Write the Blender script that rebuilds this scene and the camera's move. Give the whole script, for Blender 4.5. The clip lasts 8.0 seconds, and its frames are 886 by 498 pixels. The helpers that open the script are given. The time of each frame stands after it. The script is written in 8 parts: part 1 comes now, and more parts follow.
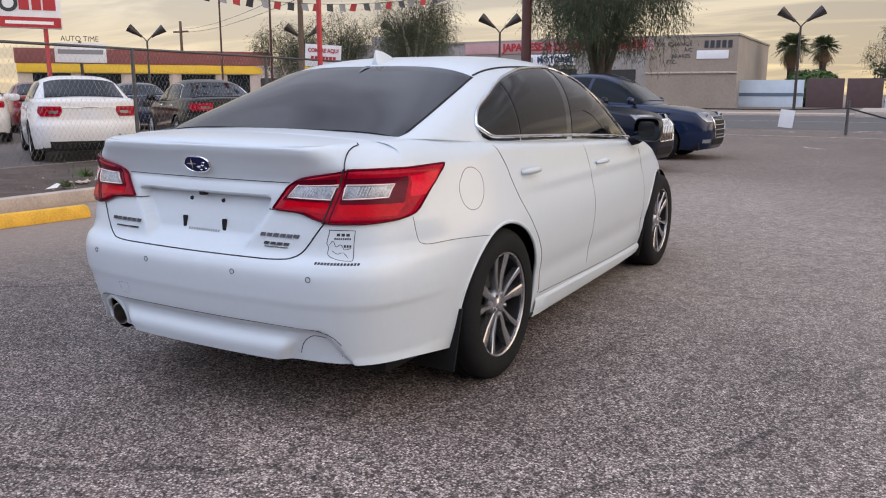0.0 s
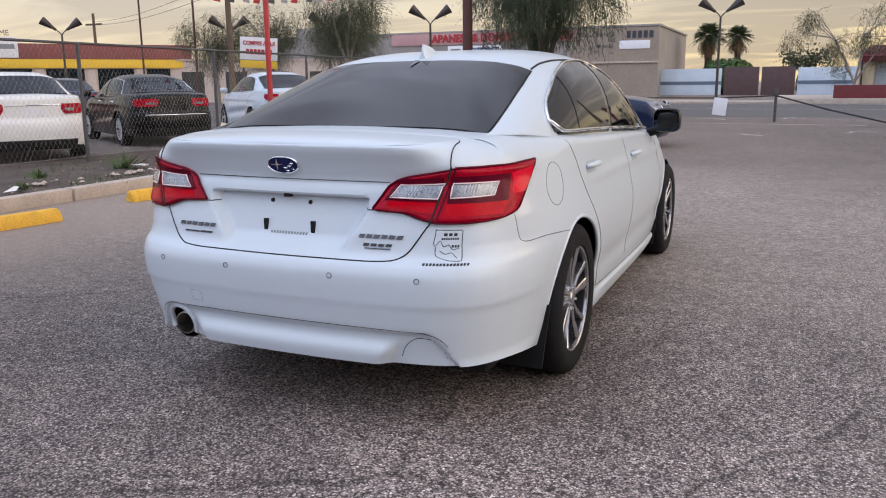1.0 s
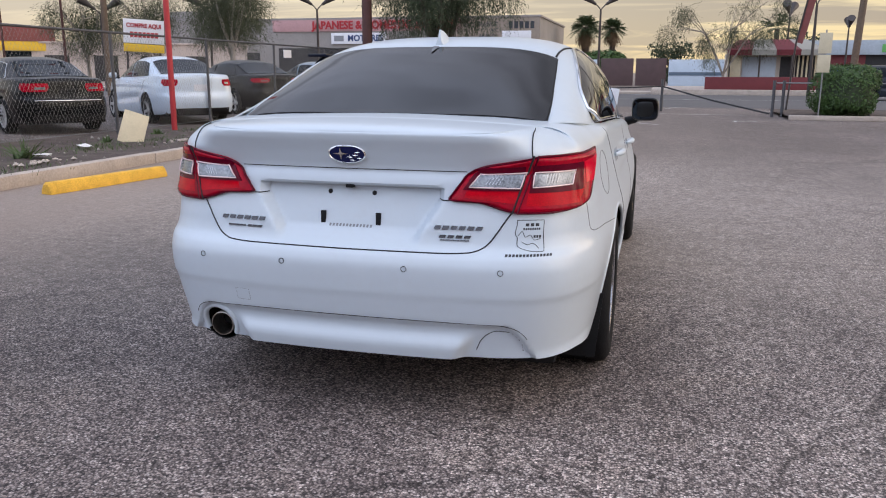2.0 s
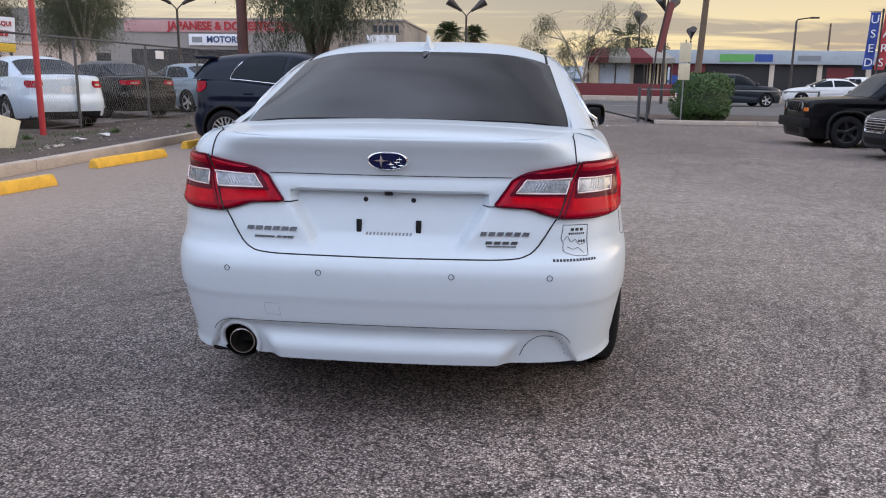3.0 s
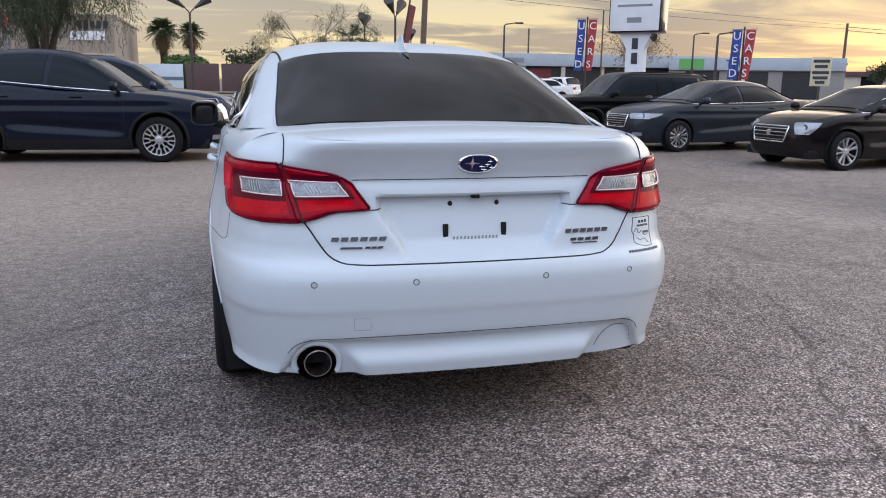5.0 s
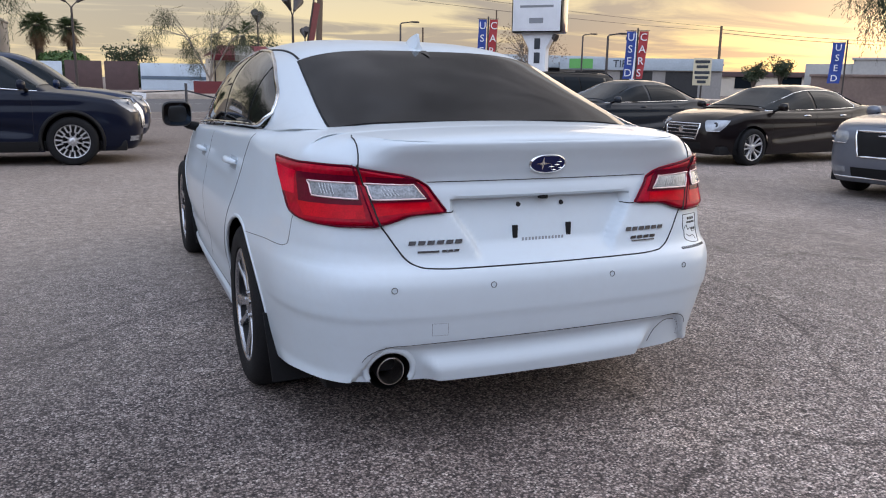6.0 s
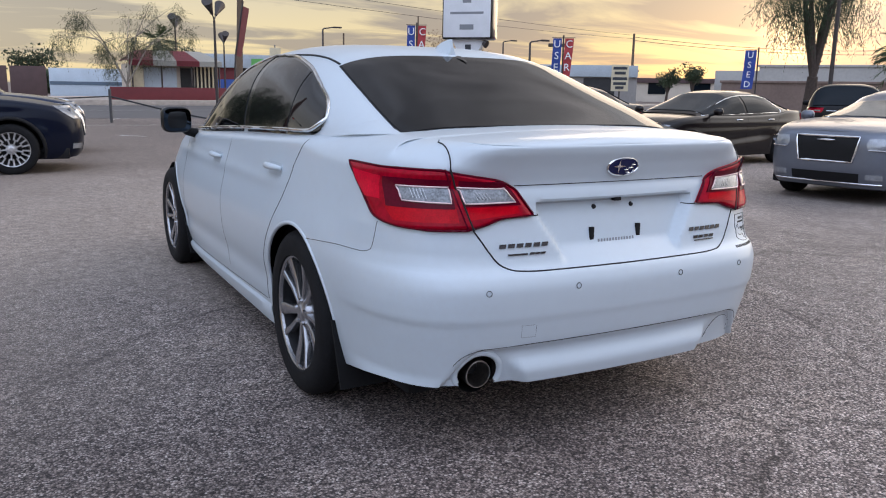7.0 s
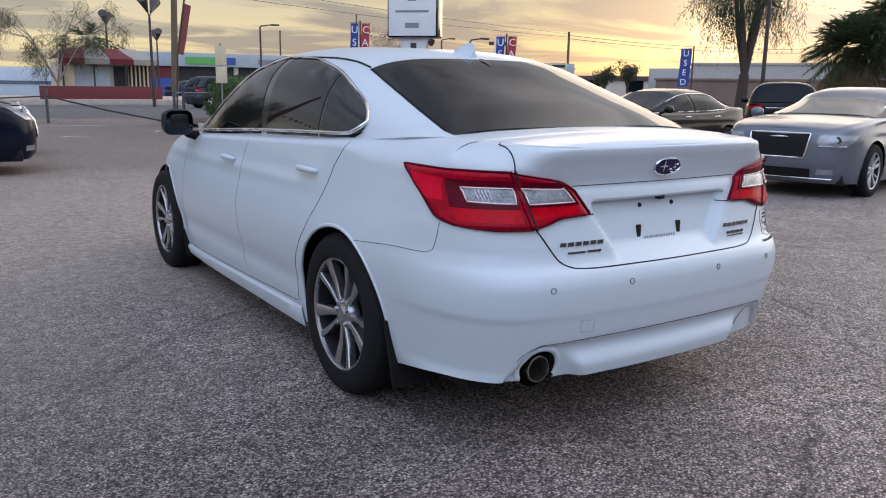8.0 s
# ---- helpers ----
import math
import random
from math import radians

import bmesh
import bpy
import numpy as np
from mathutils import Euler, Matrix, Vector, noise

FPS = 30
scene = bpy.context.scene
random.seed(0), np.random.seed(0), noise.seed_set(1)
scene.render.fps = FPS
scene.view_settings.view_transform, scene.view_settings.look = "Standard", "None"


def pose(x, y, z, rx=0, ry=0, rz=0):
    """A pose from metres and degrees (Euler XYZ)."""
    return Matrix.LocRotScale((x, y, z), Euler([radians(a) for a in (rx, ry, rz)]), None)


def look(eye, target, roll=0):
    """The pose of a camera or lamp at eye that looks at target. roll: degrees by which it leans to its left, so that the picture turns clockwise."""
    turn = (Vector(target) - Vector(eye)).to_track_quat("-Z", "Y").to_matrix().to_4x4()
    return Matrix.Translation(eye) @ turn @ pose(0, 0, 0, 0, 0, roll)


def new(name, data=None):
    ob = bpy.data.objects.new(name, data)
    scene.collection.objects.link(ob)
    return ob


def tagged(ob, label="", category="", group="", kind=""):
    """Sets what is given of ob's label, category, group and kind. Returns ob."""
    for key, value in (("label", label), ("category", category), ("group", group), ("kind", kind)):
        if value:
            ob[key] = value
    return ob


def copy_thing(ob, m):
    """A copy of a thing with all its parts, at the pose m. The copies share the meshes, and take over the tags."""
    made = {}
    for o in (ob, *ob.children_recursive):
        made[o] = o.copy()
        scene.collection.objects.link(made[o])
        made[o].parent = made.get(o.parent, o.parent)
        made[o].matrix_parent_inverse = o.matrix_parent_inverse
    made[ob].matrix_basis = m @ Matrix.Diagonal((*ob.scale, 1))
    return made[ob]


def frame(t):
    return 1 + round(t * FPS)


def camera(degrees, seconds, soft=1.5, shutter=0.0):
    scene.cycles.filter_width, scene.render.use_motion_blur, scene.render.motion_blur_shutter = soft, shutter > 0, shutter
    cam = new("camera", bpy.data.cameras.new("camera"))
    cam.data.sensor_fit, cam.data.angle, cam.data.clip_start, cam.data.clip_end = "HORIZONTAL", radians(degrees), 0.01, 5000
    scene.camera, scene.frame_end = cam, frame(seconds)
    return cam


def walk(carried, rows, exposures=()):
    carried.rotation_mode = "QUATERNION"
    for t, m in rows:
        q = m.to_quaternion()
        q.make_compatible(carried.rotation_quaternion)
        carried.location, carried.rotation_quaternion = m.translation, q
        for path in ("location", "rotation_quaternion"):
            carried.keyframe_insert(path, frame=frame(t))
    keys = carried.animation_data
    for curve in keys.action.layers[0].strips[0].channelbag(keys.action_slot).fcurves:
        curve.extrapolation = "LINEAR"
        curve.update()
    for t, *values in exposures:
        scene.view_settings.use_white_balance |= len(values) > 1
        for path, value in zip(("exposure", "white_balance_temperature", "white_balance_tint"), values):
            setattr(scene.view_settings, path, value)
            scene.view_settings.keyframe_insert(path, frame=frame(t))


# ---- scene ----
from mathutils.bvhtree import BVHTree

cam = camera(58.35, 8.0, soft=1.1)
ROWS = [
    (0, 2.339, -3.131, 1.264, 29.29, -11.16, -0.11),
    (0.5, 2.032, -3.234, 1.289, 26.63, -11.38, 0.13),
    (1, 1.738, -3.376, 1.280, 23.72, -11.76, 0.52),
    (1.5, 1.407, -3.491, 1.303, 19.49, -12.43, 0.75),
    (2, 1.059, -3.537, 1.276, 15.08, -12.61, -0.17),
    (3.5, 0.101, -3.636, 1.278, -0.10, -12.11, -0.63),
    (4, -0.254, -3.615, 1.282, -5.25, -11.94, -0.64),
    (4.5, -0.551, -3.575, 1.274, -10.32, -11.97, -0.68),
    (6, -1.377, -3.260, 1.261, -22.74, -11.98, -0.86),
    (6.5, -1.679, -3.154, 1.268, -25.96, -11.94, -0.96),
    (7, -1.884, -3.040, 1.250, -28.62, -11.49, -0.89),
    (7.5, -2.078, -2.922, 1.266, -30.90, -11.34, -0.79),
    (8, -2.276, -2.882, 1.265, -33.22, -11.58, -0.75),
]
walk(cam, [(t, pose(x, y, z, 90 + pitch, roll, yaw)) for t, x, y, z, yaw, pitch, roll in ROWS], [(0.0, 0.1, 6800, 17), (3.0, 0.12, 6600, 15), (5.5, 0.13, 6600, 14), (8.0, -0.03, 6350, 14)])
# ---- light: a cloudy evening, low sun behind thin cloud ----
SUN_AZ, SUN_EL = 52.0, 4.0
sun_dir = Vector((math.sin(radians(SUN_AZ)) * math.cos(radians(SUN_EL)), math.cos(radians(SUN_AZ)) * math.cos(radians(SUN_EL)), math.sin(radians(SUN_EL))))
world = bpy.data.worlds.new("world")
scene.world = world
world.use_nodes = True
wt = world.node_tree
wt.nodes.clear()


def wn(kind, **kw):
    n = wt.nodes.new(kind)
    for k, v in kw.items():
        if k == "op":
            n.operation = v
        elif k == "blend":
            n.blend_type = v
        else:
            n.inputs[k].default_value = v
    return n


def wl(a, b):
    wt.links.new(a, b)


w_out = wn("ShaderNodeOutputWorld")
w_bg = wn("ShaderNodeBackground", Strength=1.0)
w_sky = wn("ShaderNodeTexSky")
w_sky.sky_type = "NISHITA"
w_sky.sun_disc = False
w_sky.sun_elevation = radians(SUN_EL)
w_sky.sun_rotation = radians(SUN_AZ)
w_tc = wn("ShaderNodeTexCoord")
w_sep = wn("ShaderNodeSeparateXYZ")
wl(w_tc.outputs["Generated"], w_sep.inputs[0])
# cloud cover by height above the horizon
w_ramp = wn("ShaderNodeValToRGB")
cr = w_ramp.color_ramp
cr.elements[0].position, cr.elements[0].color = 0.0, (0.86, 0.71, 0.38, 1)
cr.elements[1].position, cr.elements[1].color = 1.0, (0.72, 0.87, 1.13, 1)
for pos, col in ((0.05, (0.86, 0.745, 0.46, 1)), (0.10, (0.72, 0.655, 0.49, 1)), (0.17, (0.50, 0.48, 0.48, 1)), (0.35, (0.56, 0.62, 0.73, 1)), (0.6, (0.60, 0.70, 0.89, 1))):
    e = cr.elements.new(pos)
    e.color = col
w_clamp = wn("ShaderNodeClamp")
wl(w_sep.outputs["Z"], w_clamp.inputs[0])
wl(w_clamp.outputs[0], w_ramp.inputs[0])
# a sheet of cloud high overhead, drawn out in streaks towards the horizon
w_zz = wn("ShaderNodeMath", op="ADD")
w_zz.inputs[1].default_value = 0.09
wl(w_clamp.outputs[0], w_zz.inputs[0])
w_inv = wn("ShaderNodeMath", op="DIVIDE")
w_inv.inputs[0].default_value = 1.0
wl(w_zz.outputs[0], w_inv.inputs[1])
w_pl = wn("ShaderNodeVectorMath", op="SCALE")
wl(w_tc.outputs["Generated"], w_pl.inputs[0])
wl(w_inv.outputs[0], w_pl.inputs["Scale"])
w_str = wn("ShaderNodeMapping")
w_str.inputs["Rotation"].default_value = (0, 0, radians(35))
w_str.inputs["Scale"].default_value = (0.62, 1.25, 0.0)
w_str.inputs["Location"].default_value = (3.1, 0.7, 0.0)
wl(w_pl.outputs[0], w_str.inputs["Vector"])
w_noise = wn("ShaderNodeTexNoise", Scale=0.8, Detail=8.0, Roughness=0.56, Distortion=0.6)
wl(w_str.outputs[0], w_noise.inputs["Vector"])
w_cr = wn("ShaderNodeValToRGB")
w_cr.color_ramp.elements[0].position, w_cr.color_ramp.elements[1].position = 0.41, 0.53
wl(w_noise.outputs["Fac"], w_cr.inputs[0])
# the sun's glow
w_dot = wn("ShaderNodeVectorMath", op="DOT_PRODUCT")
w_dot.inputs[1].default_value = sun_dir
wl(w_tc.outputs["Generated"], w_dot.inputs[0])
w_d0 = wn("ShaderNodeClamp")
wl(w_dot.outputs["Value"], w_d0.inputs[0])


def glow(power, colour):
    p = wn("ShaderNodeMath", op="POWER")
    p.inputs[1].default_value = power
    wl(w_d0.outputs[0], p.inputs[0])
    m = wn("ShaderNodeMix")
    m.data_type = "RGBA"
    m.inputs["A"].default_value = (0, 0, 0, 1)
    m.inputs["B"].default_value = (*colour, 1)
    wl(p.outputs[0], m.inputs["Factor"])
    return m.outputs["Result"]


def mixc(a, b, fac, blend="MIX"):
    m = wn("ShaderNodeMix")
    m.data_type = "RGBA"
    m.blend_type = blend
    for s, v in (("A", a), ("B", b), ("Factor", fac)):
        if isinstance(v, (tuple, float)):
            m.inputs[s].default_value = v
        else:
            wl(v, m.inputs[s])
    return m.outputs["Result"]


# thinner towards the zenith
w_thin = wn("ShaderNodeMapRange", **{"From Min": 0.15, "From Max": 0.6, "To Min": 0.92, "To Max": 0.85})
wl(w_clamp.outputs[0], w_thin.inputs["Value"])
w_cl = wn("ShaderNodeMath", op="MULTIPLY")
wl(w_thin.outputs[0], w_cl.inputs[1])
wl(w_cr.outputs["Color"], w_cl.inputs[0])
# and away from the sun
w_far = wn("ShaderNodeMapRange", **{"From Min": 0.35, "From Max": 0.93, "To Min": 0.42, "To Max": 1.0})
wl(w_d0.outputs[0], w_far.inputs["Value"])
w_cl0 = w_cl
w_cl = wn("ShaderNodeMath", op="MULTIPLY")
wl(w_cl0.outputs[0], w_cl.inputs[0])
wl(w_far.outputs[0], w_cl.inputs[1])
# greyer, warmer cloud towards the sun
w_p = wn("ShaderNodeMath", op="POWER")
w_p.inputs[1].default_value = 4.0
wl(w_d0.outputs[0], w_p.inputs[0])
w_cool = wn("ShaderNodeValToRGB")
cr = w_cool.color_ramp
cr.elements[0].position, cr.elements[0].color = 0.0, (0.84, 0.70, 0.45, 1)
cr.elements[1].position, cr.elements[1].color = 1.0, (0.72, 0.87, 1.13, 1)
for pos, col in ((0.06, (0.80, 0.72, 0.53, 1)), (0.13, (0.68, 0.68, 0.61, 1)), (0.2, (0.57, 0.61, 0.60, 1)), (0.35, (0.56, 0.62, 0.73, 1)), (0.6, (0.60, 0.70, 0.89, 1))):
    e = cr.elements.new(pos)
    e.color = col
wl(w_clamp.outputs[0], w_cool.inputs[0])
w_away = wn("ShaderNodeMapRange", **{"From Min": 0.05, "From Max": 0.75, "To Min": 1.0, "To Max": 0.0})
wl(w_dot.outputs["Value"], w_away.inputs["Value"])
cool = mixc(w_ramp.outputs["Color"], w_cool.outputs["Color"], w_away.outputs[0])
c0 = mixc(cool, (0.88, 0.84, 0.72, 1), w_p.outputs[0], "MULTIPLY")
c1 = mixc(c0, (0.285, 0.27, 0.265, 1), w_cl.outputs[0])
c2 = mixc(c1, glow(30.0, (0.08, 0.06, 0.02)), 1.0, "ADD")
g2 = mixc(glow(160.0, (0.30, 0.25, 0.13)), (0.25, 0.2, 0.15, 1), w_cl.outputs[0], "MULTIPLY")
c3 = mixc(c2, g2, 1.0, "ADD")
g3 = glow(2200.0, (1.3, 1.05, 0.6))
c4 = mixc(c3, g3, 1.0, "ADD")
# an unseen bright cloud added on the right to light the car's flank
w_hi = wn("ShaderNodeVectorMath", op="DOT_PRODUCT")
w_hi.inputs[1].default_value = Vector((math.sin(radians(92)) * math.cos(radians(24)), math.cos(radians(92)) * math.cos(radians(24)), math.sin(radians(24))))
wl(w_tc.outputs["Generated"], w_hi.inputs[0])
w_hc = wn("ShaderNodeClamp")
wl(w_hi.outputs["Value"], w_hc.inputs[0])
w_hp = wn("ShaderNodeMath", op="POWER")
w_hp.inputs[1].default_value = 9.0
wl(w_hc.outputs[0], w_hp.inputs[0])
c4 = mixc(c4, mixc((0.0, 0.0, 0.0, 1), (2.7, 2.5, 2.2, 1), w_hp.outputs[0]), 1.0, "ADD")
# patchy high cloud overhead
w_n2 = wn("ShaderNodeTexNoise", Scale=1.5, Detail=7.0, Roughness=0.55, Distortion=1.0)
wl(w_str.outputs[0], w_n2.inputs["Vector"])
w_m2 = wn("ShaderNodeMapRange", **{"From Min": 0.36, "From Max": 0.64, "To Min": 0.5, "To Max": 1.5})
wl(w_n2.outputs["Fac"], w_m2.inputs["Value"])
w_el = wn("ShaderNodeMapRange", **{"From Min": 0.3, "From Max": 0.55})
wl(w_clamp.outputs[0], w_el.inputs["Value"])
c4 = mixc(c4, w_m2.outputs[0], w_el.outputs[0], "MULTIPLY")
# clearer, bluer sky opposite the sunset
w_so = wn("ShaderNodeVectorMath", op="DOT_PRODUCT")
w_so.inputs[1].default_value = Vector((-0.48, -0.66, 0.58))
wl(w_tc.outputs["Generated"], w_so.inputs[0])
w_sc = wn("ShaderNodeClamp")
wl(w_so.outputs["Value"], w_sc.inputs[0])
w_sp = wn("ShaderNodeMath", op="POWER")
w_sp.inputs[1].default_value = 3.0
wl(w_sc.outputs[0], w_sp.inputs[0])
c4 = mixc(c4, mixc((0.0, 0.0, 0.0, 1), (0.95, 1.17, 1.56, 1), w_sp.outputs[0]), 1.0, "ADD")
c5 = mixc(c4, w_sky.outputs[0], 0.012, "ADD")
wl(c5, w_bg.inputs["Color"])
wl(w_bg.outputs[0], w_out.inputs[0])

sun = bpy.data.lights.new("sun", "SUN")
sun.energy, sun.angle, sun.color = 0.7, radians(40), (1.0, 0.80, 0.58)
sun_ob = new("sun", sun)
sun_ob.matrix_world = look(sun_dir * 200, (0, 0, 0))
# ---- materials ----
def mat(name, colour, rough=0.5, metal=0.0, coat=0.0, var=0.0, var_scale=6.0, bump=0.0, bump_scale=60.0, spec=0.5, transmission=0.0, coat_rough=0.04, object_var=0.0, emit=0.0):
    m = bpy.data.materials.new(name)
    m.use_nodes = True
    nt = m.node_tree
    b = nt.nodes["Principled BSDF"]
    b.inputs["Base Color"].default_value = (*colour, 1)
    b.inputs["Roughness"].default_value = rough
    b.inputs["Metallic"].default_value = metal
    b.inputs["Coat Weight"].default_value = coat
    b.inputs["Coat Roughness"].default_value = coat_rough
    b.inputs["Specular IOR Level"].default_value = spec
    b.inputs["Transmission Weight"].default_value = transmission
    if emit:
        b.inputs["Emission Color"].default_value = (*colour, 1)
        b.inputs["Emission Strength"].default_value = emit
    if var or bump or object_var:
        tc = nt.nodes.new("ShaderNodeTexCoord")
        if var or object_var:
            n1, n2 = nt.nodes.new("ShaderNodeTexNoise"), nt.nodes.new("ShaderNodeTexNoise")
            n1.inputs["Scale"].default_value, n1.inputs["Detail"].default_value = var_scale, 6
            n2.inputs["Scale"].default_value, n2.inputs["Detail"].default_value = var_scale * 9, 4
            nt.links.new(tc.outputs["Object"], n1.inputs["Vector"])
            nt.links.new(tc.outputs["Object"], n2.inputs["Vector"])
            a = nt.nodes.new("ShaderNodeMath")
            a.operation = "ADD"
            nt.links.new(n1.outputs["Fac"], a.inputs[0])
            nt.links.new(n2.outputs["Fac"], a.inputs[1])
            r = nt.nodes.new("ShaderNodeMapRange")
            r.inputs["From Min"].default_value, r.inputs["From Max"].default_value = 0.6, 1.4
            r.inputs["To Min"].default_value, r.inputs["To Max"].default_value = 1 - var, 1 + var
            nt.links.new(a.outputs[0], r.inputs["Value"])
            val = r.outputs[0]
            if object_var:
                oi = nt.nodes.new("ShaderNodeObjectInfo")
                r2 = nt.nodes.new("ShaderNodeMapRange")
                r2.inputs["To Min"].default_value, r2.inputs["To Max"].default_value = 1 - object_var, 1 + object_var
                nt.links.new(oi.outputs["Random"], r2.inputs["Value"])
                mu = nt.nodes.new("ShaderNodeMath")
                mu.operation = "MULTIPLY"
                nt.links.new(val, mu.inputs[0])
                nt.links.new(r2.outputs[0], mu.inputs[1])
                val = mu.outputs[0]
            v = nt.nodes.new("ShaderNodeVectorMath")
            v.operation = "SCALE"
            v.inputs[0].default_value = colour
            nt.links.new(val, v.inputs["Scale"])
            nt.links.new(v.outputs[0], b.inputs["Base Color"])
        if bump:
            n3 = nt.nodes.new("ShaderNodeTexNoise")
            n3.inputs["Scale"].default_value, n3.inputs["Detail"].default_value = bump_scale, 5
            nt.links.new(tc.outputs["Object"], n3.inputs["Vector"])
            bp = nt.nodes.new("ShaderNodeBump")
            bp.inputs["Strength"].default_value, bp.inputs["Distance"].default_value = bump, 0.02
            nt.links.new(n3.outputs["Fac"], bp.inputs["Height"])
            nt.links.new(bp.outputs[0], b.inputs["Normal"])
    return m


def ramp_node(nt, stops):
    r = nt.nodes.new("ShaderNodeValToRGB")
    e = r.color_ramp.elements
    e[0].position, e[0].color = stops[0][0], (*stops[0][1], 1)
    e[1].position, e[1].color = stops[-1][0], (*stops[-1][1], 1)
    for p, c in stops[1:-1]:
        x = e.new(p)
        x.color = (*c, 1)
    return r


def asphalt_mat(name, tint, chip, dusty_shaded=False):
    """Worn chip-seal: pale and dark stones in a dark binder, with stains, patches and fine cracks, optionally with dust
    and painted shade.
    """
    m = bpy.data.materials.new(name)
    m.use_nodes = True
    nt = m.node_tree
    b = nt.nodes["Principled BSDF"]
    tc = nt.nodes.new("ShaderNodeTexCoord")
    vo = nt.nodes.new("ShaderNodeTexVoronoi")
    vo.inputs["Scale"].default_value = chip
    vo.inputs["Randomness"].default_value = 1.0
    nt.links.new(tc.outputs["Object"], vo.inputs["Vector"])
    sep = nt.nodes.new("ShaderNodeSeparateColor")
    nt.links.new(vo.outputs["Color"], sep.inputs[0])
    stones = ramp_node(nt, [(0.0, (0.05, 0.044, 0.045)), (0.18, (0.10, 0.088, 0.086)), (0.42, (0.20, 0.178, 0.172)), (0.62, (0.34, 0.30, 0.285)), (0.82, (0.41, 0.375, 0.36)), (0.94, (0.51, 0.48, 0.465)), (1.0, (0.66, 0.64, 0.62))])
    nt.links.new(sep.outputs[0], stones.inputs[0])
    gap = ramp_node(nt, [(0.34, (1, 1, 1)), (0.68, (0.36, 0.35, 0.36))])
    nt.links.new(vo.outputs["Distance"], gap.inputs[0])
    mul = nt.nodes.new("ShaderNodeMix")
    mul.data_type, mul.blend_type = "RGBA", "MULTIPLY"
    mul.inputs["Factor"].default_value = 1.0
    nt.links.new(stones.outputs[0], mul.inputs["A"])
    nt.links.new(gap.outputs[0], mul.inputs["B"])
    # stains and worn patches
    n1 = nt.nodes.new("ShaderNodeTexNoise")
    n1.inputs["Scale"].default_value, n1.inputs["Detail"].default_value = 0.22, 5
    n2 = nt.nodes.new("ShaderNodeTexNoise")
    n2.inputs["Scale"].default_value, n2.inputs["Detail"].default_value = 2.3, 6
    for n in (n1, n2):
        nt.links.new(tc.outputs["Object"], n.inputs["Vector"])
    st1 = ramp_node(nt, [(0.32, tuple(0.74 * t for t in tint)), (0.5, tint), (0.68, tuple(1.36 * t for t in tint))])
    st2 = ramp_node(nt, [(0.3, (0.78, 0.77, 0.78)), (0.55, (1, 1, 1)), (0.75, (1.14, 1.12, 1.08))])
    nt.links.new(n1.outputs["Fac"], st1.inputs[0])
    nt.links.new(n2.outputs["Fac"], st2.inputs[0])
    m2, m3 = nt.nodes.new("ShaderNodeMix"), nt.nodes.new("ShaderNodeMix")
    for q in (m2, m3):
        q.data_type, q.blend_type = "RGBA", "MULTIPLY"
        q.inputs["Factor"].default_value = 1.0
    nt.links.new(mul.outputs["Result"], m2.inputs["A"])
    nt.links.new(st1.outputs[0], m2.inputs["B"])
    nt.links.new(m2.outputs["Result"], m3.inputs["A"])
    nt.links.new(st2.outputs[0], m3.inputs["B"])
    # coarser mottling of bare binder and worn stone
    n7, n8 = nt.nodes.new("ShaderNodeTexNoise"), nt.nodes.new("ShaderNodeTexNoise")
    n7.inputs["Scale"].default_value, n7.inputs["Detail"].default_value = 46.0, 3
    n8.inputs["Scale"].default_value, n8.inputs["Detail"].default_value = 13.0, 4
    mo = nt.nodes.new("ShaderNodeMath")
    mo.operation = "ADD"
    for k_, n in enumerate((n7, n8)):
        nt.links.new(tc.outputs["Object"], n.inputs["Vector"])
        nt.links.new(n.outputs["Fac"], mo.inputs[k_])
    mh = nt.nodes.new("ShaderNodeMapRange")
    mh.inputs["From Min"].default_value, mh.inputs["From Max"].default_value = 0.72, 1.28
    mh.inputs["To Min"].default_value, mh.inputs["To Max"].default_value = 0.66, 1.38
    nt.links.new(mo.outputs[0], mh.inputs["Value"])
    mt = nt.nodes.new("ShaderNodeVectorMath")
    mt.operation = "SCALE"
    nt.links.new(m3.outputs["Result"], mt.inputs[0])
    nt.links.new(mh.outputs[0], mt.inputs["Scale"])
    # wandering hairline cracks
    vc = nt.nodes.new("ShaderNodeTexVoronoi")
    vc.feature = "DISTANCE_TO_EDGE"
    vc.inputs["Scale"].default_value = 0.28
    nd = nt.nodes.new("ShaderNodeTexNoise")
    nd.inputs["Scale"].default_value, nd.inputs["Detail"].default_value = 1.3, 6
    ad = nt.nodes.new("ShaderNodeMix")
    ad.data_type, ad.blend_type = "RGBA", "ADD"
    ad.inputs["Factor"].default_value = 0.55
    nt.links.new(tc.outputs["Object"], nd.inputs["Vector"])
    nt.links.new(tc.outputs["Object"], ad.inputs["A"])
    nt.links.new(nd.outputs["Color"], ad.inputs["B"])
    nt.links.new(ad.outputs["Result"], vc.inputs["Vector"])
    ck = ramp_node(nt, [(0.0, (0.30, 0.29, 0.29)), (0.005, (1, 1, 1))])
    nt.links.new(vc.outputs["Distance"], ck.inputs[0])
    m4 = nt.nodes.new("ShaderNodeMix")
    m4.data_type, m4.blend_type = "RGBA", "MULTIPLY"
    m4.inputs["Factor"].default_value = 0.75
    nt.links.new(mt.outputs[0], m4.inputs["A"])
    nt.links.new(ck.outputs[0], m4.inputs["B"])
    last = m4.outputs["Result"]
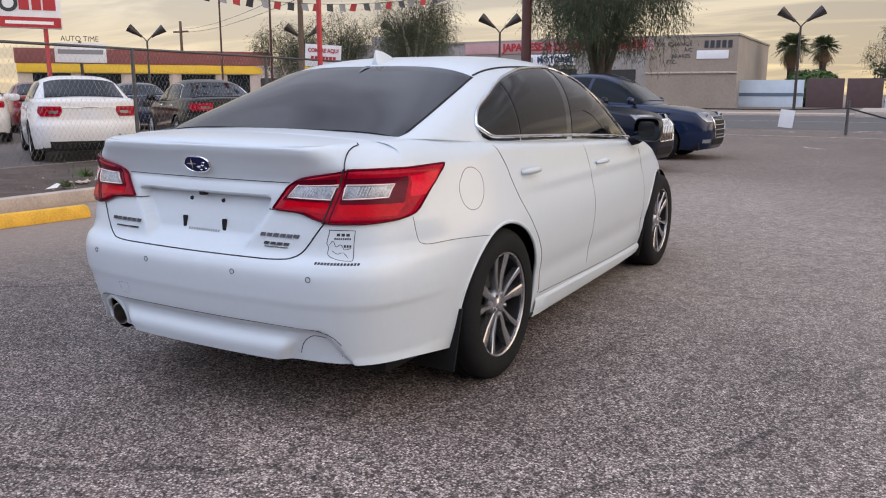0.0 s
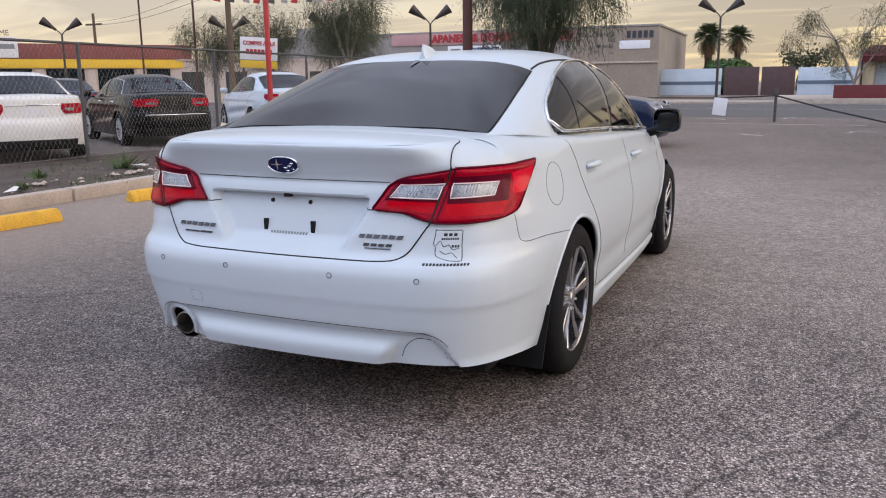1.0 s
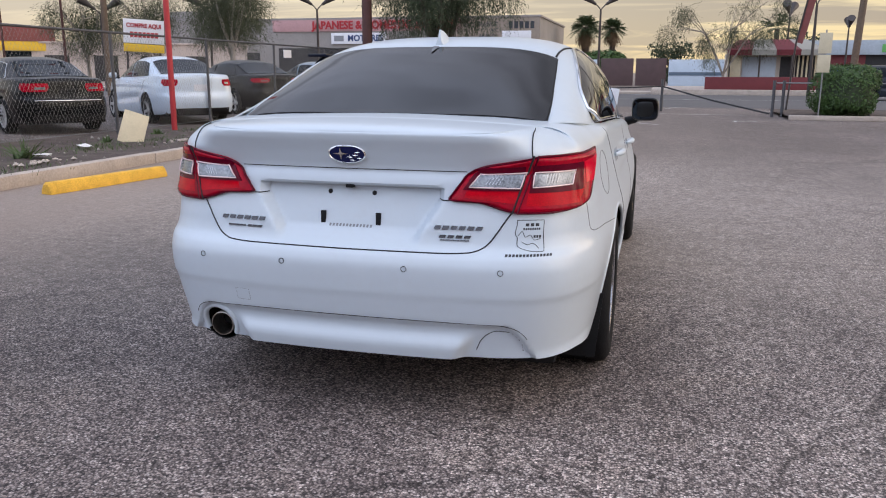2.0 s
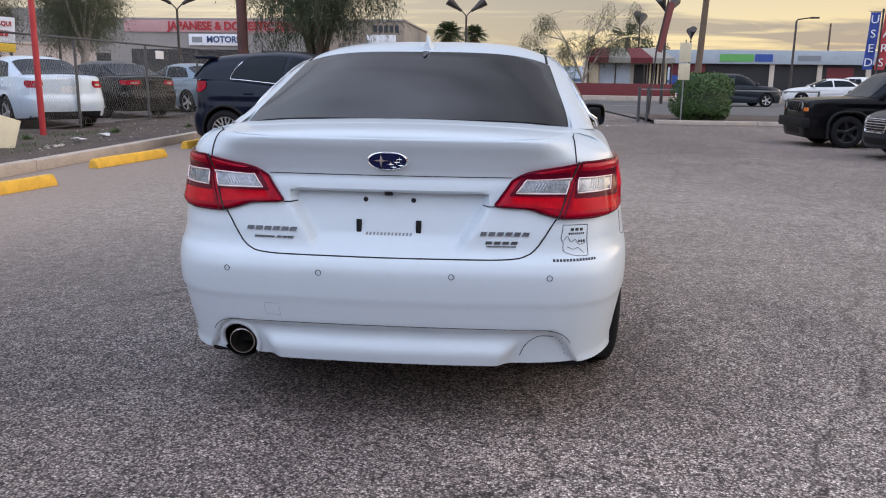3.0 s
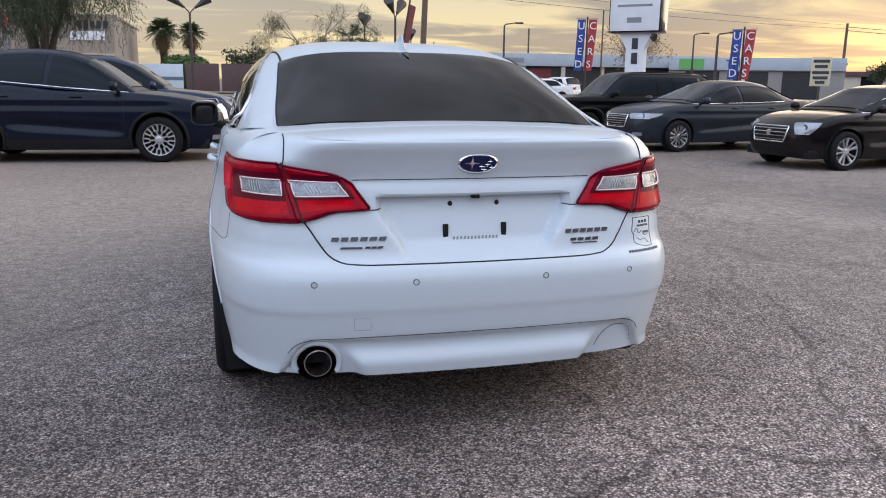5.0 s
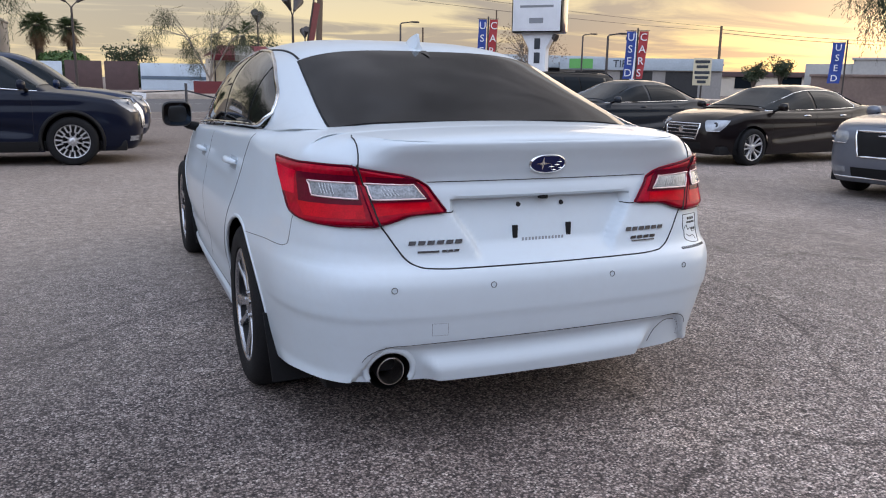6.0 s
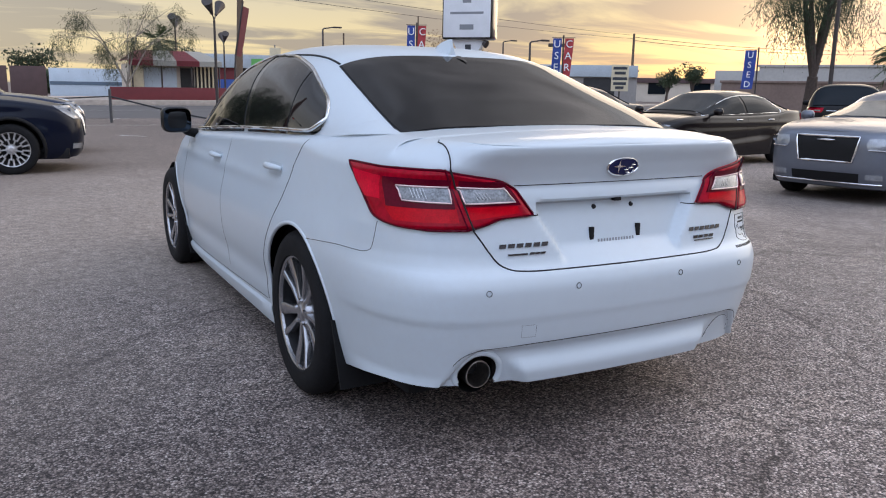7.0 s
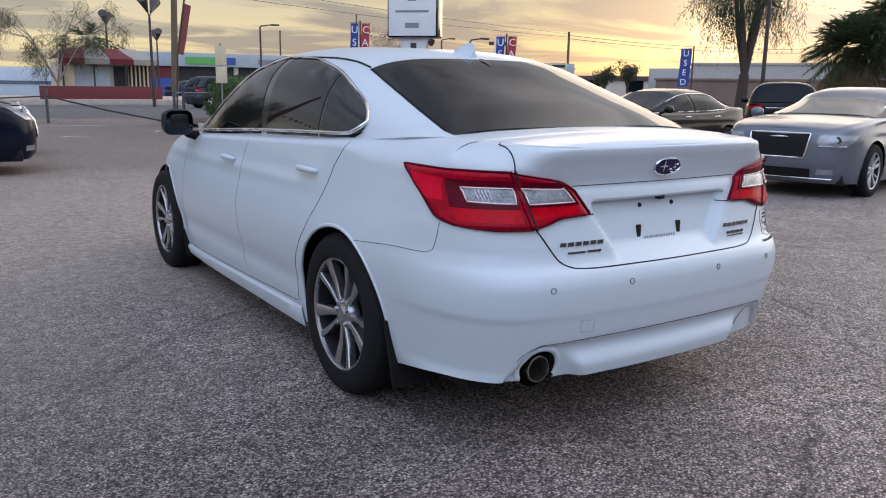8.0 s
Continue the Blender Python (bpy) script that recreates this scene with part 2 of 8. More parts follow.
    if dusty_shaded:
        # tan dust away from the car; the gap in it paints the car's shade
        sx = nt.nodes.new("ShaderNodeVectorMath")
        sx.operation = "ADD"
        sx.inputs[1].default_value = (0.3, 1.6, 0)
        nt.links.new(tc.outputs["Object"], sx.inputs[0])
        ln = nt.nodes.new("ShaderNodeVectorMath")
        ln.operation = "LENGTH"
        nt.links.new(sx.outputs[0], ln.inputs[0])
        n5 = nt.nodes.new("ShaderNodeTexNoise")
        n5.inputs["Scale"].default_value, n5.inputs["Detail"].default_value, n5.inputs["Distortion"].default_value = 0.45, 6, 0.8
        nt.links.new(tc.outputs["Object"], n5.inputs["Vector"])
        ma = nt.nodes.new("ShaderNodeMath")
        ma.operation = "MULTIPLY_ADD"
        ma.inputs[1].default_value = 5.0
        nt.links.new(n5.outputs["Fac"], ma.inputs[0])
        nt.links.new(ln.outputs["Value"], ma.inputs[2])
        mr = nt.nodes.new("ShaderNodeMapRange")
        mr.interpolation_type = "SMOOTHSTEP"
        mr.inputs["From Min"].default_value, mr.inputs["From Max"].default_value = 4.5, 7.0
        nt.links.new(ma.outputs[0], mr.inputs["Value"])
        mr.inputs["To Max"].default_value = 0.56
        dm = nt.nodes.new("ShaderNodeMix")
        dm.data_type = "RGBA"
        dm.inputs["B"].default_value = (0.31, 0.258, 0.216, 1)
        dg = nt.nodes.new("ShaderNodeVectorMath")
        dg.operation = "SCALE"
        dg.inputs[0].default_value = (0.31, 0.258, 0.216)
        nt.links.new(mh.outputs[0], dg.inputs["Scale"])
        nt.links.new(dg.outputs[0], dm.inputs["B"])
        nt.links.new(last, dm.inputs["A"])
        sd_ = nt.nodes.new("ShaderNodeSeparateXYZ")
        nt.links.new(tc.outputs["Object"], sd_.inputs[0])
        me_ = nt.nodes.new("ShaderNodeMapRange")
        me_.inputs["From Min"].default_value, me_.inputs["From Max"].default_value = 0.0, 3.5
        me_.inputs["To Min"].default_value, me_.inputs["To Max"].default_value = 1.0, 0.35
        nt.links.new(sd_.outputs["X"], me_.inputs["Value"])
        mf_ = nt.nodes.new("ShaderNodeMath")
        mf_.operation = "MULTIPLY"
        nt.links.new(mr.outputs[0], mf_.inputs[0])
        nt.links.new(me_.outputs[0], mf_.inputs[1])
        nt.links.new(mf_.outputs[0], dm.inputs["Factor"])
        last = dm.outputs["Result"]
        # the car's soft shade on the ground behind it, painted as a dark patch
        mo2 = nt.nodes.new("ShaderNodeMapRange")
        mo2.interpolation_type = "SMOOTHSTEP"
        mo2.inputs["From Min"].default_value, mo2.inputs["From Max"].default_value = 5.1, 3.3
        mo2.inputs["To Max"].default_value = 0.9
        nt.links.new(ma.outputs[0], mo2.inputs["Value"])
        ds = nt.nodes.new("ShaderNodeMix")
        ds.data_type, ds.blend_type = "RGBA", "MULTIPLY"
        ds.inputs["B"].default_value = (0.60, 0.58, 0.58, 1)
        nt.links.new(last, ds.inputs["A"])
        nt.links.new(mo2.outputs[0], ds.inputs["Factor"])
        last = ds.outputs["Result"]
        # the surface is darker towards the road
        sy = nt.nodes.new("ShaderNodeSeparateXYZ")
        nt.links.new(tc.outputs["Object"], sy.inputs[0])
        mb = nt.nodes.new("ShaderNodeMath")
        mb.operation = "MULTIPLY_ADD"
        mb.inputs[1].default_value = 4.0
        nt.links.new(n5.outputs["Fac"], mb.inputs[0])
        nt.links.new(sy.outputs["Y"], mb.inputs[2])
        mq = nt.nodes.new("ShaderNodeMapRange")
        mq.interpolation_type = "SMOOTHSTEP"
        mq.inputs["From Min"].default_value, mq.inputs["From Max"].default_value = 8.0, 14.0
        mq.inputs["To Max"].default_value = 0.8
        nt.links.new(mb.outputs[0], mq.inputs["Value"])
        do = nt.nodes.new("ShaderNodeMix")
        do.data_type, do.blend_type = "RGBA", "MULTIPLY"
        do.inputs["B"].default_value = (0.62, 0.59, 0.58, 1)
        nt.links.new(last, do.inputs["A"])
        nt.links.new(mq.outputs[0], do.inputs["Factor"])
        last = do.outputs["Result"]
        # ground left of the car painted darker, for the light it keeps off
        mk = nt.nodes.new("ShaderNodeMath")
        mk.operation = "MULTIPLY_ADD"
        mk.inputs[1].default_value = -3.0
        nt.links.new(n5.outputs["Fac"], mk.inputs[0])
        nt.links.new(sy.outputs["X"], mk.inputs[2])
        mx = nt.nodes.new("ShaderNodeMapRange")
        mx.interpolation_type = "SMOOTHSTEP"
        mx.inputs["From Min"].default_value, mx.inputs["From Max"].default_value = -1.6, -4.2
        mx.inputs["To Max"].default_value = 0.9
        nt.links.new(mk.outputs[0], mx.inputs["Value"])
        dk = nt.nodes.new("ShaderNodeMix")
        dk.data_type, dk.blend_type = "RGBA", "MULTIPLY"
        dk.inputs["B"].default_value = (0.60, 0.59, 0.59, 1)
        nt.links.new(last, dk.inputs["A"])
        my = nt.nodes.new("ShaderNodeMapRange")
        my.interpolation_type = "SMOOTHSTEP"
        my.inputs["From Min"].default_value, my.inputs["From Max"].default_value = 4.0, 0.5
        nt.links.new(sy.outputs["Y"], my.inputs["Value"])
        mm = nt.nodes.new("ShaderNodeMath")
        mm.operation = "MULTIPLY"
        nt.links.new(mx.outputs[0], mm.inputs[0])
        nt.links.new(my.outputs[0], mm.inputs[1])
        nt.links.new(mm.outputs[0], dk.inputs["Factor"])
        last = dk.outputs["Result"]
        # tan dust blown along the kerb
        mz = nt.nodes.new("ShaderNodeMapRange")
        mz.interpolation_type = "SMOOTHSTEP"
        mz.inputs["From Min"].default_value, mz.inputs["From Max"].default_value = -4.3, -6.3
        mz.inputs["To Max"].default_value = 0.6
        nt.links.new(mk.outputs[0], mz.inputs["Value"])
        dt = nt.nodes.new("ShaderNodeMix")
        dt.data_type = "RGBA"
        dt.inputs["B"].default_value = (0.30, 0.232, 0.19, 1)
        nt.links.new(last, dt.inputs["A"])
        nt.links.new(mz.outputs[0], dt.inputs["Factor"])
        last = dt.outputs["Result"]
    nt.links.new(last, b.inputs["Base Color"])
    b.inputs["Roughness"].default_value = 0.8
    b.inputs["Specular IOR Level"].default_value = 0.35
    inv = nt.nodes.new("ShaderNodeMath")
    inv.operation = "MULTIPLY_ADD"
    inv.inputs[1].default_value, inv.inputs[2].default_value = -1.0, 1.0
    nt.links.new(vo.outputs["Distance"], inv.inputs[0])
    bp = nt.nodes.new("ShaderNodeBump")
    bp.inputs["Strength"].default_value, bp.inputs["Distance"].default_value = 0.38, 0.006
    nt.links.new(inv.outputs[0], bp.inputs["Height"])
    nt.links.new(bp.outputs[0], b.inputs["Normal"])
    return m


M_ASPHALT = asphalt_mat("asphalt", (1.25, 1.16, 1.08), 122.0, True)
M_ASPHALT_LOT = asphalt_mat("asphalt_lot", (0.62, 0.56, 0.52), 80.0)
M_ROAD = mat("road_asphalt", (0.105, 0.098, 0.096), 0.85, var=0.25, var_scale=0.7, bump=0.2, bump_scale=40)
M_DIRT = mat("dry_dirt", (0.085, 0.062, 0.050), 0.95, var=0.55, var_scale=3.0, bump=0.8, bump_scale=22)
M_CONCRETE = mat("kerb_concrete", (0.46, 0.385, 0.325), 0.9, var=0.25, var_scale=4, bump=0.3, bump_scale=50)
M_YELLOW = mat("worn_yellow_paint", (0.72, 0.40, 0.045), 0.75, var=0.28, var_scale=7, bump=0.25, bump_scale=40)
M_LINE = mat("worn_white_line", (0.5, 0.49, 0.47), 0.85, var=0.35, var_scale=5)
M_STONE = mat("pale_stones", (0.24, 0.215, 0.19), 0.9, var=0.4, var_scale=8, object_var=0.4)
M_LITTER = mat("white_litter", (0.72, 0.70, 0.68), 0.8, var=0.2, var_scale=20)
M_WEED = mat("green_weed", (0.07, 0.11, 0.035), 0.8, var=0.4, var_scale=12)
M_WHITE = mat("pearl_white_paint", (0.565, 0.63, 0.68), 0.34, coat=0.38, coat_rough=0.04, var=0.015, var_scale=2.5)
# light road dust in drifts and specks
wm = M_WHITE.node_tree
wb_ = wm.nodes["Principled BSDF"]
was = wb_.inputs["Base Color"].links[0].from_socket
wtc = wm.nodes.new("ShaderNodeTexCoord")
wd1, wd2 = wm.nodes.new("ShaderNodeTexNoise"), wm.nodes.new("ShaderNodeTexNoise")
wd1.inputs["Scale"].default_value, wd1.inputs["Detail"].default_value = 2.2, 7
wd2.inputs["Scale"].default_value, wd2.inputs["Detail"].default_value = 45.0, 3
wmul = wm.nodes.new("ShaderNodeMath")
wmul.operation = "MULTIPLY"
for q, n in ((0, wd1), (1, wd2)):
    wm.links.new(wtc.outputs["Object"], n.inputs["Vector"])
    wm.links.new(n.outputs["Fac"], wmul.inputs[q])
wrg = wm.nodes.new("ShaderNodeMapRange")
wrg.inputs["From Min"].default_value, wrg.inputs["From Max"].default_value, wrg.inputs["To Max"].default_value = 0.25, 0.42, 0.06
wm.links.new(wmul.outputs[0], wrg.inputs["Value"])
wmx = wm.nodes.new("ShaderNodeMix")
wmx.data_type = "RGBA"
wmx.inputs["B"].default_value = (0.42, 0.40, 0.38, 1)
wm.links.new(was, wmx.inputs["A"])
wm.links.new(wrg.outputs[0], wmx.inputs["Factor"])
wm.links.new(wmx.outputs["Result"], wb_.inputs["Base Color"])
M_WHITE_CUP = mat("white_paint_recess", (0.565, 0.63, 0.68), 0.35, coat=0.8)
M_WHITE_DARK = mat("mirror_housing_black", (0.008, 0.009, 0.010), 0.3, coat=0.15, spec=0.3)
M_GAP = mat("panel_gap_shadow", (0.010, 0.010, 0.012), 0.8)
M_BLACK_PLASTIC = mat("black_plastic", (0.008, 0.008, 0.009), 0.6, var=0.2, var_scale=10, spec=0.25)
M_BLACK_GLOSS = mat("black_gloss", (0.008, 0.008, 0.009), 0.15, coat=0.5)
M_RUBBER = mat("rubber", (0.010, 0.010, 0.011), 0.8, var=0.2, var_scale=20, spec=0.25)
M_TYRE = mat("tyre_rubber", (0.010, 0.010, 0.011), 0.8, var=0.3, var_scale=12, bump=0.15, bump_scale=120, spec=0.2)
M_TINT = mat("tinted_glass", (0.006, 0.0065, 0.007), 0.02, spec=0.42)
M_TINT_REAR = mat("tinted_rear_glass", (0.008, 0.008, 0.009), 0.045, spec=0.4, var=0.5, var_scale=1.5)
M_GLASS = mat("car_glass", (0.006, 0.010, 0.014), 0.03, spec=0.16)
# windshields lightened for inside dust and light shining through, put into the base colour
M_WINDSHIELD = mat("dust_lit_windshield", (0.030, 0.034, 0.037), 0.05, spec=0.4, var=0.4, var_scale=1.5)
M_CHROME = mat("chrome", (0.78, 0.78, 0.79), 0.12, 1.0)
M_CHROME_DARK = mat("dull_chrome", (0.15, 0.155, 0.17), 0.25, 1.0)
M_STEEL = mat("brushed_steel", (0.42, 0.42, 0.43), 0.38, 1.0)
M_ALLOY = mat("machined_alloy", (0.40, 0.40, 0.415), 0.25, 0.9, var=0.1, var_scale=20)
M_ALLOY_DULL = mat("silver_alloy", (0.52, 0.52, 0.53), 0.35, 0.7)
M_RIM_DARK = mat("dark_grey_rim", (0.014, 0.014, 0.016), 0.5, 0.2, spec=0.3)
M_BLACK_RIM = mat("black_rim", (0.012, 0.012, 0.013), 0.35)
M_RED_LENS = mat("red_lens", (0.34, 0.0006, 0.014), 0.2, coat=0.16, coat_rough=0.015, var=0.45, var_scale=7, spec=0.06)
M_RED_DARK = mat("maroon_lens", (0.10, 0.0006, 0.012), 0.2, coat=0.16, coat_rough=0.02, var=0.3, var_scale=12, spec=0.06)
M_RED_BRIGHT = mat("bright_red_lens", (0.66, 0.001, 0.026), 0.2, coat=0.16, coat_rough=0.02, var=0.25, var_scale=14, spec=0.06)
M_RED_HOT = mat("orange_red_reflector", (0.50, 0.001, 0.010), 0.2, coat=0.16, var=0.35, var_scale=25, spec=0.06)
M_CLEAR_LENS = mat("clear_lens", (0.20, 0.21, 0.225), 0.12, 0.35, coat=0.7, var=0.9, var_scale=16)
M_BEZEL = mat("pale_bezel", (0.85, 0.62, 0.62), 0.25, 0.2)
M_MIRROR = mat("mirror_glass", (0.035, 0.045, 0.06), 0.04, 1.0)
M_BLUE_ENAMEL = mat("blue_enamel", (0.004, 0.008, 0.06), 0.2, coat=0.35, spec=0.3)
M_INK = mat("black_ink", (0.02, 0.022, 0.026), 0.6)
M_GREY_INK = mat("grey_ink", (0.22, 0.23, 0.25), 0.6)
M_EXHAUST = mat("exhaust_steel", (0.60, 0.56, 0.52), 0.28, 1.0, var=0.25, var_scale=12)
M_HEADLAMP = mat("headlamp_lens", (0.30, 0.32, 0.35), 0.08, 0.35, coat=1.0, var=0.3, var_scale=14)
M_GALV = mat("galvanised_steel", (0.28, 0.28, 0.28), 0.5, 0.8, var=0.2, var_scale=5)
M_GALV_DARK = mat("weathered_post", (0.10, 0.10, 0.105), 0.6, 0.5, var=0.25, var_scale=5)
M_RED_POLE = mat("red_painted_steel", (0.45, 0.035, 0.04), 0.5, var=0.2, var_scale=4)
M_BROWN_POLE = mat("rusty_brown_steel", (0.075, 0.026, 0.022), 0.6, var=0.3, var_scale=3)
M_WOOD_POLE = mat("weathered_wood_pole", (0.12, 0.085, 0.06), 0.9, var=0.3, var_scale=6, bump=0.4, bump_scale=30)
M_LAMP_DARK = mat("dark_lamp_metal", (0.055, 0.045, 0.042), 0.5, 0.3)
M_CABLE = mat("black_cable", (0.02, 0.02, 0.022), 0.7)
M_BARK = mat("grey_bark", (0.075, 0.055, 0.045), 0.95, var=0.35, var_scale=8, bump=0.6, bump_scale=25)
M_BARK_PALE = mat("pale_bark", (0.30, 0.26, 0.22), 0.9, var=0.3, var_scale=6, bump=0.3)
M_LEAF = mat("olive_leaves", (0.050, 0.058, 0.024), 0.7, var=0.4, var_scale=1.5, object_var=0.1)
M_LEAF_DARK = mat("dark_green_leaves", (0.035, 0.052, 0.022), 0.7, var=0.4, var_scale=1.5)
M_LEAF_BUSH = mat("hedge_leaves", (0.045, 0.095, 0.018), 0.6, var=0.45, var_scale=4)
M_PALM = mat("palm_fronds", (0.05, 0.075, 0.028), 0.6, var=0.3, var_scale=3)
M_PALM_DEAD = mat("dry_palm_skirt", (0.16, 0.10, 0.055), 0.9, var=0.3, var_scale=5)
M_TAN_WALL = mat("tan_stucco", (0.29, 0.24, 0.195), 0.9, var=0.14, var_scale=0.6, bump=0.2, bump_scale=14)
M_GREY_WALL = mat("grey_stucco", (0.28, 0.26, 0.245), 0.9, var=0.16, var_scale=0.6, bump=0.2, bump_scale=14)
# near-black panels painted in for the shade inside openings
M_DARK_WALL = mat("opening_shade", (0.025, 0.024, 0.025), 0.7, var=0.3, var_scale=1.0)
M_PINK_SIGN = mat("faded_pink_sign", (0.46, 0.27, 0.27), 0.8, var=0.15, var_scale=0.8)
M_RED_LETTER = mat("red_letters", (0.40, 0.022, 0.03), 0.6, var=0.15, var_scale=2)
M_DARK_LETTER = mat("dark_letters", (0.03, 0.035, 0.045), 0.6)
M_BLUE_LETTER = mat("blue_letters", (0.03, 0.06, 0.16), 0.6)
M_WHITE_SIGN = mat("white_sign", (0.72, 0.73, 0.76), 0.6, var=0.08, var_scale=3)
M_WHITE_LETTER = mat("white_letters", (0.82, 0.82, 0.82), 0.6)
M_MAROON = mat("maroon_fascia", (0.20, 0.055, 0.05), 0.7, var=0.15, var_scale=1)
M_YELLOW_WALL = mat("yellow_fascia", (0.72, 0.46, 0.03), 0.7, var=0.1, var_scale=1)
M_CREAM = mat("cream_wall", (0.55, 0.48, 0.40), 0.85, var=0.12, var_scale=1, bump=0.2, bump_scale=12)
M_BRICK_PALE = mat("pale_block_wall", (0.50, 0.42, 0.38), 0.9, var=0.12, var_scale=2, bump=0.3, bump_scale=20)
M_BLUE_WHITE = mat("pale_blue_panel", (0.50, 0.58, 0.66), 0.6, var=0.12, var_scale=1.2)
M_GREY_PALE = mat("pale_grey_stucco", (0.40, 0.39, 0.37), 0.85, var=0.12, var_scale=0.5)
M_FASCIA = mat("pale_store_fascia", (0.37, 0.415, 0.455), 0.65, var=0.15, var_scale=0.8)
M_SLATE = mat("slate_stripe", (0.10, 0.14, 0.19), 0.6, var=0.1)
M_BROWN_WALL = mat("faded_brown_stucco", (0.20, 0.14, 0.115), 0.85, var=0.2, var_scale=0.6)
M_BROWN_GATE = mat("brown_gate_panel", (0.085, 0.05, 0.05), 0.7, var=0.2, var_scale=2)
M_RED_WALL = mat("red_low_wall", (0.15, 0.024, 0.028), 0.7, var=0.15, var_scale=2)
M_AWN_WHITE = mat("cream_awning", (0.30, 0.285, 0.25), 0.8, var=0.1, var_scale=2)
M_AWN_RED = mat("red_awning", (0.135, 0.016, 0.022), 0.75, var=0.12, var_scale=2)
M_BLUE_WALL = mat("blue_painted_wall", (0.04, 0.09, 0.32), 0.7, var=0.15, var_scale=2)
M_GREEN_SIGN = mat("green_banner", (0.12, 0.38, 0.10), 0.6, var=0.1)
M_FLAG_BLUE = mat("blue_flag_cloth", (0.035, 0.07, 0.30), 0.8, var=0.15, var_scale=6)
M_FLAG_RED = mat("red_flag_cloth", (0.42, 0.05, 0.055), 0.8, var=0.15, var_scale=6)
M_BOARD = mat("cream_board", (0.60, 0.52, 0.36), 0.8, var=0.12, var_scale=5)
M_ORANGE = mat("orange_lens", (0.7, 0.16, 0.02), 0.2, coat=0.8)


def paint(name, colour, metal=0.3, rough=0.3, coat=0.7):
    return mat(name, colour, rough, metal, coat=coat, coat_rough=0.025, var=0.05, var_scale=2, spec=0.1)
# ---- mesh helpers ----
def mesh_ob(name, verts, faces, mat, parent=None, label="", smooth=True, angle=40):
    me = bpy.data.meshes.new(name)
    me.from_pydata([tuple(map(float, v)) for v in verts], [], [tuple(map(int, f)) for f in faces])
    if smooth:
        me.polygons.foreach_set("use_smooth", [True] * len(me.polygons))
        me.set_sharp_from_angle(angle=radians(angle))
    if mat:
        me.materials.append(mat)
    ob = new(name, me)
    if parent:
        ob.parent = parent
    if label:
        tagged(ob, label)
    return ob


def part(name, bm, mat, parent, label="", angle=40):
    """Link a bmesh as one mesh object under a thing or a part."""
    me = bpy.data.meshes.new(name)
    bm.normal_update()
    bm.to_mesh(me)
    bm.free()
    me.polygons.foreach_set("use_smooth", [True] * len(me.polygons))
    me.set_sharp_from_angle(angle=radians(angle))
    if mat:
        me.materials.append(mat)
    ob = new(name, me)
    if parent:
        ob.parent = parent
    if label:
        tagged(ob, label)
    return ob


def thing(name, label, category, m=None, group="", kind=""):
    ob = new(name)
    ob.empty_display_size = 0.2
    if m is not None:
        ob.matrix_world = m
    return tagged(ob, label, category, group, kind)


def add_box(bm, x0, x1, y0, y1, z0, z1, bevel=0.0, m=None):
    b = bmesh.new()
    bmesh.ops.create_cube(b, size=1)
    bmesh.ops.scale(b, verts=b.verts, vec=(abs(x1 - x0), abs(y1 - y0), abs(z1 - z0)))
    bmesh.ops.translate(b, verts=b.verts, vec=((x0 + x1) / 2, (y0 + y1) / 2, (z0 + z1) / 2))
    if bevel > 0:
        bmesh.ops.bevel(b, geom=b.edges[:], offset=bevel, segments=2, affect="EDGES", profile=0.6)
    if m is not None:
        bmesh.ops.transform(b, matrix=m, verts=b.verts)
    me = bpy.data.meshes.new("tmp")
    b.to_mesh(me)
    b.free()
    bm.from_mesh(me)
    bpy.data.meshes.remove(me)
    return bm


def box(x0, x1, y0, y1, z0, z1, bevel=0.0, m=None):
    return add_box(bmesh.new(), x0, x1, y0, y1, z0, z1, bevel, m)


def tube_data(path, radius, sides=6, closed=False, cap=True):
    """Verts and faces of a round tube along a polyline; radius may be a list."""
    P = np.array(path, float)
    n = len(P)
    rad = np.full(n, radius, float) if np.isscalar(radius) else np.array(radius, float)
    verts, faces = [], []
    up0 = None
    for i in range(n):
        a, b = (P[(i - 1) % n], P[(i + 1) % n]) if closed else (P[max(i - 1, 0)], P[min(i + 1, n - 1)])
        t = b - a
        t = t / (np.linalg.norm(t) + 1e-12)
        if up0 is None:
            up0 = np.array([0, 0, 1.0]) if abs(t[2]) < 0.9 else np.array([1.0, 0, 0])
        u = up0 - t * np.dot(up0, t)
        u = u / (np.linalg.norm(u) + 1e-12)
        up0 = u
        w = np.cross(t, u)
        for k in range(sides):
            ang = 2 * math.pi * k / sides
            verts.append(P[i] + rad[i] * (u * math.cos(ang) + w * math.sin(ang)))
    for i in range(n if closed else n - 1):
        j = (i + 1) % n
        for k in range(sides):
            l = (k + 1) % sides
            faces.append((i * sides + k, i * sides + l, j * sides + l, j * sides + k))
    if cap and not closed:
        faces.append(tuple(range(sides))[::-1])
        faces.append(tuple((n - 1) * sides + k for k in range(sides)))
    return verts, faces


def tube(name, path, radius, mat, parent, label="", sides=6, closed=False):
    v, f = tube_data(path, radius, sides, closed)
    return mesh_ob(name, v, f, mat, parent, label, angle=60)


def merge(*datas):
    V, F = [], []
    for v, f in datas:
        o = len(V)
        V += list(v)
        F += [tuple(i + o for i in q) for q in f]
    return V, F


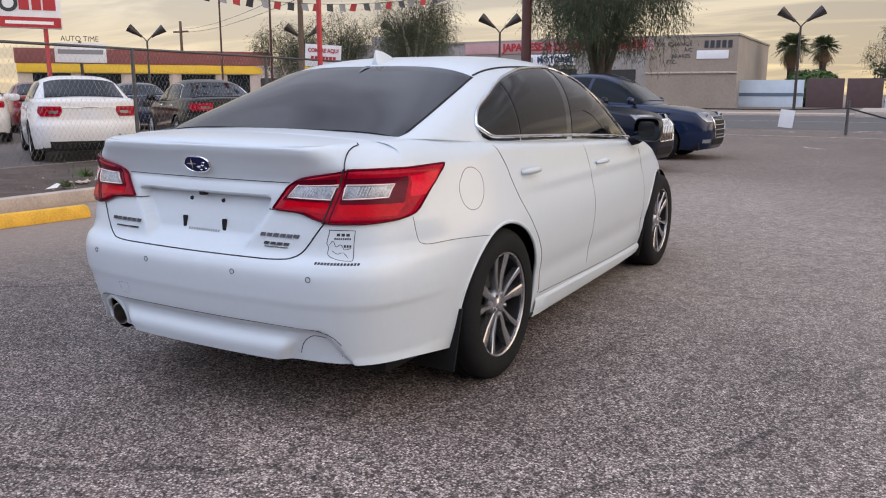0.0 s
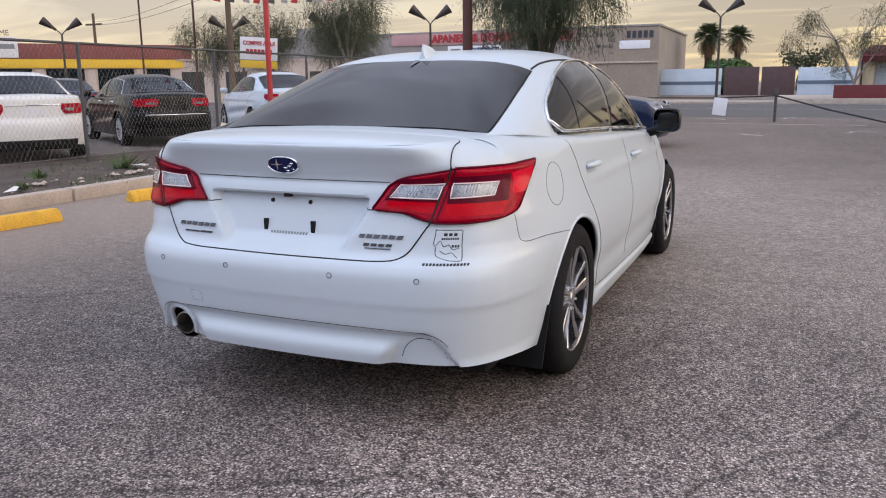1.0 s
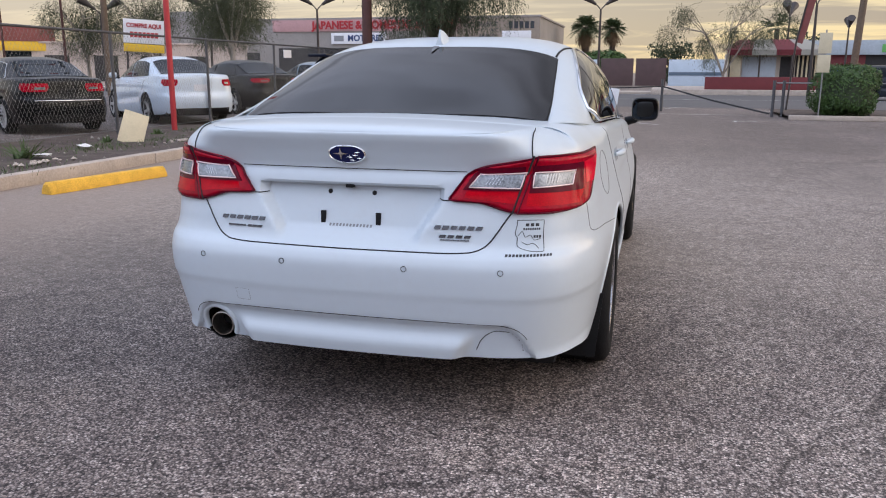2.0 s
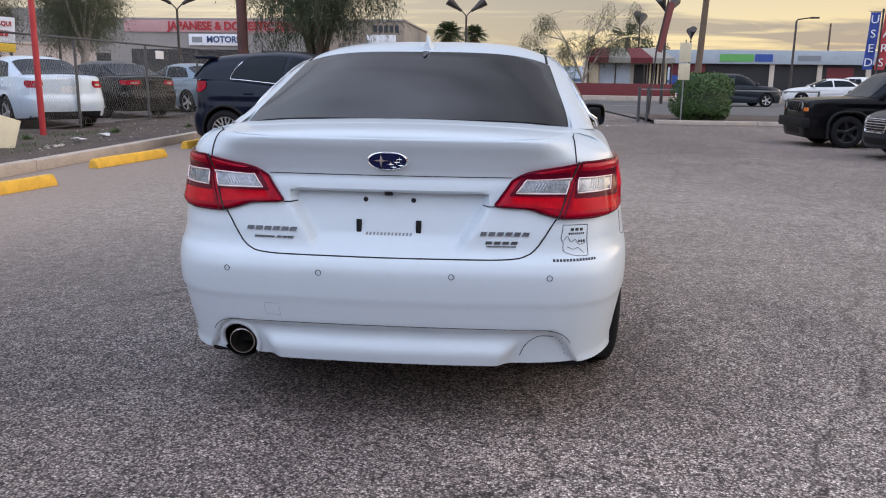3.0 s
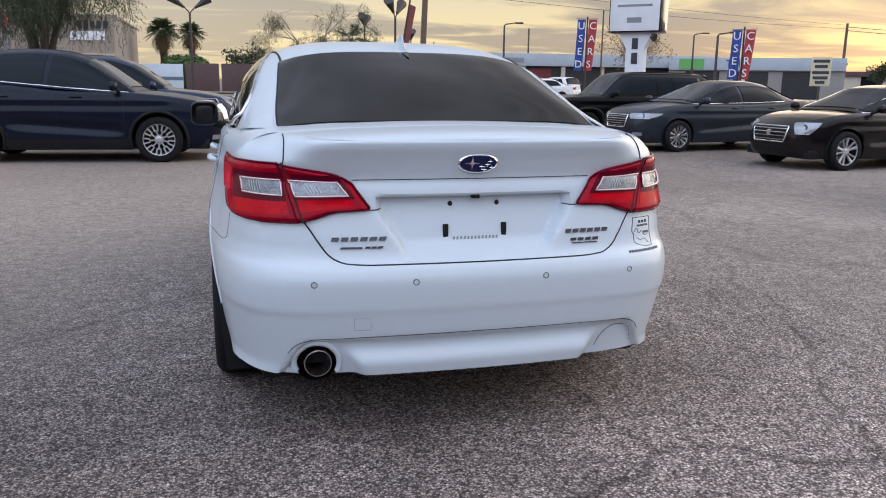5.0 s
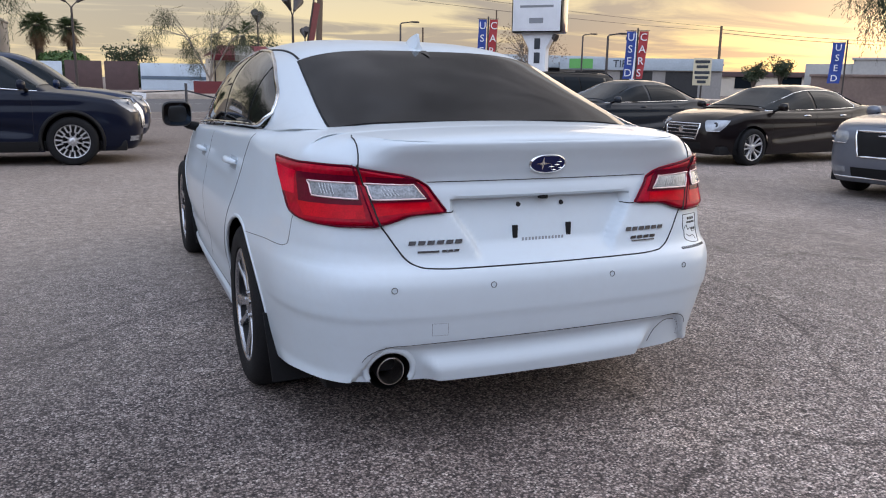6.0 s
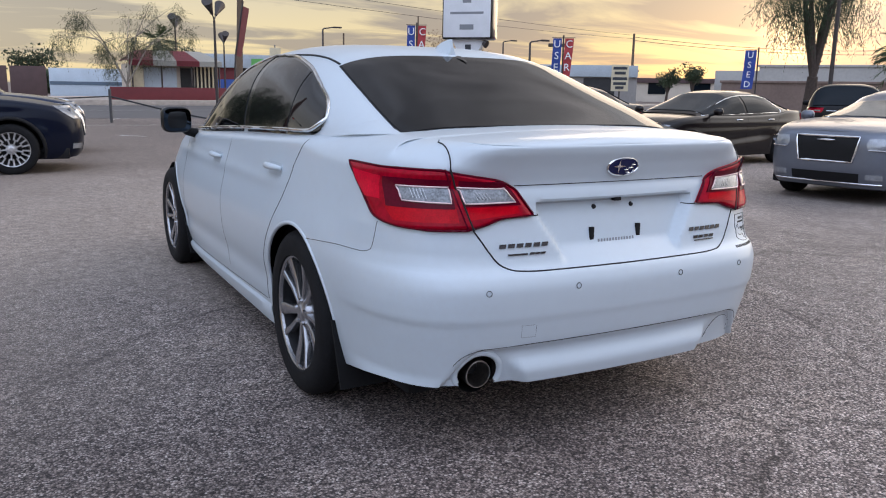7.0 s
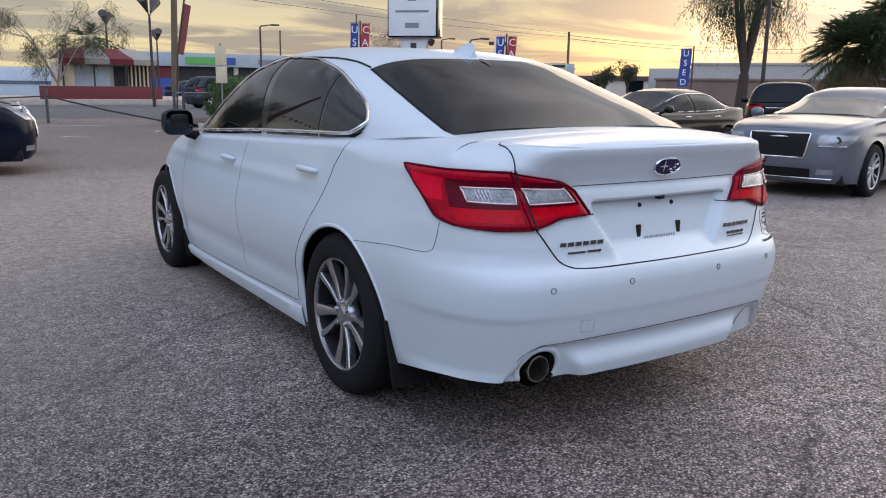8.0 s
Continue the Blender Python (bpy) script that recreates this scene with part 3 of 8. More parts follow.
def lathe_data(profile, segs=40, axis="x", center=(0, 0, 0), close=False):
    """Spin a list of (radius, along) about an axis."""
    V, F = [], []
    m = len(profile)
    for s in range(segs):
        a = 2 * math.pi * s / segs
        ca, sa = math.cos(a), math.sin(a)
        for r, h in profile:
            p = {"x": (h, r * ca, r * sa), "z": (r * ca, r * sa, h), "y": (r * sa, h, r * ca)}[axis]
            V.append((p[0] + center[0], p[1] + center[1], p[2] + center[2]))
    for s in range(segs):
        t = (s + 1) % segs
        for k in range(m if close else m - 1):
            l = (k + 1) % m
            F.append((s * m + k, t * m + k, t * m + l, s * m + l))
    return V, F


def pchip(pts):
    """Smooth monotone interpolation through (x, y) pairs."""
    X = np.array([p[0] for p in pts], float)
    Y = np.array([p[1] for p in pts], float)
    h, d = np.diff(X), np.diff(Y) / np.diff(X)
    m = np.zeros(len(X))
    m[0], m[-1] = d[0], d[-1]
    for i in range(1, len(X) - 1):
        if d[i - 1] * d[i] > 0:
            w1, w2 = 2 * h[i] + h[i - 1], h[i] + 2 * h[i - 1]
            m[i] = (w1 + w2) / (w1 / d[i - 1] + w2 / d[i])

    def f(x):
        x = np.clip(np.asarray(x, float), X[0], X[-1])
        i = np.clip(np.searchsorted(X, x) - 1, 0, len(X) - 2)
        t = (x - X[i]) / h[i]
        return ((1 + 2 * t) * (1 - t) ** 2 * Y[i] + t * (1 - t) ** 2 * h[i] * m[i]
                + t * t * (3 - 2 * t) * Y[i + 1] + t * t * (t - 1) * h[i] * m[i + 1])
    return f


def smooth01(e0, e1, x):
    t = np.clip((np.asarray(x, float) - e0) / (e1 - e0), 0, 1)
    return t * t * (3 - 2 * t)


class Shell:
    """A car body: rounded plan contours stacked by height, with a crowned top, and a cabin of bowed sections along its length.
    Rear axle at the origin, y ahead, x to the car's right."""

    def __init__(self, s):
        self.s = s
        self.yc = s.get("yc", s["wb"] * 0.47)
        self.W, self.yr, self.yf = pchip(s["W"]), pchip(s["yr"]), pchip(s["yf"])
        self.ztop, self.z0 = pchip(s["ztop"]), pchip(s["z0"])
        self.rh = pchip(s.get("rh", [(-1, 0.06), (5, 0.06)]))
        self.rv = pchip(s.get("rv", [(-1, 0.06), (5, 0.06)]))
        self.nr, self.nf = s.get("nr", 5.4), s.get("nf", 4.0)
        self.extra = s.get("extra")
        f = np.linspace(0, 1, 1500)
        a, b = np.arcsin(f ** (self.nr / 2)), np.arccos(f ** (self.nr / 2))
        c, d = math.pi - np.arcsin(f ** (self.nf / 2)), math.pi - np.arccos(f ** (self.nf / 2))
        th = np.unique(np.concatenate([a, b, c, d]))
        p = self.raw(th, np.full_like(th, 0.6))
        arc = np.concatenate([[0], np.cumsum(np.hypot(np.diff(p[0]), np.diff(p[1])))])
        self.arc, self.th, self.total = arc, th, arc[-1]
        self.h, self.wb, self.zb = pchip(s["roof"]), pchip(s["cab_w"]), pchip(s["belt"])
        self.wt = pchip(s["cab_top"])

    def raw(self, th, z, yshift=None):
        c, sn = np.cos(th), np.sin(th)
        n = np.where(c >= 0, self.nr, self.nf)
        ca, sa = np.abs(c) ** (2 / n) * np.sign(c), np.abs(sn) ** (2 / n) * np.sign(sn)
        ar, af = self.yc - self.yr(z), self.yf(z) - self.yc
        y = self.yc - np.where(c >= 0, ar, af) * ca
        zt = self.ztop(y)
        rv = self.rv(y)
        d = np.clip((z - (zt - rv)) / rv, 0, 1)
        k = 1 - np.sqrt(np.maximum(1 - d * d, 0))
        y = self.yc - (np.where(c >= 0, ar, af) - self.s.get("ra", 0.02) * k) * ca
        tp = 1 - self.s.get("taper", 0.0) * np.clip((0.4 - y) / 1.2, 0, 1) ** 1.5
        x = (self.W(z) - self.rh(y) * k) * sa * tp
        y = y + np.where(c >= 0, self.s.get("bow", 0.0), 0) * x * x * np.clip((0.3 - y) / 0.8, 0, 1)
        return x, y

    def at(self, u, z):
        """The point at arc u from the rear's middle (to the right positive) and height z."""
        u, z = np.broadcast_arrays(np.asarray(u, float), np.asarray(z, float))
        th = np.interp(np.abs(u), self.arc, self.th) * np.where(u < 0, -1, 1)
        x, y = self.raw(th, z)
        if self.extra:
            x, y = self.extra(x, y, z)
        return np.stack([x, y, z], -1)

    def normal(self, u, z):
        a = self.at(u + 0.004, z) - self.at(u - 0.004, z)
        b = self.at(u, z + 0.004) - self.at(u, z - 0.004)
        n = np.cross(a, b)
        return n / (np.linalg.norm(n, axis=-1, keepdims=True) + 1e-12)

    def u_side(self, y, z=0.6, right=True):
        """The arc at which the side has this y."""
        th = self.th[3:-3]
        yy = self.raw(th, np.full_like(th, z))[1]
        u = np.interp(np.interp(y, yy, th), self.th, self.arc)
        return u if right else -u

    def body(self, name, mat, parent, label="", nu=150, nv=26, arches=(), holes=(), cap_k=15):
        ua = np.linspace(0, self.total, nu + 1)
        dense = self.s.get("dense", 0.0)
        if dense:
            ua = np.linspace(0, 1, nu + 1)
            ua = self.total * (ua * (1 - dense) + dense * ua ** 2.2)
        th = np.interp(ua, self.arc, self.th)
        ring = np.concatenate([th, -th[-2:0:-1]])
        N = len(ring)
        y_nom = self.raw(ring, np.full(N, 0.6))[1]
        zt, zb = self.ztop(y_nom), self.z0(y_nom)
        v = np.linspace(0, 1, nv)
        v = 1 - (1 - v) ** 1.25
        V = []
        for q in v:
            z = zb + (zt - zb) * q
            # settle the top height on the contour itself
            x, y = self.raw(ring, z)
            z = zb + (self.ztop(y) - zb) * q
            x, y = self.raw(ring, z)
            if self.extra:
                x, y = self.extra(x, y, z)
            V += list(zip(x, y, z))
        V = [np.array(p) for p in V]
        F = []
        for j in range(nv - 1):
            for i in range(N):
                k = (i + 1) % N
                F.append((j * N + i, j * N + k, (j + 1) * N + k, (j + 1) * N + i))
        # arches and round holes: drop the faces inside, round the rim
        VA = np.array(V)
        rims = []
        for cy, cz, r, side in list(arches) + list(holes):
            if side == "rear":
                hit = (VA[:, 1] < -0.6)
                du, dz, axis = VA[:, 0] - cy, VA[:, 2] - cz, 0
            else:
                hit = np.sign(VA[:, 0]) == side
                hit &= np.abs(VA[:, 0]) > 0.45
                du, dz, axis = VA[:, 1] - cy, VA[:, 2] - cz, 1
            dist = np.hypot(du, dz)
            ins = hit & (dist < r)
            F = [f for f in F if not all(ins[i] for i in f)]
            used = set(i for f in F for i in f)
            for i in np.nonzero(ins)[0]:
                if i in used:
                    s = r / max(dist[i], 1e-6)
                    V[i] = V[i].copy()
                    V[i][axis] = cy + du[i] * s
                    V[i][2] = cz + dz[i] * s
            VA = np.array(V)
        top = (nv - 1) * N
        half = len(th)
        crown = self.s.get("crown", 0.03)
        rows = []
        for i in range(half):
            a = top + i
            b = top + ((N - i) % N)
            pa, pb = V[a], V[b]
            row = [a]
            if a != b:
                for k in range(1, cap_k):
                    t = k / cap_k
                    p = pa * (1 - t) + pb * t
                    w = min(1.0, abs(pa[0]) / 0.6)
                    p[2] += crown * w * (1 - (2 * t - 1) ** 2)
                    V.append(p)
                    row.append(len(V) - 1)
                row.append(b)
            rows.append(row)
        for i in range(half - 1):
            A, B = rows[i], rows[i + 1]
            if len(A) == 1:
                F += [(A[0], B[k], B[k + 1])[::-1] for k in range(len(B) - 1)]
            elif len(B) == 1:
                F += [(A[k], B[0], A[k + 1])[::-1] for k in range(len(A) - 1)]
            else:
                F += [(A[k], B[k], B[k + 1], A[k + 1])[::-1] for k in range(len(A) - 1)]
        used = sorted(set(i for f in F for i in f))
        re = {o: n for n, o in enumerate(used)}
        return mesh_ob(name, [V[i] for i in used], [tuple(re[i] for i in f) for f in F], mat, parent, label, angle=32)

    # ---- cabin ----
    def cab(self, y, ph):
        """Cabin point at y, ph 0 at the right belt, 1 at the middle of the roof, 2 at the left belt."""
        y, ph = np.broadcast_arrays(np.asarray(y, float), np.asarray(ph, float))
        q = np.where(ph > 1, 2 - ph, ph)
        wb, zb, h, wt = self.wb(y), self.zb(y), self.h(y), self.wt(y)
        dz = np.maximum(h - zb, 0)
        kx, kz = self.s.get("cab_k", (0.72, 0.93))
        c1 = (wb + (wt - wb) * kx, zb + kz * dz)
        c2 = (wt * self.s.get("cab_c", 0.72), h)
        a, b, c, d = (1 - q) ** 3, 3 * q * (1 - q) ** 2, 3 * q * q * (1 - q), q ** 3
        x = a * wb + b * c1[0] + c * c2[0]
        z = a * zb + b * c1[1] + c * c2[1] + d * h
        return np.stack([np.where(ph > 1, -x, x), y, z], -1)

    def cab_normal(self, y, ph):
        a = self.cab(y + 0.004, ph) - self.cab(y - 0.004, ph)
        b = self.cab(y, np.clip(ph + 0.004, 0, 2)) - self.cab(y, np.clip(ph - 0.004, 0, 2))
        n = np.cross(a, b)
        return n / (np.linalg.norm(n, axis=-1, keepdims=True) + 1e-12)

    def ph_z(self, y, z):
        q = np.linspace(0, 1, 400)
        return np.interp(z, self.cab(np.full(400, y), q)[:, 2], q)

    def ph_x(self, y, x):
        q = np.linspace(1, 0, 400)
        return np.interp(x, self.cab(np.full(400, y), q)[:, 0], q)

    def cabin(self, name, mat, parent, label="", ny=60, npz=44):
        y0, y1 = self.s["cab_y"]
        ys = np.linspace(y0, y1, ny)
        ph = np.linspace(0, 2, npz)
        V = []
        for y in ys:
            V += list(self.cab(np.full(npz, y), ph))
        F = []
        for j in range(ny - 1):
            for i in range(npz - 1):
                F.append((j * npz + i, (j + 1) * npz + i, (j + 1) * npz + i + 1, j * npz + i + 1))
        return mesh_ob(name, V, F, mat, parent, label, angle=50)


def skin(name, pts, nrm, off, mat, parent, label="", depth=0.012, angle=50):
    """A sheet from a grid of points, lifted off its base by off, with a skirt down to the base."""
    n, m = pts.shape[:2]
    P = pts + nrm * off
    B = pts - nrm * depth
    V = list(P.reshape(-1, 3))
    F = [(j * m + i, j * m + i + 1, (j + 1) * m + i + 1, (j + 1) * m + i) for j in range(n - 1) for i in range(m - 1)]
    rim = ([(0, i) for i in range(m)] + [(j, m - 1) for j in range(1, n)] + [(n - 1, i) for i in range(m - 2, -1, -1)]
           + [(j, 0) for j in range(n - 2, 0, -1)])
    o = len(V)
    V += [B[j, i] for j, i in rim]
    L = len(rim)
    for k in range(L):
        a, b = rim[k], rim[(k + 1) % L]
        F.append((b[0] * m + b[1], a[0] * m + a[1], o + k, o + (k + 1) % L))
    return mesh_ob(name, V, F, mat, parent, label, angle=angle)


def side_pane(sh, y0, y1, l0, l1, zb, zt, right, n=14, m=10):
    """Grid of cabin points between two leaning columns, under the top line zt(y) and over zb(y)."""
    G = np.zeros((n, m, 3))
    Nn = np.zeros((n, m, 3))
    for i in range(n):
        for j in range(m):
            q = j / (m - 1)
            y = (y0 + l0 * q) * (1 - i / (n - 1)) + (y1 + l1 * q) * i / (n - 1)
            b, t = float(zb(y)), float(zt(y))
            ph = float(sh.ph_z(y, b + max(t - b, 0.002) * q))
            if not right:
                ph = 2 - ph
            G[i, j] = sh.cab(y, ph)
            Nn[i, j] = sh.cab_normal(y, ph)
    return G, Nn


def cross_pane(sh, ys, xe, n=21):
    """Grid across the cabin (rear window, windshield): rows at ys, half width xe(y)."""
    G = np.zeros((len(ys), n, 3))
    Nn = np.zeros((len(ys), n, 3))
    for i, y in enumerate(ys):
        e = float(xe(y))
        for j in range(n):
            x = e * (1 - 2 * j / (n - 1))
            ph = float(sh.ph_x(y, abs(x)))
            ph = ph if x >= 0 else 2 - ph
            G[i, j] = sh.cab(y, ph)
            Nn[i, j] = sh.cab_normal(y, ph)
    return G, Nn


def body_pane(sh, z0, z1, ua, ub, n=8, m=16):
    """Grid on the body between heights z0 and z1, from arc ua(z) to ub(z)."""
    G = np.zeros((n, m, 3))
    Nn = np.zeros((n, m, 3))
    for j in range(n):
        z = z0 + (z1 - z0) * j / (n - 1)
        u = np.linspace(float(ua(z)), float(ub(z)), m)
        G[j] = sh.at(u, np.full(m, z))
        Nn[j] = sh.normal(u, np.full(m, z))
    return G, Nn
def hero_extra(x, y, z):
    """Number-plate recess, the stepped lower valance with its scoop, and the bumper's shelf, crease and flared corners."""
    rear = smooth01(-0.62, -0.72, y)
    ax = np.abs(x)
    side = 0.325 - 0.08 * smooth01(0.86, 0.69, z)
    m = smooth01(side + 0.03, side, ax) * smooth01(0.665, 0.735, z) * smooth01(0.884, 0.872, z)
    y = y + rear * m * 0.044
    # valance: a step in under the crease, then a scoop that runs out to the lip between the two ends
    arc = 0.409 - 0.16 * np.clip((ax - 0.55) / 0.125, 0, 1) ** 2.2
    steep = 2.8 * np.clip((ax - 0.55) / 0.125, 0, 1) ** 1.2
    under = smooth01(-0.004, 0.018, (arc - z) / np.sqrt(1 + steep * steep)) * smooth01(0.735, 0.66, ax)
    reach = 0.40 + 0.55 * (z - 0.30)
    ramp = smooth01(0.385, 0.305, z) * smooth01(reach + 0.05, reach, ax)
    y = y + rear * (under * 0.024 - ramp * 0.040)
    # the rear deck rounds off at its corners
    y = y + rear * 0.085 * smooth01(0.50, 0.68, ax) * smooth01(0.985, 1.075, z)
    # the bumper's crease, the hollow below it and the flared lower edge
    swell = np.interp(z, [0.15, 0.245, 0.262, 0.30, 0.38, 0.47, 0.494, 0.510, 0.56, 0.64, 0.72, 0.80, 0.98], [0.026, 0.026, 0.023, 0.008, 0.007, 0.009, 0.0105, 0.015, 0.014, 0.008, 0.006, 0.020, 0.020])
    x = x + np.sign(x) * swell * smooth01(-0.34, -0.66, y) * smooth01(0.3, 0.62, ax)
    tuck = np.interp(z, [0.26, 0.30, 0.38, 0.488, 0.510, 0.6], [0.0, 0.002, 0.003, 0.003, 0.0, 0.0])
    y = y + rear * tuck * (1 - under)
    # shoulder line along the doors and a soft swage low on them
    along = smooth01(-0.1, 0.6, y) * smooth01(3.2, 2.6, y)
    x = x + np.sign(x) * along * (0.005 * np.exp(-((z - 0.84) / 0.03) ** 2) - 0.008 * np.exp(-((z - 0.40) / 0.06) ** 2))
    return x, y


HERO = dict(
    wb=2.75, yc=1.3, nr=8.0, bow=0.09, taper=0.03, nf=3.2, ra=0.012, crown=0.022, dense=0.35,
    W=[(0.15, 0.845), (0.36, 0.893), (0.63, 0.922), (0.86, 0.879), (1.1, 0.83)],
    yr=[(0.15, -0.88), (0.26, -0.93), (0.34, -0.95), (0.42, -0.97), (0.52, -0.988), (0.6, -0.994), (0.65, -0.98), (0.68, -0.95), (0.75, -0.932),
        (0.85, -0.908), (0.91, -0.895), (0.93, -0.886), (0.99, -0.905), (1.05, -0.935), (1.075, -0.945), (1.2, -0.945)],
    yf=[(0.15, 3.45), (0.3, 3.62), (0.5, 3.7), (0.7, 3.68), (0.85, 3.5), (1.0, 3.2)],
    ztop=[(-1.0, 1.062), (-0.93, 1.07), (-0.85, 1.077), (-0.7, 1.082), (-0.4, 1.09), (0.0, 1.06), (0.5, 1.035), (1.5, 0.995), (2.1, 0.965), (2.5, 0.945),
          (3.1, 0.87), (3.5, 0.76), (3.7, 0.66)],
    z0=[(-1.0, 0.27), (-0.75, 0.27), (-0.45, 0.235), (-0.3, 0.2), (0.45, 0.185), (2.2, 0.18), (3.1, 0.19), (3.7, 0.2)],
    rh=[(-1.0, 0.1), (-0.75, 0.16), (-0.3, 0.15), (0.1, 0.06), (2.3, 0.05), (3.0, 0.12), (3.7, 0.2)],
    rv=[(-1.0, 0.02), (-0.8, 0.07), (-0.5, 0.12), (-0.3, 0.11), (0.1, 0.04), (2.3, 0.04), (3.0, 0.08), (3.7, 0.1)],
    cab_y=(-0.52, 2.42), cab_k=(0.66, 1.0),
    roof=[(-0.52, 1.085), (-0.40, 1.13), (-0.2, 1.21), (0.1, 1.325), (0.3, 1.395), (0.45, 1.43), (0.7, 1.455), (1.1, 1.468), (1.45, 1.455), (1.7, 1.405), (2.05, 1.225), (2.42, 1.0)],
    belt=[(-0.52, 1.025), (-0.42, 1.045), (-0.3, 1.055), (0.1, 1.03), (0.5, 1.015), (1.5, 0.975), (2.42, 0.93)],
    cab_w=[(-0.52, 0.655), (-0.45, 0.70), (-0.3, 0.755), (0.1, 0.795), (0.6, 0.81), (1.5, 0.82), (2.1, 0.80), (2.42, 0.74)],
    cab_top=[(-0.52, 0.635), (-0.45, 0.672), (-0.2, 0.68), (0.3, 0.69), (1.0, 0.68), (1.7, 0.67), (2.42, 0.7)],
)
HERO_ARCH = [(0.0, 0.335, 0.372, 1), (0.0, 0.335, 0.372, -1), (2.75, 0.335, 0.372, 1), (2.75, 0.335, 0.372, -1)]
# ---- wheels ----
def spoke_data(r0, r1, w0, w1, ang, x0, x1, depth):
    """One spoke in the y-z plane, its face towards +x."""
    ca, sa = math.cos(ang), math.sin(ang)
    V = []
    for r, w, x in ((r0, w0, x0), ((r0 + r1) / 2, (w0 + w1) / 2 * 0.92, (x0 + x1) / 2 - 0.006), (r1, w1, x1)):
        for s, dx in ((-0.5, -depth), (-0.5, -0.004), (-0.36, 0), (0.36, 0), (0.5, -0.004), (0.5, -depth)):
            V.append((x + dx, r * ca - s * w * sa, r * sa + s * w * ca))
    F = []
    for j in range(2):
        for k in range(5):
            F.append((j * 6 + k, (j + 1) * 6 + k, (j + 1) * 6 + k + 1, j * 6 + k + 1)[::-1])
    return V, F


def make_wheel(parent, R, rim_r, width, style, m, mats, segs=44):
    """A wheel whose face looks along +x, its hub at the origin of m."""
    face_mat, dark_mat = mats
    w = width
    barrel = [(rim_r * 0.99, 0.0), (rim_r, -0.004), (rim_r * 0.985, -0.012), (rim_r * 0.93, -0.016), (rim_r * 0.9, -0.05), (rim_r * 0.86, -w * 0.7),
              (0.1, -w * 0.72), (0.0, -w * 0.72)]
    ob = mesh_ob("wheel", *lathe_data(barrel, segs), dark_mat, parent)
    ob.matrix_basis = m
    lip = [(rim_r * 1.005, -0.012), (rim_r * 1.012, 0.0), (rim_r * 0.995, 0.003), (rim_r * 0.965, -0.001), (rim_r * 0.955, -0.012)]
    datas = [lathe_data(lip, segs)]
    hub = [(0.0, 0.004), (0.028, 0.004), (0.034, -0.002), (0.062, -0.006), (0.07, -0.016), (0.075, -0.05)]
    hub = [(r, h - 0.014) for r, h in hub]
    datas.append(lathe_data(hub, 20))
    if style == "twin":
        for k in range(5):
            for d, w0, w1 in ((-0.22, 0.021, 0.056), (0.26, 0.014, 0.032)):
                datas.append(spoke_data(0.045, rim_r * 0.968, w0, w1, math.pi / 2 + k * 2 * math.pi / 5 + d, -0.018, -0.003, 0.034))
    elif style == "mesh":
        for k in range(9):
            a = k * 2 * math.pi / 9
            datas.append(spoke_data(0.05, rim_r * 0.62, 0.022, 0.024, a, -0.014, -0.008, 0.02))
            for d in (-0.17, 0.17):
                datas.append(spoke_data(rim_r * 0.55, rim_r * 0.965, 0.022, 0.026, a + d, -0.009, -0.003, 0.02))
    elif style == "cover":
        for k in range(12):
            datas.append(spoke_data(0.06, rim_r * 0.97, 0.03, 0.05 if k % 2 else 0.075, k * 2 * math.pi / 12, -0.01, -0.003, 0.015))
    else:
        for k in range(5):
            datas.append(spoke_data(0.05, rim_r * 0.965, 0.055, 0.075, math.pi / 2 + k * 2 * math.pi / 5, -0.016, -0.003, 0.03))
    mesh_ob("spokes", *merge(*datas), face_mat, ob, "machined alloy spokes and rim lip" if style == "twin" else "")
    r, t = R, w
    tyre = [(rim_r * 0.975, -0.012), (rim_r * 1.02, 0.008), (rim_r + (r - rim_r) * 0.3, 0.014), (rim_r + (r - rim_r) * 0.62, 0.013), (r - 0.022, 0.004),
            (r - 0.008, -0.010), (r - 0.002, -0.026), (r, -0.05), (r, -t * 0.35), (r - 0.006, -t * 0.36), (r - 0.006, -t * 0.39), (r, -t * 0.40),
            (r, -t * 0.62), (r - 0.006, -t * 0.63), (r - 0.006, -t * 0.66), (r, -t * 0.67), (r, -t + 0.03), (r - 0.012, -t + 0.005),
            (rim_r + (r - rim_r) * 0.5, -t - 0.005), (rim_r, -t)]
    mesh_ob("tyre", *lathe_data(tyre, segs + 12), M_TYRE, ob, angle=30)
    if style == "twin":
        # lug nuts and cap badge
        for k in range(5):
            a = math.pi / 2 + math.pi / 5 + k * 2 * math.pi / 5
            mesh_ob("lug_nut", *lathe_data([(0.0, -0.006), (0.008, -0.008), (0.009, -0.03)], 8, center=(0, 0.05 * math.cos(a), 0.05 * math.sin(a))), M_CHROME, ob)
        mesh_ob("brake_disc", *lathe_data([(0.05, -0.085), (0.14, -0.085), (0.14, -0.105), (0.05, -0.105)], 32), M_GALV_DARK, ob)
    return ob


def four_wheels(car, spec, R, rim_r, width, style, mats, face_x):
    m = Matrix.Translation((face_x, 0, R - 0.006))
    w = make_wheel(car, R, rim_r, width, style, m, mats)
    copy_thing(w, Matrix.Translation((face_x, spec["wb"], R - 0.006)) @ pose(0, 0, 0, 25, 0, 0))
    copy_thing(w, Matrix.Translation((-face_x, 0, R - 0.006)) @ pose(0, 0, 0, 40, 0, 180))
    copy_thing(w, Matrix.Translation((-face_x, spec["wb"], R - 0.006)) @ pose(0, 0, 0, 12, 0, 180))


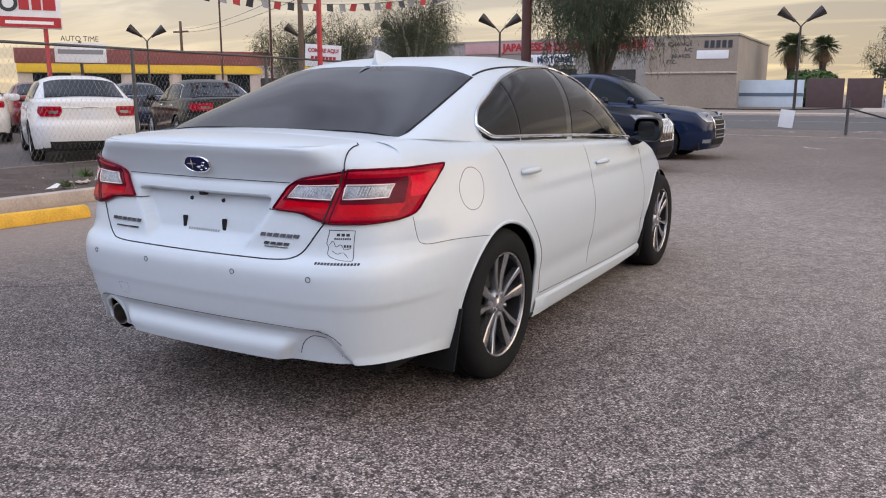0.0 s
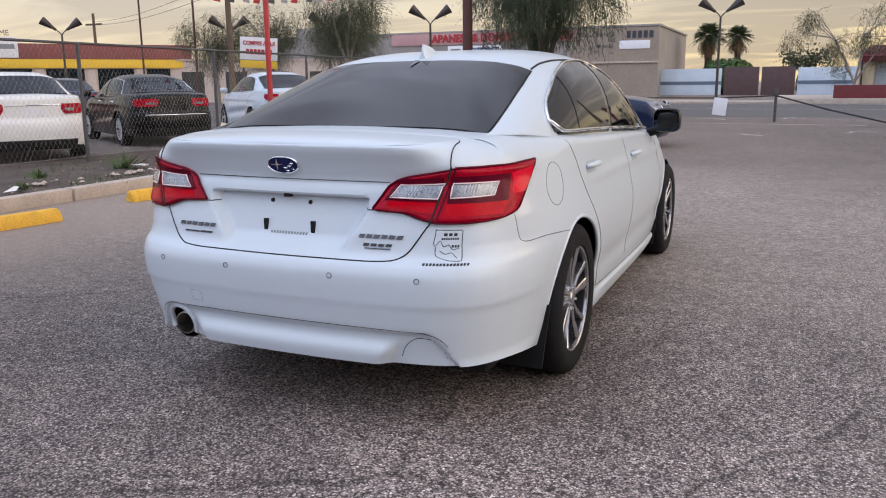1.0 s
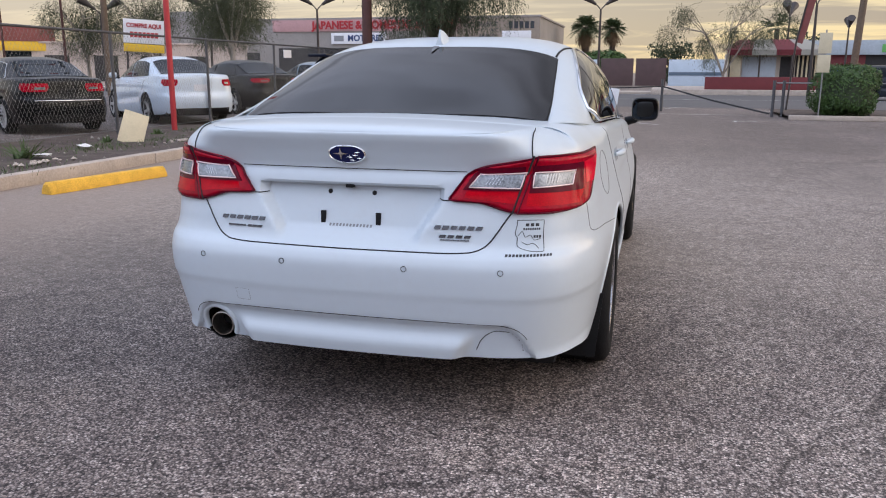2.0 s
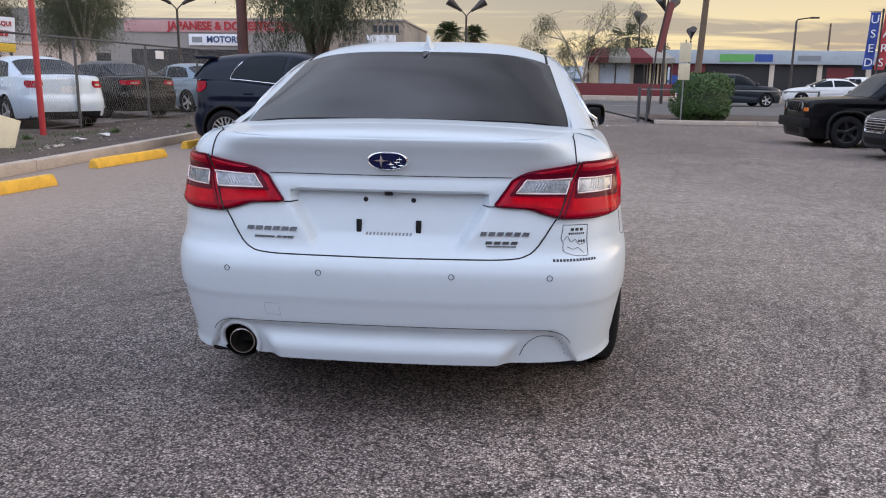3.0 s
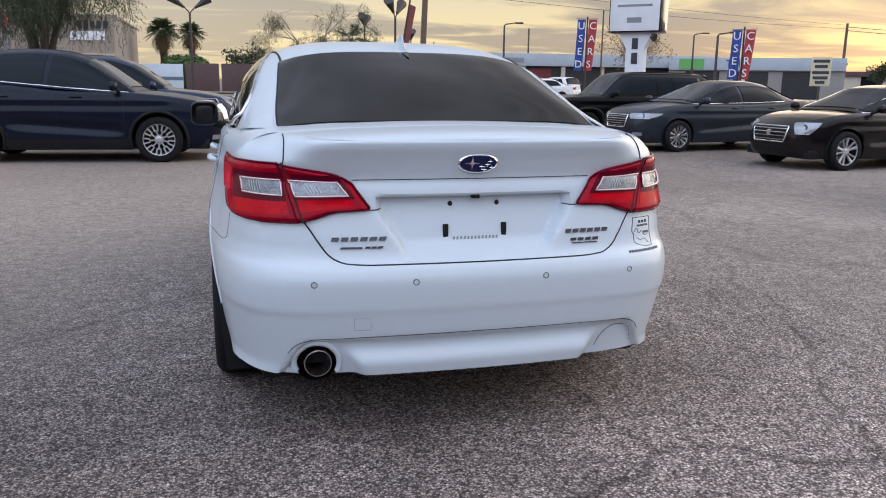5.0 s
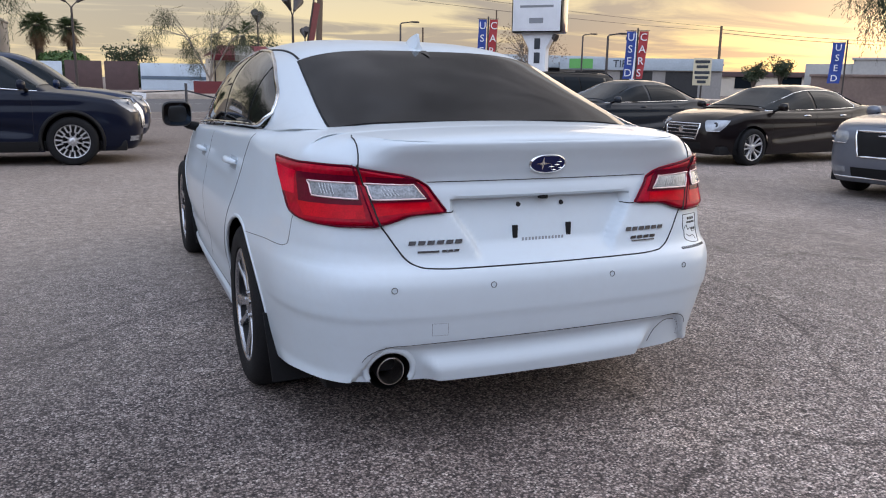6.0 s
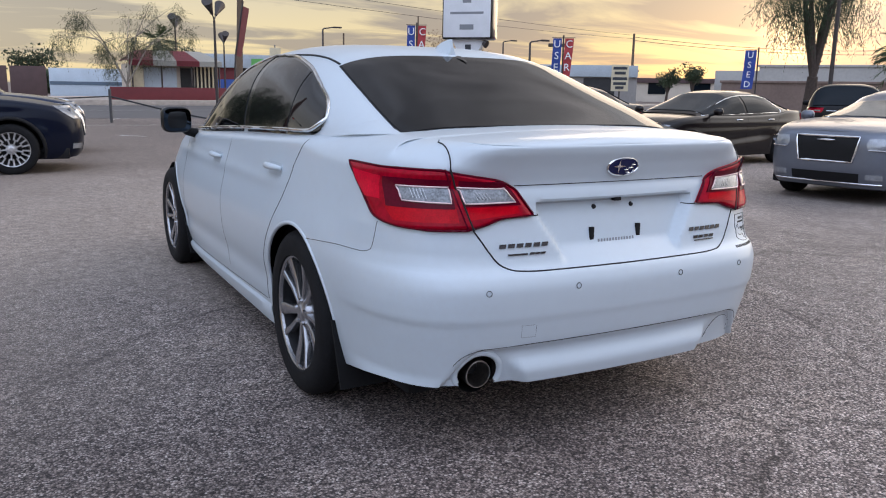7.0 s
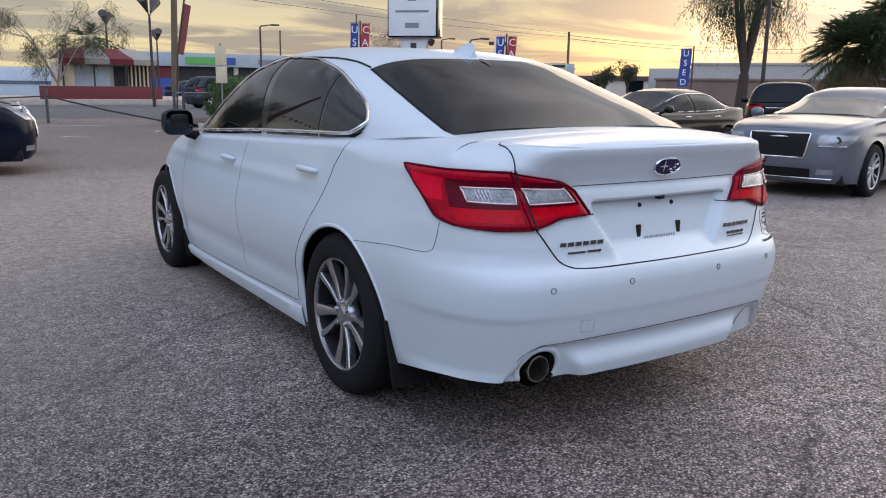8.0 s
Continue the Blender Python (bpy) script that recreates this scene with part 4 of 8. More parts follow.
def seam(sh, uz, parent, r=0.003, lift=0.0, name="panel_gap", mat=None, n=8):
    """A dark line along a chain of (arc, height) on the body, for gaps and for crease shade."""
    uz = np.array(uz, float)
    k = np.concatenate([[0], np.cumsum(np.hypot(*np.diff(uz, axis=0).T))])
    t = np.linspace(0, k[-1], max(2, n * (len(uz) - 1) + 1))
    u, z = pchip(list(zip(k, uz[:, 0])))(t), pchip(list(zip(k, uz[:, 1])))(t)
    P = sh.at(u, z) + sh.normal(u, z) * lift
    return tube(name, P, r, mat or M_GAP, parent, sides=5)


def wheelhouse(car, cy, cz, r, side, x_out, x_in):
    V, F = [], []
    n = 28
    for k in range(n + 1):
        a = math.pi * (-0.12 + 1.24 * k / n)
        for x in (x_out, x_in):
            V.append((side * x, cy + r * math.cos(a), cz + r * math.sin(a)))
    F = [(2 * k, 2 * k + 1, 2 * k + 3, 2 * k + 2) for k in range(n)]
    o = len(V)
    V.append((side * x_in, cy, cz))
    F += [(2 * k + 1, o, 2 * k + 3) for k in range(n)]
    return mesh_ob("wheel_arch_liner", V, F, M_BLACK_PLASTIC, car)


def oval(a, b, n=40):
    return [(a * math.cos(2 * math.pi * k / n), b * math.sin(2 * math.pi * k / n)) for k in range(n)]


def badge_bars(sh, u0, u1, z, h, count, mat, parent, gap=0.25, slant=0.0, drop=0.0, lift=0.004):
    """A row of raised plain bars along the body, in place of lettering."""
    datas = []
    w = (u1 - u0) / count
    for k in range(count):
        a, b = u0 + w * k + w * gap / 2, u0 + w * (k + 1) - w * gap / 2
        zz = z + drop * k
        q = np.array([[a, zz - h / 2], [b, zz - h / 2], [b + slant, zz + h / 2], [a + slant, zz + h / 2]])
        P = sh.at(q[:, 0], q[:, 1])
        Nn = sh.normal(q[:, 0], q[:, 1])
        datas.append((list(P - Nn * 0.002) + list(P + Nn * lift), [(4, 5, 6, 7), (0, 1, 5, 4), (1, 2, 6, 5), (2, 3, 7, 6), (3, 0, 4, 7)]))
    return mesh_ob("lettering", *merge(*datas), mat, parent, "raised chrome lettering bars", smooth=False)


def build_hero():
    spec = dict(HERO)
    spec["extra"] = hero_extra
    sh = Shell(spec)
    car = thing("car", "white mid-size sedan with tinted windows parked on asphalt", "car")
    for cy, cz, r, s in HERO_ARCH:
        wheelhouse(car, cy, cz, r + 0.004, s, 0.86, 0.55)
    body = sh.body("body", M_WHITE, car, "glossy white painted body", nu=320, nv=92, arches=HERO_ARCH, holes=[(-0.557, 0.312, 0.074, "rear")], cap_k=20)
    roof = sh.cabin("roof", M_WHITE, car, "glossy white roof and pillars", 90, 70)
    # soft fillets where the pillars run out into the wings
    trees = []
    for ob in (body, roof):
        trees.append(BVHTree.FromPolygons([v.co.copy() for v in ob.data.vertices], [tuple(q.vertices) for q in ob.data.polygons]))
    for s in (1, -1):
        xs, ys = np.linspace(0.48, 0.84, 100), np.linspace(-0.66, -0.10, 140)
        V, ids = [], {}
        for j, y in enumerate(ys):
            k = 0.012 + 0.038 * min(1.0, max(0.0, (-0.10 - y) / 0.22))
            for i, x in enumerate(xs):
                za, zb_ = [h[0].z if h[0] is not None else None for h in (t.ray_cast(Vector((s * x, y, 2.0)), Vector((0, 0, -1))) for t in trees)]
                if x < 0.652 or za is None or zb_ is None or abs(za - zb_) > k * 1.1:
                    continue
                lift = max(k - abs(za - zb_), 0.0)
                ids[j, i] = len(V)
                V.append((s * x, y, max(za, zb_) + lift * lift / (4 * k) + 0.0006 - 0.004 * max(0.0, abs(za - zb_) / k - 0.8) / 0.3))
        F = []
        for j, i in ids:
            q = [(j, i), (j, i + 1), (j + 1, i + 1), (j + 1, i)]
            if all(c in ids for c in q):
                F.append(tuple(ids[c] for c in (q if s > 0 else q[::-1])))
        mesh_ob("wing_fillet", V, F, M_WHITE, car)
    # arch lips
    for cy, cz, r, s in HERO_ARCH:
        a = np.linspace(-0.30, math.pi + 0.30, 40)
        yy, zz = cy + r * np.cos(a), cz + r * np.sin(a)
        u = np.array([sh.u_side(y, z) for y, z in zip(yy, zz)])
        P = sh.at(u * s, zz)
        P[:, 0] -= s * 0.004
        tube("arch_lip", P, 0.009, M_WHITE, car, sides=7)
    # underbody
    part("underbody", box(-0.74, 0.74, -0.72, 3.35, 0.2, 0.34, 0.03), M_BLACK_PLASTIC, car)
    part("inner_bumper", box(-0.69, 0.69, -0.8, -0.6, 0.27, 0.6, 0.03), M_BLACK_PLASTIC, car)
    # cabin windows
    zt = pchip([(-0.02, 1.10), (0.03, 1.155), (0.18, 1.225), (0.48, 1.325), (0.89, 1.38), (1.2, 1.39), (1.46, 1.338), (1.72, 1.195), (2.05, 1.01), (2.14, 0.962)])
    zb = pchip([(-0.02, 1.085), (0.07, 1.052), (0.36, 1.042), (1.02, 1.018), (2.14, 0.958)])
    for right in (True, False):
        s = 1 if right else -1
        for nm, y0, y1, l0, l1 in (("rear_quarter_window", 0.0, 0.355, 0.03, 0.035), ("rear_door_window", 0.375, 0.955, 0.035, 0.16), ("front_door_window", 1.035, 2.11, 0.17, 0.0)):
            G, Nn = side_pane(sh, y0, y1, l0, l1, zb, zt, right, 26, 16)
            if not right:
                G, Nn = G[::-1], Nn[::-1]
            skin(nm, G, Nn * np.sign((Nn[..., 0:1] * s).mean()), 0.004, M_TINT, car, "dark tinted side window glass")
        G, Nn = side_pane(sh, -0.005, 2.12, 0.0, 0.0, lambda y: zb(y) + 0.012, lambda y: zt(y) + 0.008, right, 60, 12)
        if not right:
            G, Nn = G[::-1], Nn[::-1]
        skin("window_surround", G, Nn * np.sign((Nn[..., 0:1] * s).mean()), 0.0015, M_BLACK_GLOSS, car, "black window surround")
        ys = np.concatenate([np.linspace(-0.012, 2.13, 70)])
        top = [sh.cab(y, (lambda p: p if right else 2 - p)(float(sh.ph_z(y, float(zt(y)) + 0.012)))) for y in ys]
        bot = [sh.cab(y, (lambda p: p if right else 2 - p)(float(sh.ph_z(y, float(zb(y)) + 0.008)))) + np.array([s * 0.010, 0, 0.004]) for y in ys[::-1]]
        tube("window_trim", np.array(top + [(p[0] + s * 0.003, p[1], p[2] + 0.007) for p in bot]) + np.array([s * 0.005, 0, 0.002]), 0.0082, M_CHROME, car, "bright chrome window trim", closed=True)
        # door seams
        seam(sh, [(s * 1.655, 1.04), (s * 1.694, 0.968), (s * 1.764, 0.85), (s * 1.89, 0.697), (s * 2.005, 0.585), (s * 2.075, 0.45), (s * 2.085, 0.29)], car, 0.0018)
        uB = [float(sh.u_side(y, z)) for y, z in ((1.1, 1.0), (1.145, 0.89), (1.155, 0.7), (1.15, 0.5), (1.14, 0.31))]
        seam(sh, [(s * u, z) for u, z in zip(uB, (1.0, 0.89, 0.7, 0.5, 0.31))], car, 0.0011)
        uF = [float(sh.u_side(y, z)) for y, z in ((2.2, 0.93), (2.2, 0.7), (2.28, 0.31))]
        seam(sh, [(s * u, z) for u, z in zip(uF, (0.93, 0.7, 0.31))], car, 0.0011)
        seam(sh, [(s * float(sh.u_side(y, 0.3)), z) for y, z in ((0.46, 0.285), (1.2, 0.262), (2.3, 0.24))], car, 0.0016)
        # side skirt
        n = 24
        yy = np.linspace(0.42, 2.34, n)
        G = np.zeros((n, 5, 3))
        for i, y in enumerate(yy):
            fade = min(1.0, (y - 0.36) / 0.12)
            for j, (dx, z) in enumerate(((0.0, 0.262 - 0.018 * (y - 0.42)), (0.014, 0.248 - 0.018 * (y - 0.42)), (0.018, 0.2), (0.006, 0.165), (-0.06, 0.16))):
                xs = abs(float(sh.at(sh.u_side(y, 0.3), max(z, 0.19))[0]))
                G[i, j] = (s * (xs + dx * fade), y, z)
        V = G.reshape(-1, 3)
        F = [(i * 5 + j, i * 5 + j + 1, (i + 1) * 5 + j + 1, (i + 1) * 5 + j) for i in range(n - 1) for j in range(4)]
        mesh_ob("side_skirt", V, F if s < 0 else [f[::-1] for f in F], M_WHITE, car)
        # bumper seam on the flank
        seam(sh, [(s * 0.944, 0.812), (s * 0.965, 0.75), (s * 0.985, 0.715), (s * 1.03, 0.703), (s * 1.18, 0.699), (s * 1.34, 0.688), (s * 1.50, 0.674)], car, 0.0012)
        # door handles
        for hy, hz in ((0.31, 0.897), (1.335, 0.865)):
            u = s * float(sh.u_side(hy, hz))
            G, Nn = body_pane(sh, hz - 0.027, hz + 0.027, lambda z: u - 0.085, lambda z: u + 0.085, 5, 9)
            skin("door_handle_cup", G, Nn, 0.0012, M_WHITE_CUP, car)
            path = [sh.at(u + d, hz + 0.006) + sh.normal(u + d, hz + 0.006) * l for d, l in ((-0.09, 0.006), (-0.07, 0.026), (-0.03, 0.034), (0.03, 0.034), (0.07, 0.026), (0.09, 0.006))]
            tube("door_handle", np.array(path), [0.008, 0.013, 0.0145, 0.0145, 0.013, 0.008], M_WHITE, car, "white door handle", sides=10)
        # wing mirror
        bm = bmesh.new()
        bmesh.ops.create_icosphere(bm, subdivisions=3, radius=1)
        for v in bm.verts:
            x, y, z = v.co
            y = y if y > 0 else y * 0.30
            k = lambda q, e: math.copysign(abs(q) ** e, q)
            v.co = (s * 0.965 + k(x, 0.5) * 0.088, 2.02 + k(y, 0.8) * 0.11, 1.035 + k(z, 0.5) * 0.078)
        mir = part("wing_mirror", bm, M_WHITE_DARK, car, "dark wing mirror housing", 60)
        G = [(s * 0.965 + s * 0.080 * math.copysign(abs(math.cos(a)) ** 0.5, math.cos(a)), 1.982, 1.035 + 0.068 * math.copysign(abs(math.sin(a)) ** 0.5, math.sin(a))) for a in np.linspace(0, 2 * math.pi, 33)[:-1]]
        mesh_ob("mirror_glass", G + [(s * 0.965, 1.980, 1.035)], [(k, (k + 1) % 32, 32) if s < 0 else ((k + 1) % 32, k, 32) for k in range(32)], M_MIRROR, mir, "reflective mirror glass")
        tube("mirror_stalk", [(s * 0.84, 2.06, 0.95), (s * 0.9, 2.05, 0.965), (s * 0.94, 2.04, 0.99)], [0.03, 0.026, 0.02], M_BLACK_PLASTIC, mir, sides=8)
        # tail lamp
        ua = pchip([(0.800, 0.61), (0.806, 0.585), (0.814, 0.553), (0.826, 0.52), (0.834, 0.49), (0.840, 0.386), (0.86, 0.400), (0.895, 0.428), (0.94, 0.47), (0.96, 0.515), (0.975, 0.6), (0.992, 0.72)])
        ub = pchip([(0.800, 0.74), (0.806, 0.84), (0.815, 0.905), (0.83, 0.956), (0.87, 1.005), (0.912, 1.056), (0.95, 1.11), (0.978, 1.165), (0.992, 1.19)])
        n, m = 34, 48
        zs = np.concatenate([np.linspace(0.8, 0.845, 14), np.linspace(0.85, 0.955, 12), np.linspace(0.96, 0.992, 8)])
        G, Nn = np.zeros((n, m, 3)), np.zeros((n, m, 3))
        for j, z in enumerate(zs):
            u = np.linspace(float(ua(z)), float(ub(z)), m) * s
            u = u if right else u[::-1]
            G[j], Nn[j] = sh.at(u, np.full(m, z)), sh.normal(u, np.full(m, z))
        edge = np.minimum.outer(np.minimum(np.arange(n), np.arange(n)[::-1]) / 3, np.minimum(np.arange(m), np.arange(m)[::-1]) / 3)
        bulge = 0.006 + 0.013 * np.clip(edge, 0, 1)[..., None] ** 0.5
        lamp = skin("tail_lamp", G + Nn * bulge, Nn, 0.0, M_RED_LENS, car, "red tail lamp lens with clear reversing insert", depth=0.03)
        per = np.concatenate([G[0], G[1:, -1], G[-1][::-1][1:], G[1:-1, 0][::-1]])
        pn = np.concatenate([Nn[0], Nn[1:, -1], Nn[-1][::-1][1:], Nn[1:-1, 0][::-1]])
        tube("lens_border", per + pn * 0.010, 0.0042, M_RED_DARK, lamp, "dark red lens border", closed=True, sides=6)

        def lamp_piece(nm, q, lift, m_, label):
            q = np.array(q)
            G, Nn = np.zeros((6, 14, 3)), np.zeros((6, 14, 3))
            for j in range(6):
                a = j / 5
                lo, hi = q[0] * (1 - a) + q[1] * a, q[3] * (1 - a) + q[2] * a
                u, z = np.linspace(lo[0], hi[0], 14) * s, np.linspace(lo[1], hi[1], 14)
                if not right:
                    u, z = u[::-1], z[::-1]
                G[j], Nn[j] = sh.at(u, z), sh.normal(u, z)
            return skin(nm, G + Nn * lift, Nn, 0.0008, m_, lamp, label)
        # a brighter red patch in the middle of the outer lens
        lamp_piece("outer_lens_middle", [(0.925, 0.885), (0.935, 0.962), (1.120, 0.972), (1.005, 0.888)], 0.0193, M_RED_BRIGHT, "brighter red middle of the outer lens")
        lamp_piece("lower_lens", [(0.640, 0.822), (0.652, 0.868), (0.905, 0.868), (0.860, 0.822)], 0.0193, M_RED_HOT, "bright red lower lens")
        lamp_piece("inner_frame", [(0.436, 0.875), (0.500, 0.958), (0.655, 0.966), (0.628, 0.874)], 0.0195, M_RED_DARK, "maroon frame round the insert")
        lamp_piece("inner_frame", [(0.655, 0.866), (0.680, 0.968), (0.925, 0.962), (0.895, 0.866)], 0.0197, M_RED_DARK, "maroon frame round the insert")
        lamp_piece("reflector", [(0.440, 0.848), (0.448, 0.871), (0.618, 0.870), (0.606, 0.830)], 0.0195, M_RED_HOT, "bright orange-red reflector")
        base = 0.0225
        for nm, q in (("reversing_lens", [(0.458, 0.884), (0.508, 0.932), (0.655, 0.942), (0.625, 0.882)]), ("indicator_lens", [(0.668, 0.884), (0.682, 0.942), (0.856, 0.936), (0.83, 0.888)])):
            q = np.array(q)
            mm = 10
            G, Nn = np.zeros((6, mm, 3)), np.zeros((6, mm, 3))
            for j in range(6):
                a = j / 5
                lo, hi = q[0] * (1 - a) + q[1] * a, q[3] * (1 - a) + q[2] * a
                u, z = np.linspace(lo[0], hi[0], mm) * s, np.linspace(lo[1], hi[1], mm)
                if not right:
                    u, z = u[::-1], z[::-1]
                G[j], Nn[j] = sh.at(u, z), sh.normal(u, z)
            skin(nm, G + Nn * base, Nn, 0.0015, M_CLEAR_LENS, lamp, "clear lamp insert")
            ring = np.concatenate([G[0], G[1:, -1], G[-1][::-1][1:], G[1:-1, 0][::-1]])
            rn = np.concatenate([Nn[0], Nn[1:, -1], Nn[-1][::-1][1:], Nn[1:-1, 0][::-1]])
            tube(nm + "_bezel", ring + rn * (base + 0.0015), 0.0026, M_BEZEL, lamp, "bright bezel", closed=True, sides=6)
            # reflector ribs inside the insert
            ribs = []
            dark = []
            for i in np.arange(2.5, mm - 5.0, 0.3):
                f = i - int(i)
                odd = round(i / 0.3) % 2
                i = int(i)
                pa = (G[1, i] * (1 - f) + G[1, i + 1] * f) + Nn[1, i] * (base + 0.0016)
                pb = (G[-2, i] * (1 - f) + G[-2, i + 1] * f) + Nn[-2, i] * (base + 0.0016)
                (dark if odd else ribs).append(tube_data([pa, (pa + pb) / 2 + Nn[2, i] * 0.001, pb], 0.0009, 4))
            mesh_ob("reflector_rib", *merge(*ribs), M_STEEL, lamp)["kind"] = "stuff"
            mesh_ob("rib_groove", *merge(*dark), M_BLACK_GLOSS, lamp)["kind"] = "stuff"
        gap = [(s * 0.69, 0.995), (s * 0.676, 0.975), (s * 0.648, 0.92), (s * 0.622, 0.865), (s * 0.598, 0.812), (s * 0.59, 0.797)]
        seam(sh, gap, lamp, 0.0036, 0.0185, "lamp_gap")
        seam(sh, [(u + s * 0.017, z) for u, z in gap], lamp, 0.0032, 0.0185, "lens_border", M_RED_DARK)
        # lid seam over the deck, down the rear and under the lamp
        deck = [(s * 0.643, -0.745)]
        top = []
        for x, y in deck:
            w = 0.835 - float(sh.rh(y)) - 0.02
            top.append((x, y, float(sh.ztop(y)) + 0.022 * max(0.0, 1 - (x / w) ** 2) + 0.001))
        tz = np.array([1.074, 1.068, 1.058, 1.045, 1.03, 1.01, 0.99])
        ug = np.linspace(0.5, 0.95, 120)
        tu = np.array([float(np.interp(0.640 + 0.12 * (1.07 - z) * (z < 1.07), sh.at(ug, np.full(120, z))[:, 0], ug)) for z in tz]) * s
        tail = [tuple(p) for p in sh.at(tu, tz) + sh.normal(tu, tz) * 0.002]
        tube("panel_gap", np.array([top[-1]] + tail), 0.0023, M_GAP, car, sides=5)
        seam(sh, [(s * 0.59, 0.80), (s * 0.568, 0.768), (s * 0.548, 0.736), (s * 0.52, 0.70), (s * 0.49, 0.678), (s * 0.455, 0.667), (s * 0.364, 0.662), (s * 0.2, 0.6615), (0.0, 0.661)], car, 0.0028, 0.0005)
        seam(sh, [(s * 0.386, 0.838), (s * 0.345, 0.839)], car, 0.002)
    for u in (-0.560, -0.232, 0.232, 0.560):
        P, Nn = sh.at(u, 0.6055), sh.normal(u, 0.6055)
        q = Vector(Nn).to_track_quat("Z", "Y").to_matrix()
        ring = [Vector(P) + q @ Vector((a, b, 0.001)) for a, b in oval(0.0095, 0.0095, 20)]
        tube("parking_sensor", [tuple(p) for p in ring], 0.0012, M_GAP, car, "round parking sensor", sides=5, closed=True)
    # boot-lid crease and grip line, its shade drawn as a thin dark line
    seam(sh, [(u, 0.937) for u in np.linspace(-0.45, 0.45, 9)], car, 0.0016, 0.0, n=3)
    # number-plate area: bolts, bracket strips, thin print between them
    for x in (-0.089, 0.089):
        P = sh.at(x, 0.848)
        mesh_ob("plate_bolt", *lathe_data([(0.0, -0.006), (0.007, -0.005), (0.009, 0.0), (0.0095, 0.004)], 14, "y", P), M_GAP, car, "dark plate bolt hole")
    part("lid_switch", box(-0.014, 0.014, -0.895, -0.87, 0.868, 0.882, 0.003), M_BLACK_PLASTIC, car)
    for x in (-0.106, 0.106):
        P = sh.at(x, 0.752)
        part("plate_strip", box(x - 0.0095, x + 0.0095, P[1] - 0.004, P[1] + 0.006, 0.723, 0.78, 0.002), M_BLACK_PLASTIC, car, "black plate mounting strip")
    badge_bars(sh, -0.086, 0.086, 0.731, 0.010, 13, M_GREY_INK, car, 0.45, 0.002, lift=0.0012)
    badge_bars(sh, -0.512, -0.326, 0.745, 0.013, 6, M_CHROME_DARK, car, 0.26, 0.004)
    badge_bars(sh, -0.478, -0.405, 0.716, 0.006, 1, M_CHROME_DARK, car, 0.02, 0.0)
    badge_bars(sh, -0.40, -0.338, 0.7165, 0.007, 3, M_CHROME_DARK, car, 0.16, 0.004)
    badge_bars(sh, 0.325, 0.497, 0.747, 0.013, 6, M_CHROME_DARK, car, 0.26, 0.006)
    badge_bars(sh, 0.342, 0.458, 0.717, 0.010, 4, M_CHROME_DARK, car, 0.26, 0.005)
    badge_bars(sh, 0.35, 0.452, 0.7045, 0.004, 1, M_CHROME_DARK, car, 0.02, 0.0)
    # oval emblem with plain stars
    P0 = sh.at(0.0, 0.991)
    tilt = math.atan2(float(sh.yr(1.02) - sh.yr(0.96)), 0.06)
    q = pose(P0[0], P0[1] - 0.004, P0[2], 90 - math.degrees(tilt) * 0.6, 0, 0)
    outer = oval(0.0715, 0.0365, 48)
    V = [(a, b, 0.0) for a, b in outer] + [(a * 0.93, b * 0.89, 0.004) for a, b in outer] + [(a * 0.9, b * 0.84, 0.001) for a, b in outer]
    F = [(k, (k + 1) % 48, 48 + (k + 1) % 48, 48 + k) for k in range(48)] + [(48 + k, 48 + (k + 1) % 48, 96 + (k + 1) % 48, 96 + k) for k in range(48)]
    V += [(a, b, -0.02) for a, b in outer]
    F += [(144 + k, 144 + (k + 1) % 48, (k + 1) % 48, k) for k in range(48)]
    em = mesh_ob("emblem", V, F, M_CHROME, car, "chrome-rimmed oval emblem, dark blue")
    em.matrix_basis = q
    fld = mesh_ob("emblem_field", [(a * 0.91, b * 0.86, 0.0015 + 0.0) for a, b in outer] + [(0, 0, 0.004)], [(k, (k + 1) % 48, 48) for k in range(48)], M_BLUE_ENAMEL, em, "dark blue enamel")
    stars = []
    for cx, cy, r in ((-0.022, 0.002, 0.024), (0.012, -0.010, 0.0105), (0.032, -0.003, 0.0105), (0.022, -0.021, 0.0085), (0.042, 0.008, 0.009), (0.047, -0.014, 0.0085)):
        pts = []
        for k in range(8):
            rr = r if k % 2 == 0 else r * 0.22
            a = k * math.pi / 4
            pts.append((cx + rr * 1.2 * math.cos(a), cy + rr * 1.0 * math.sin(a), 0.0062))
        stars.append((pts + [(cx, cy, 0.008)], [(k, (k + 1) % 8, 8) for k in range(8)]))
    mesh_ob("emblem_stars", *merge(*stars), M_CHROME, em)
    # exhaust in its cut-out
    mesh_ob("exhaust_cavity", *lathe_data([(0.076, -0.855), (0.077, -0.84), (0.072, -0.78), (0.06, -0.66), (0.0, -0.66)], 32, "y", (-0.557, 0, 0.312)), M_BLACK_PLASTIC, car)
    lip = []
    for a in np.linspace(-0.45, math.pi + 0.45, 36):
        x, z = -0.557 + 0.077 * math.cos(a), 0.312 + 0.077 * math.sin(a)
        ug = np.linspace(-0.72, -0.40, 80)
        xs = sh.at(ug, np.full(80, z))[:, 0]
        p = sh.at(float(np.interp(x, xs, ug)), z)
        lip.append((x, p[1] + 0.003, z))
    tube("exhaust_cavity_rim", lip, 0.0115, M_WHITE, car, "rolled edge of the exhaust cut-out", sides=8)
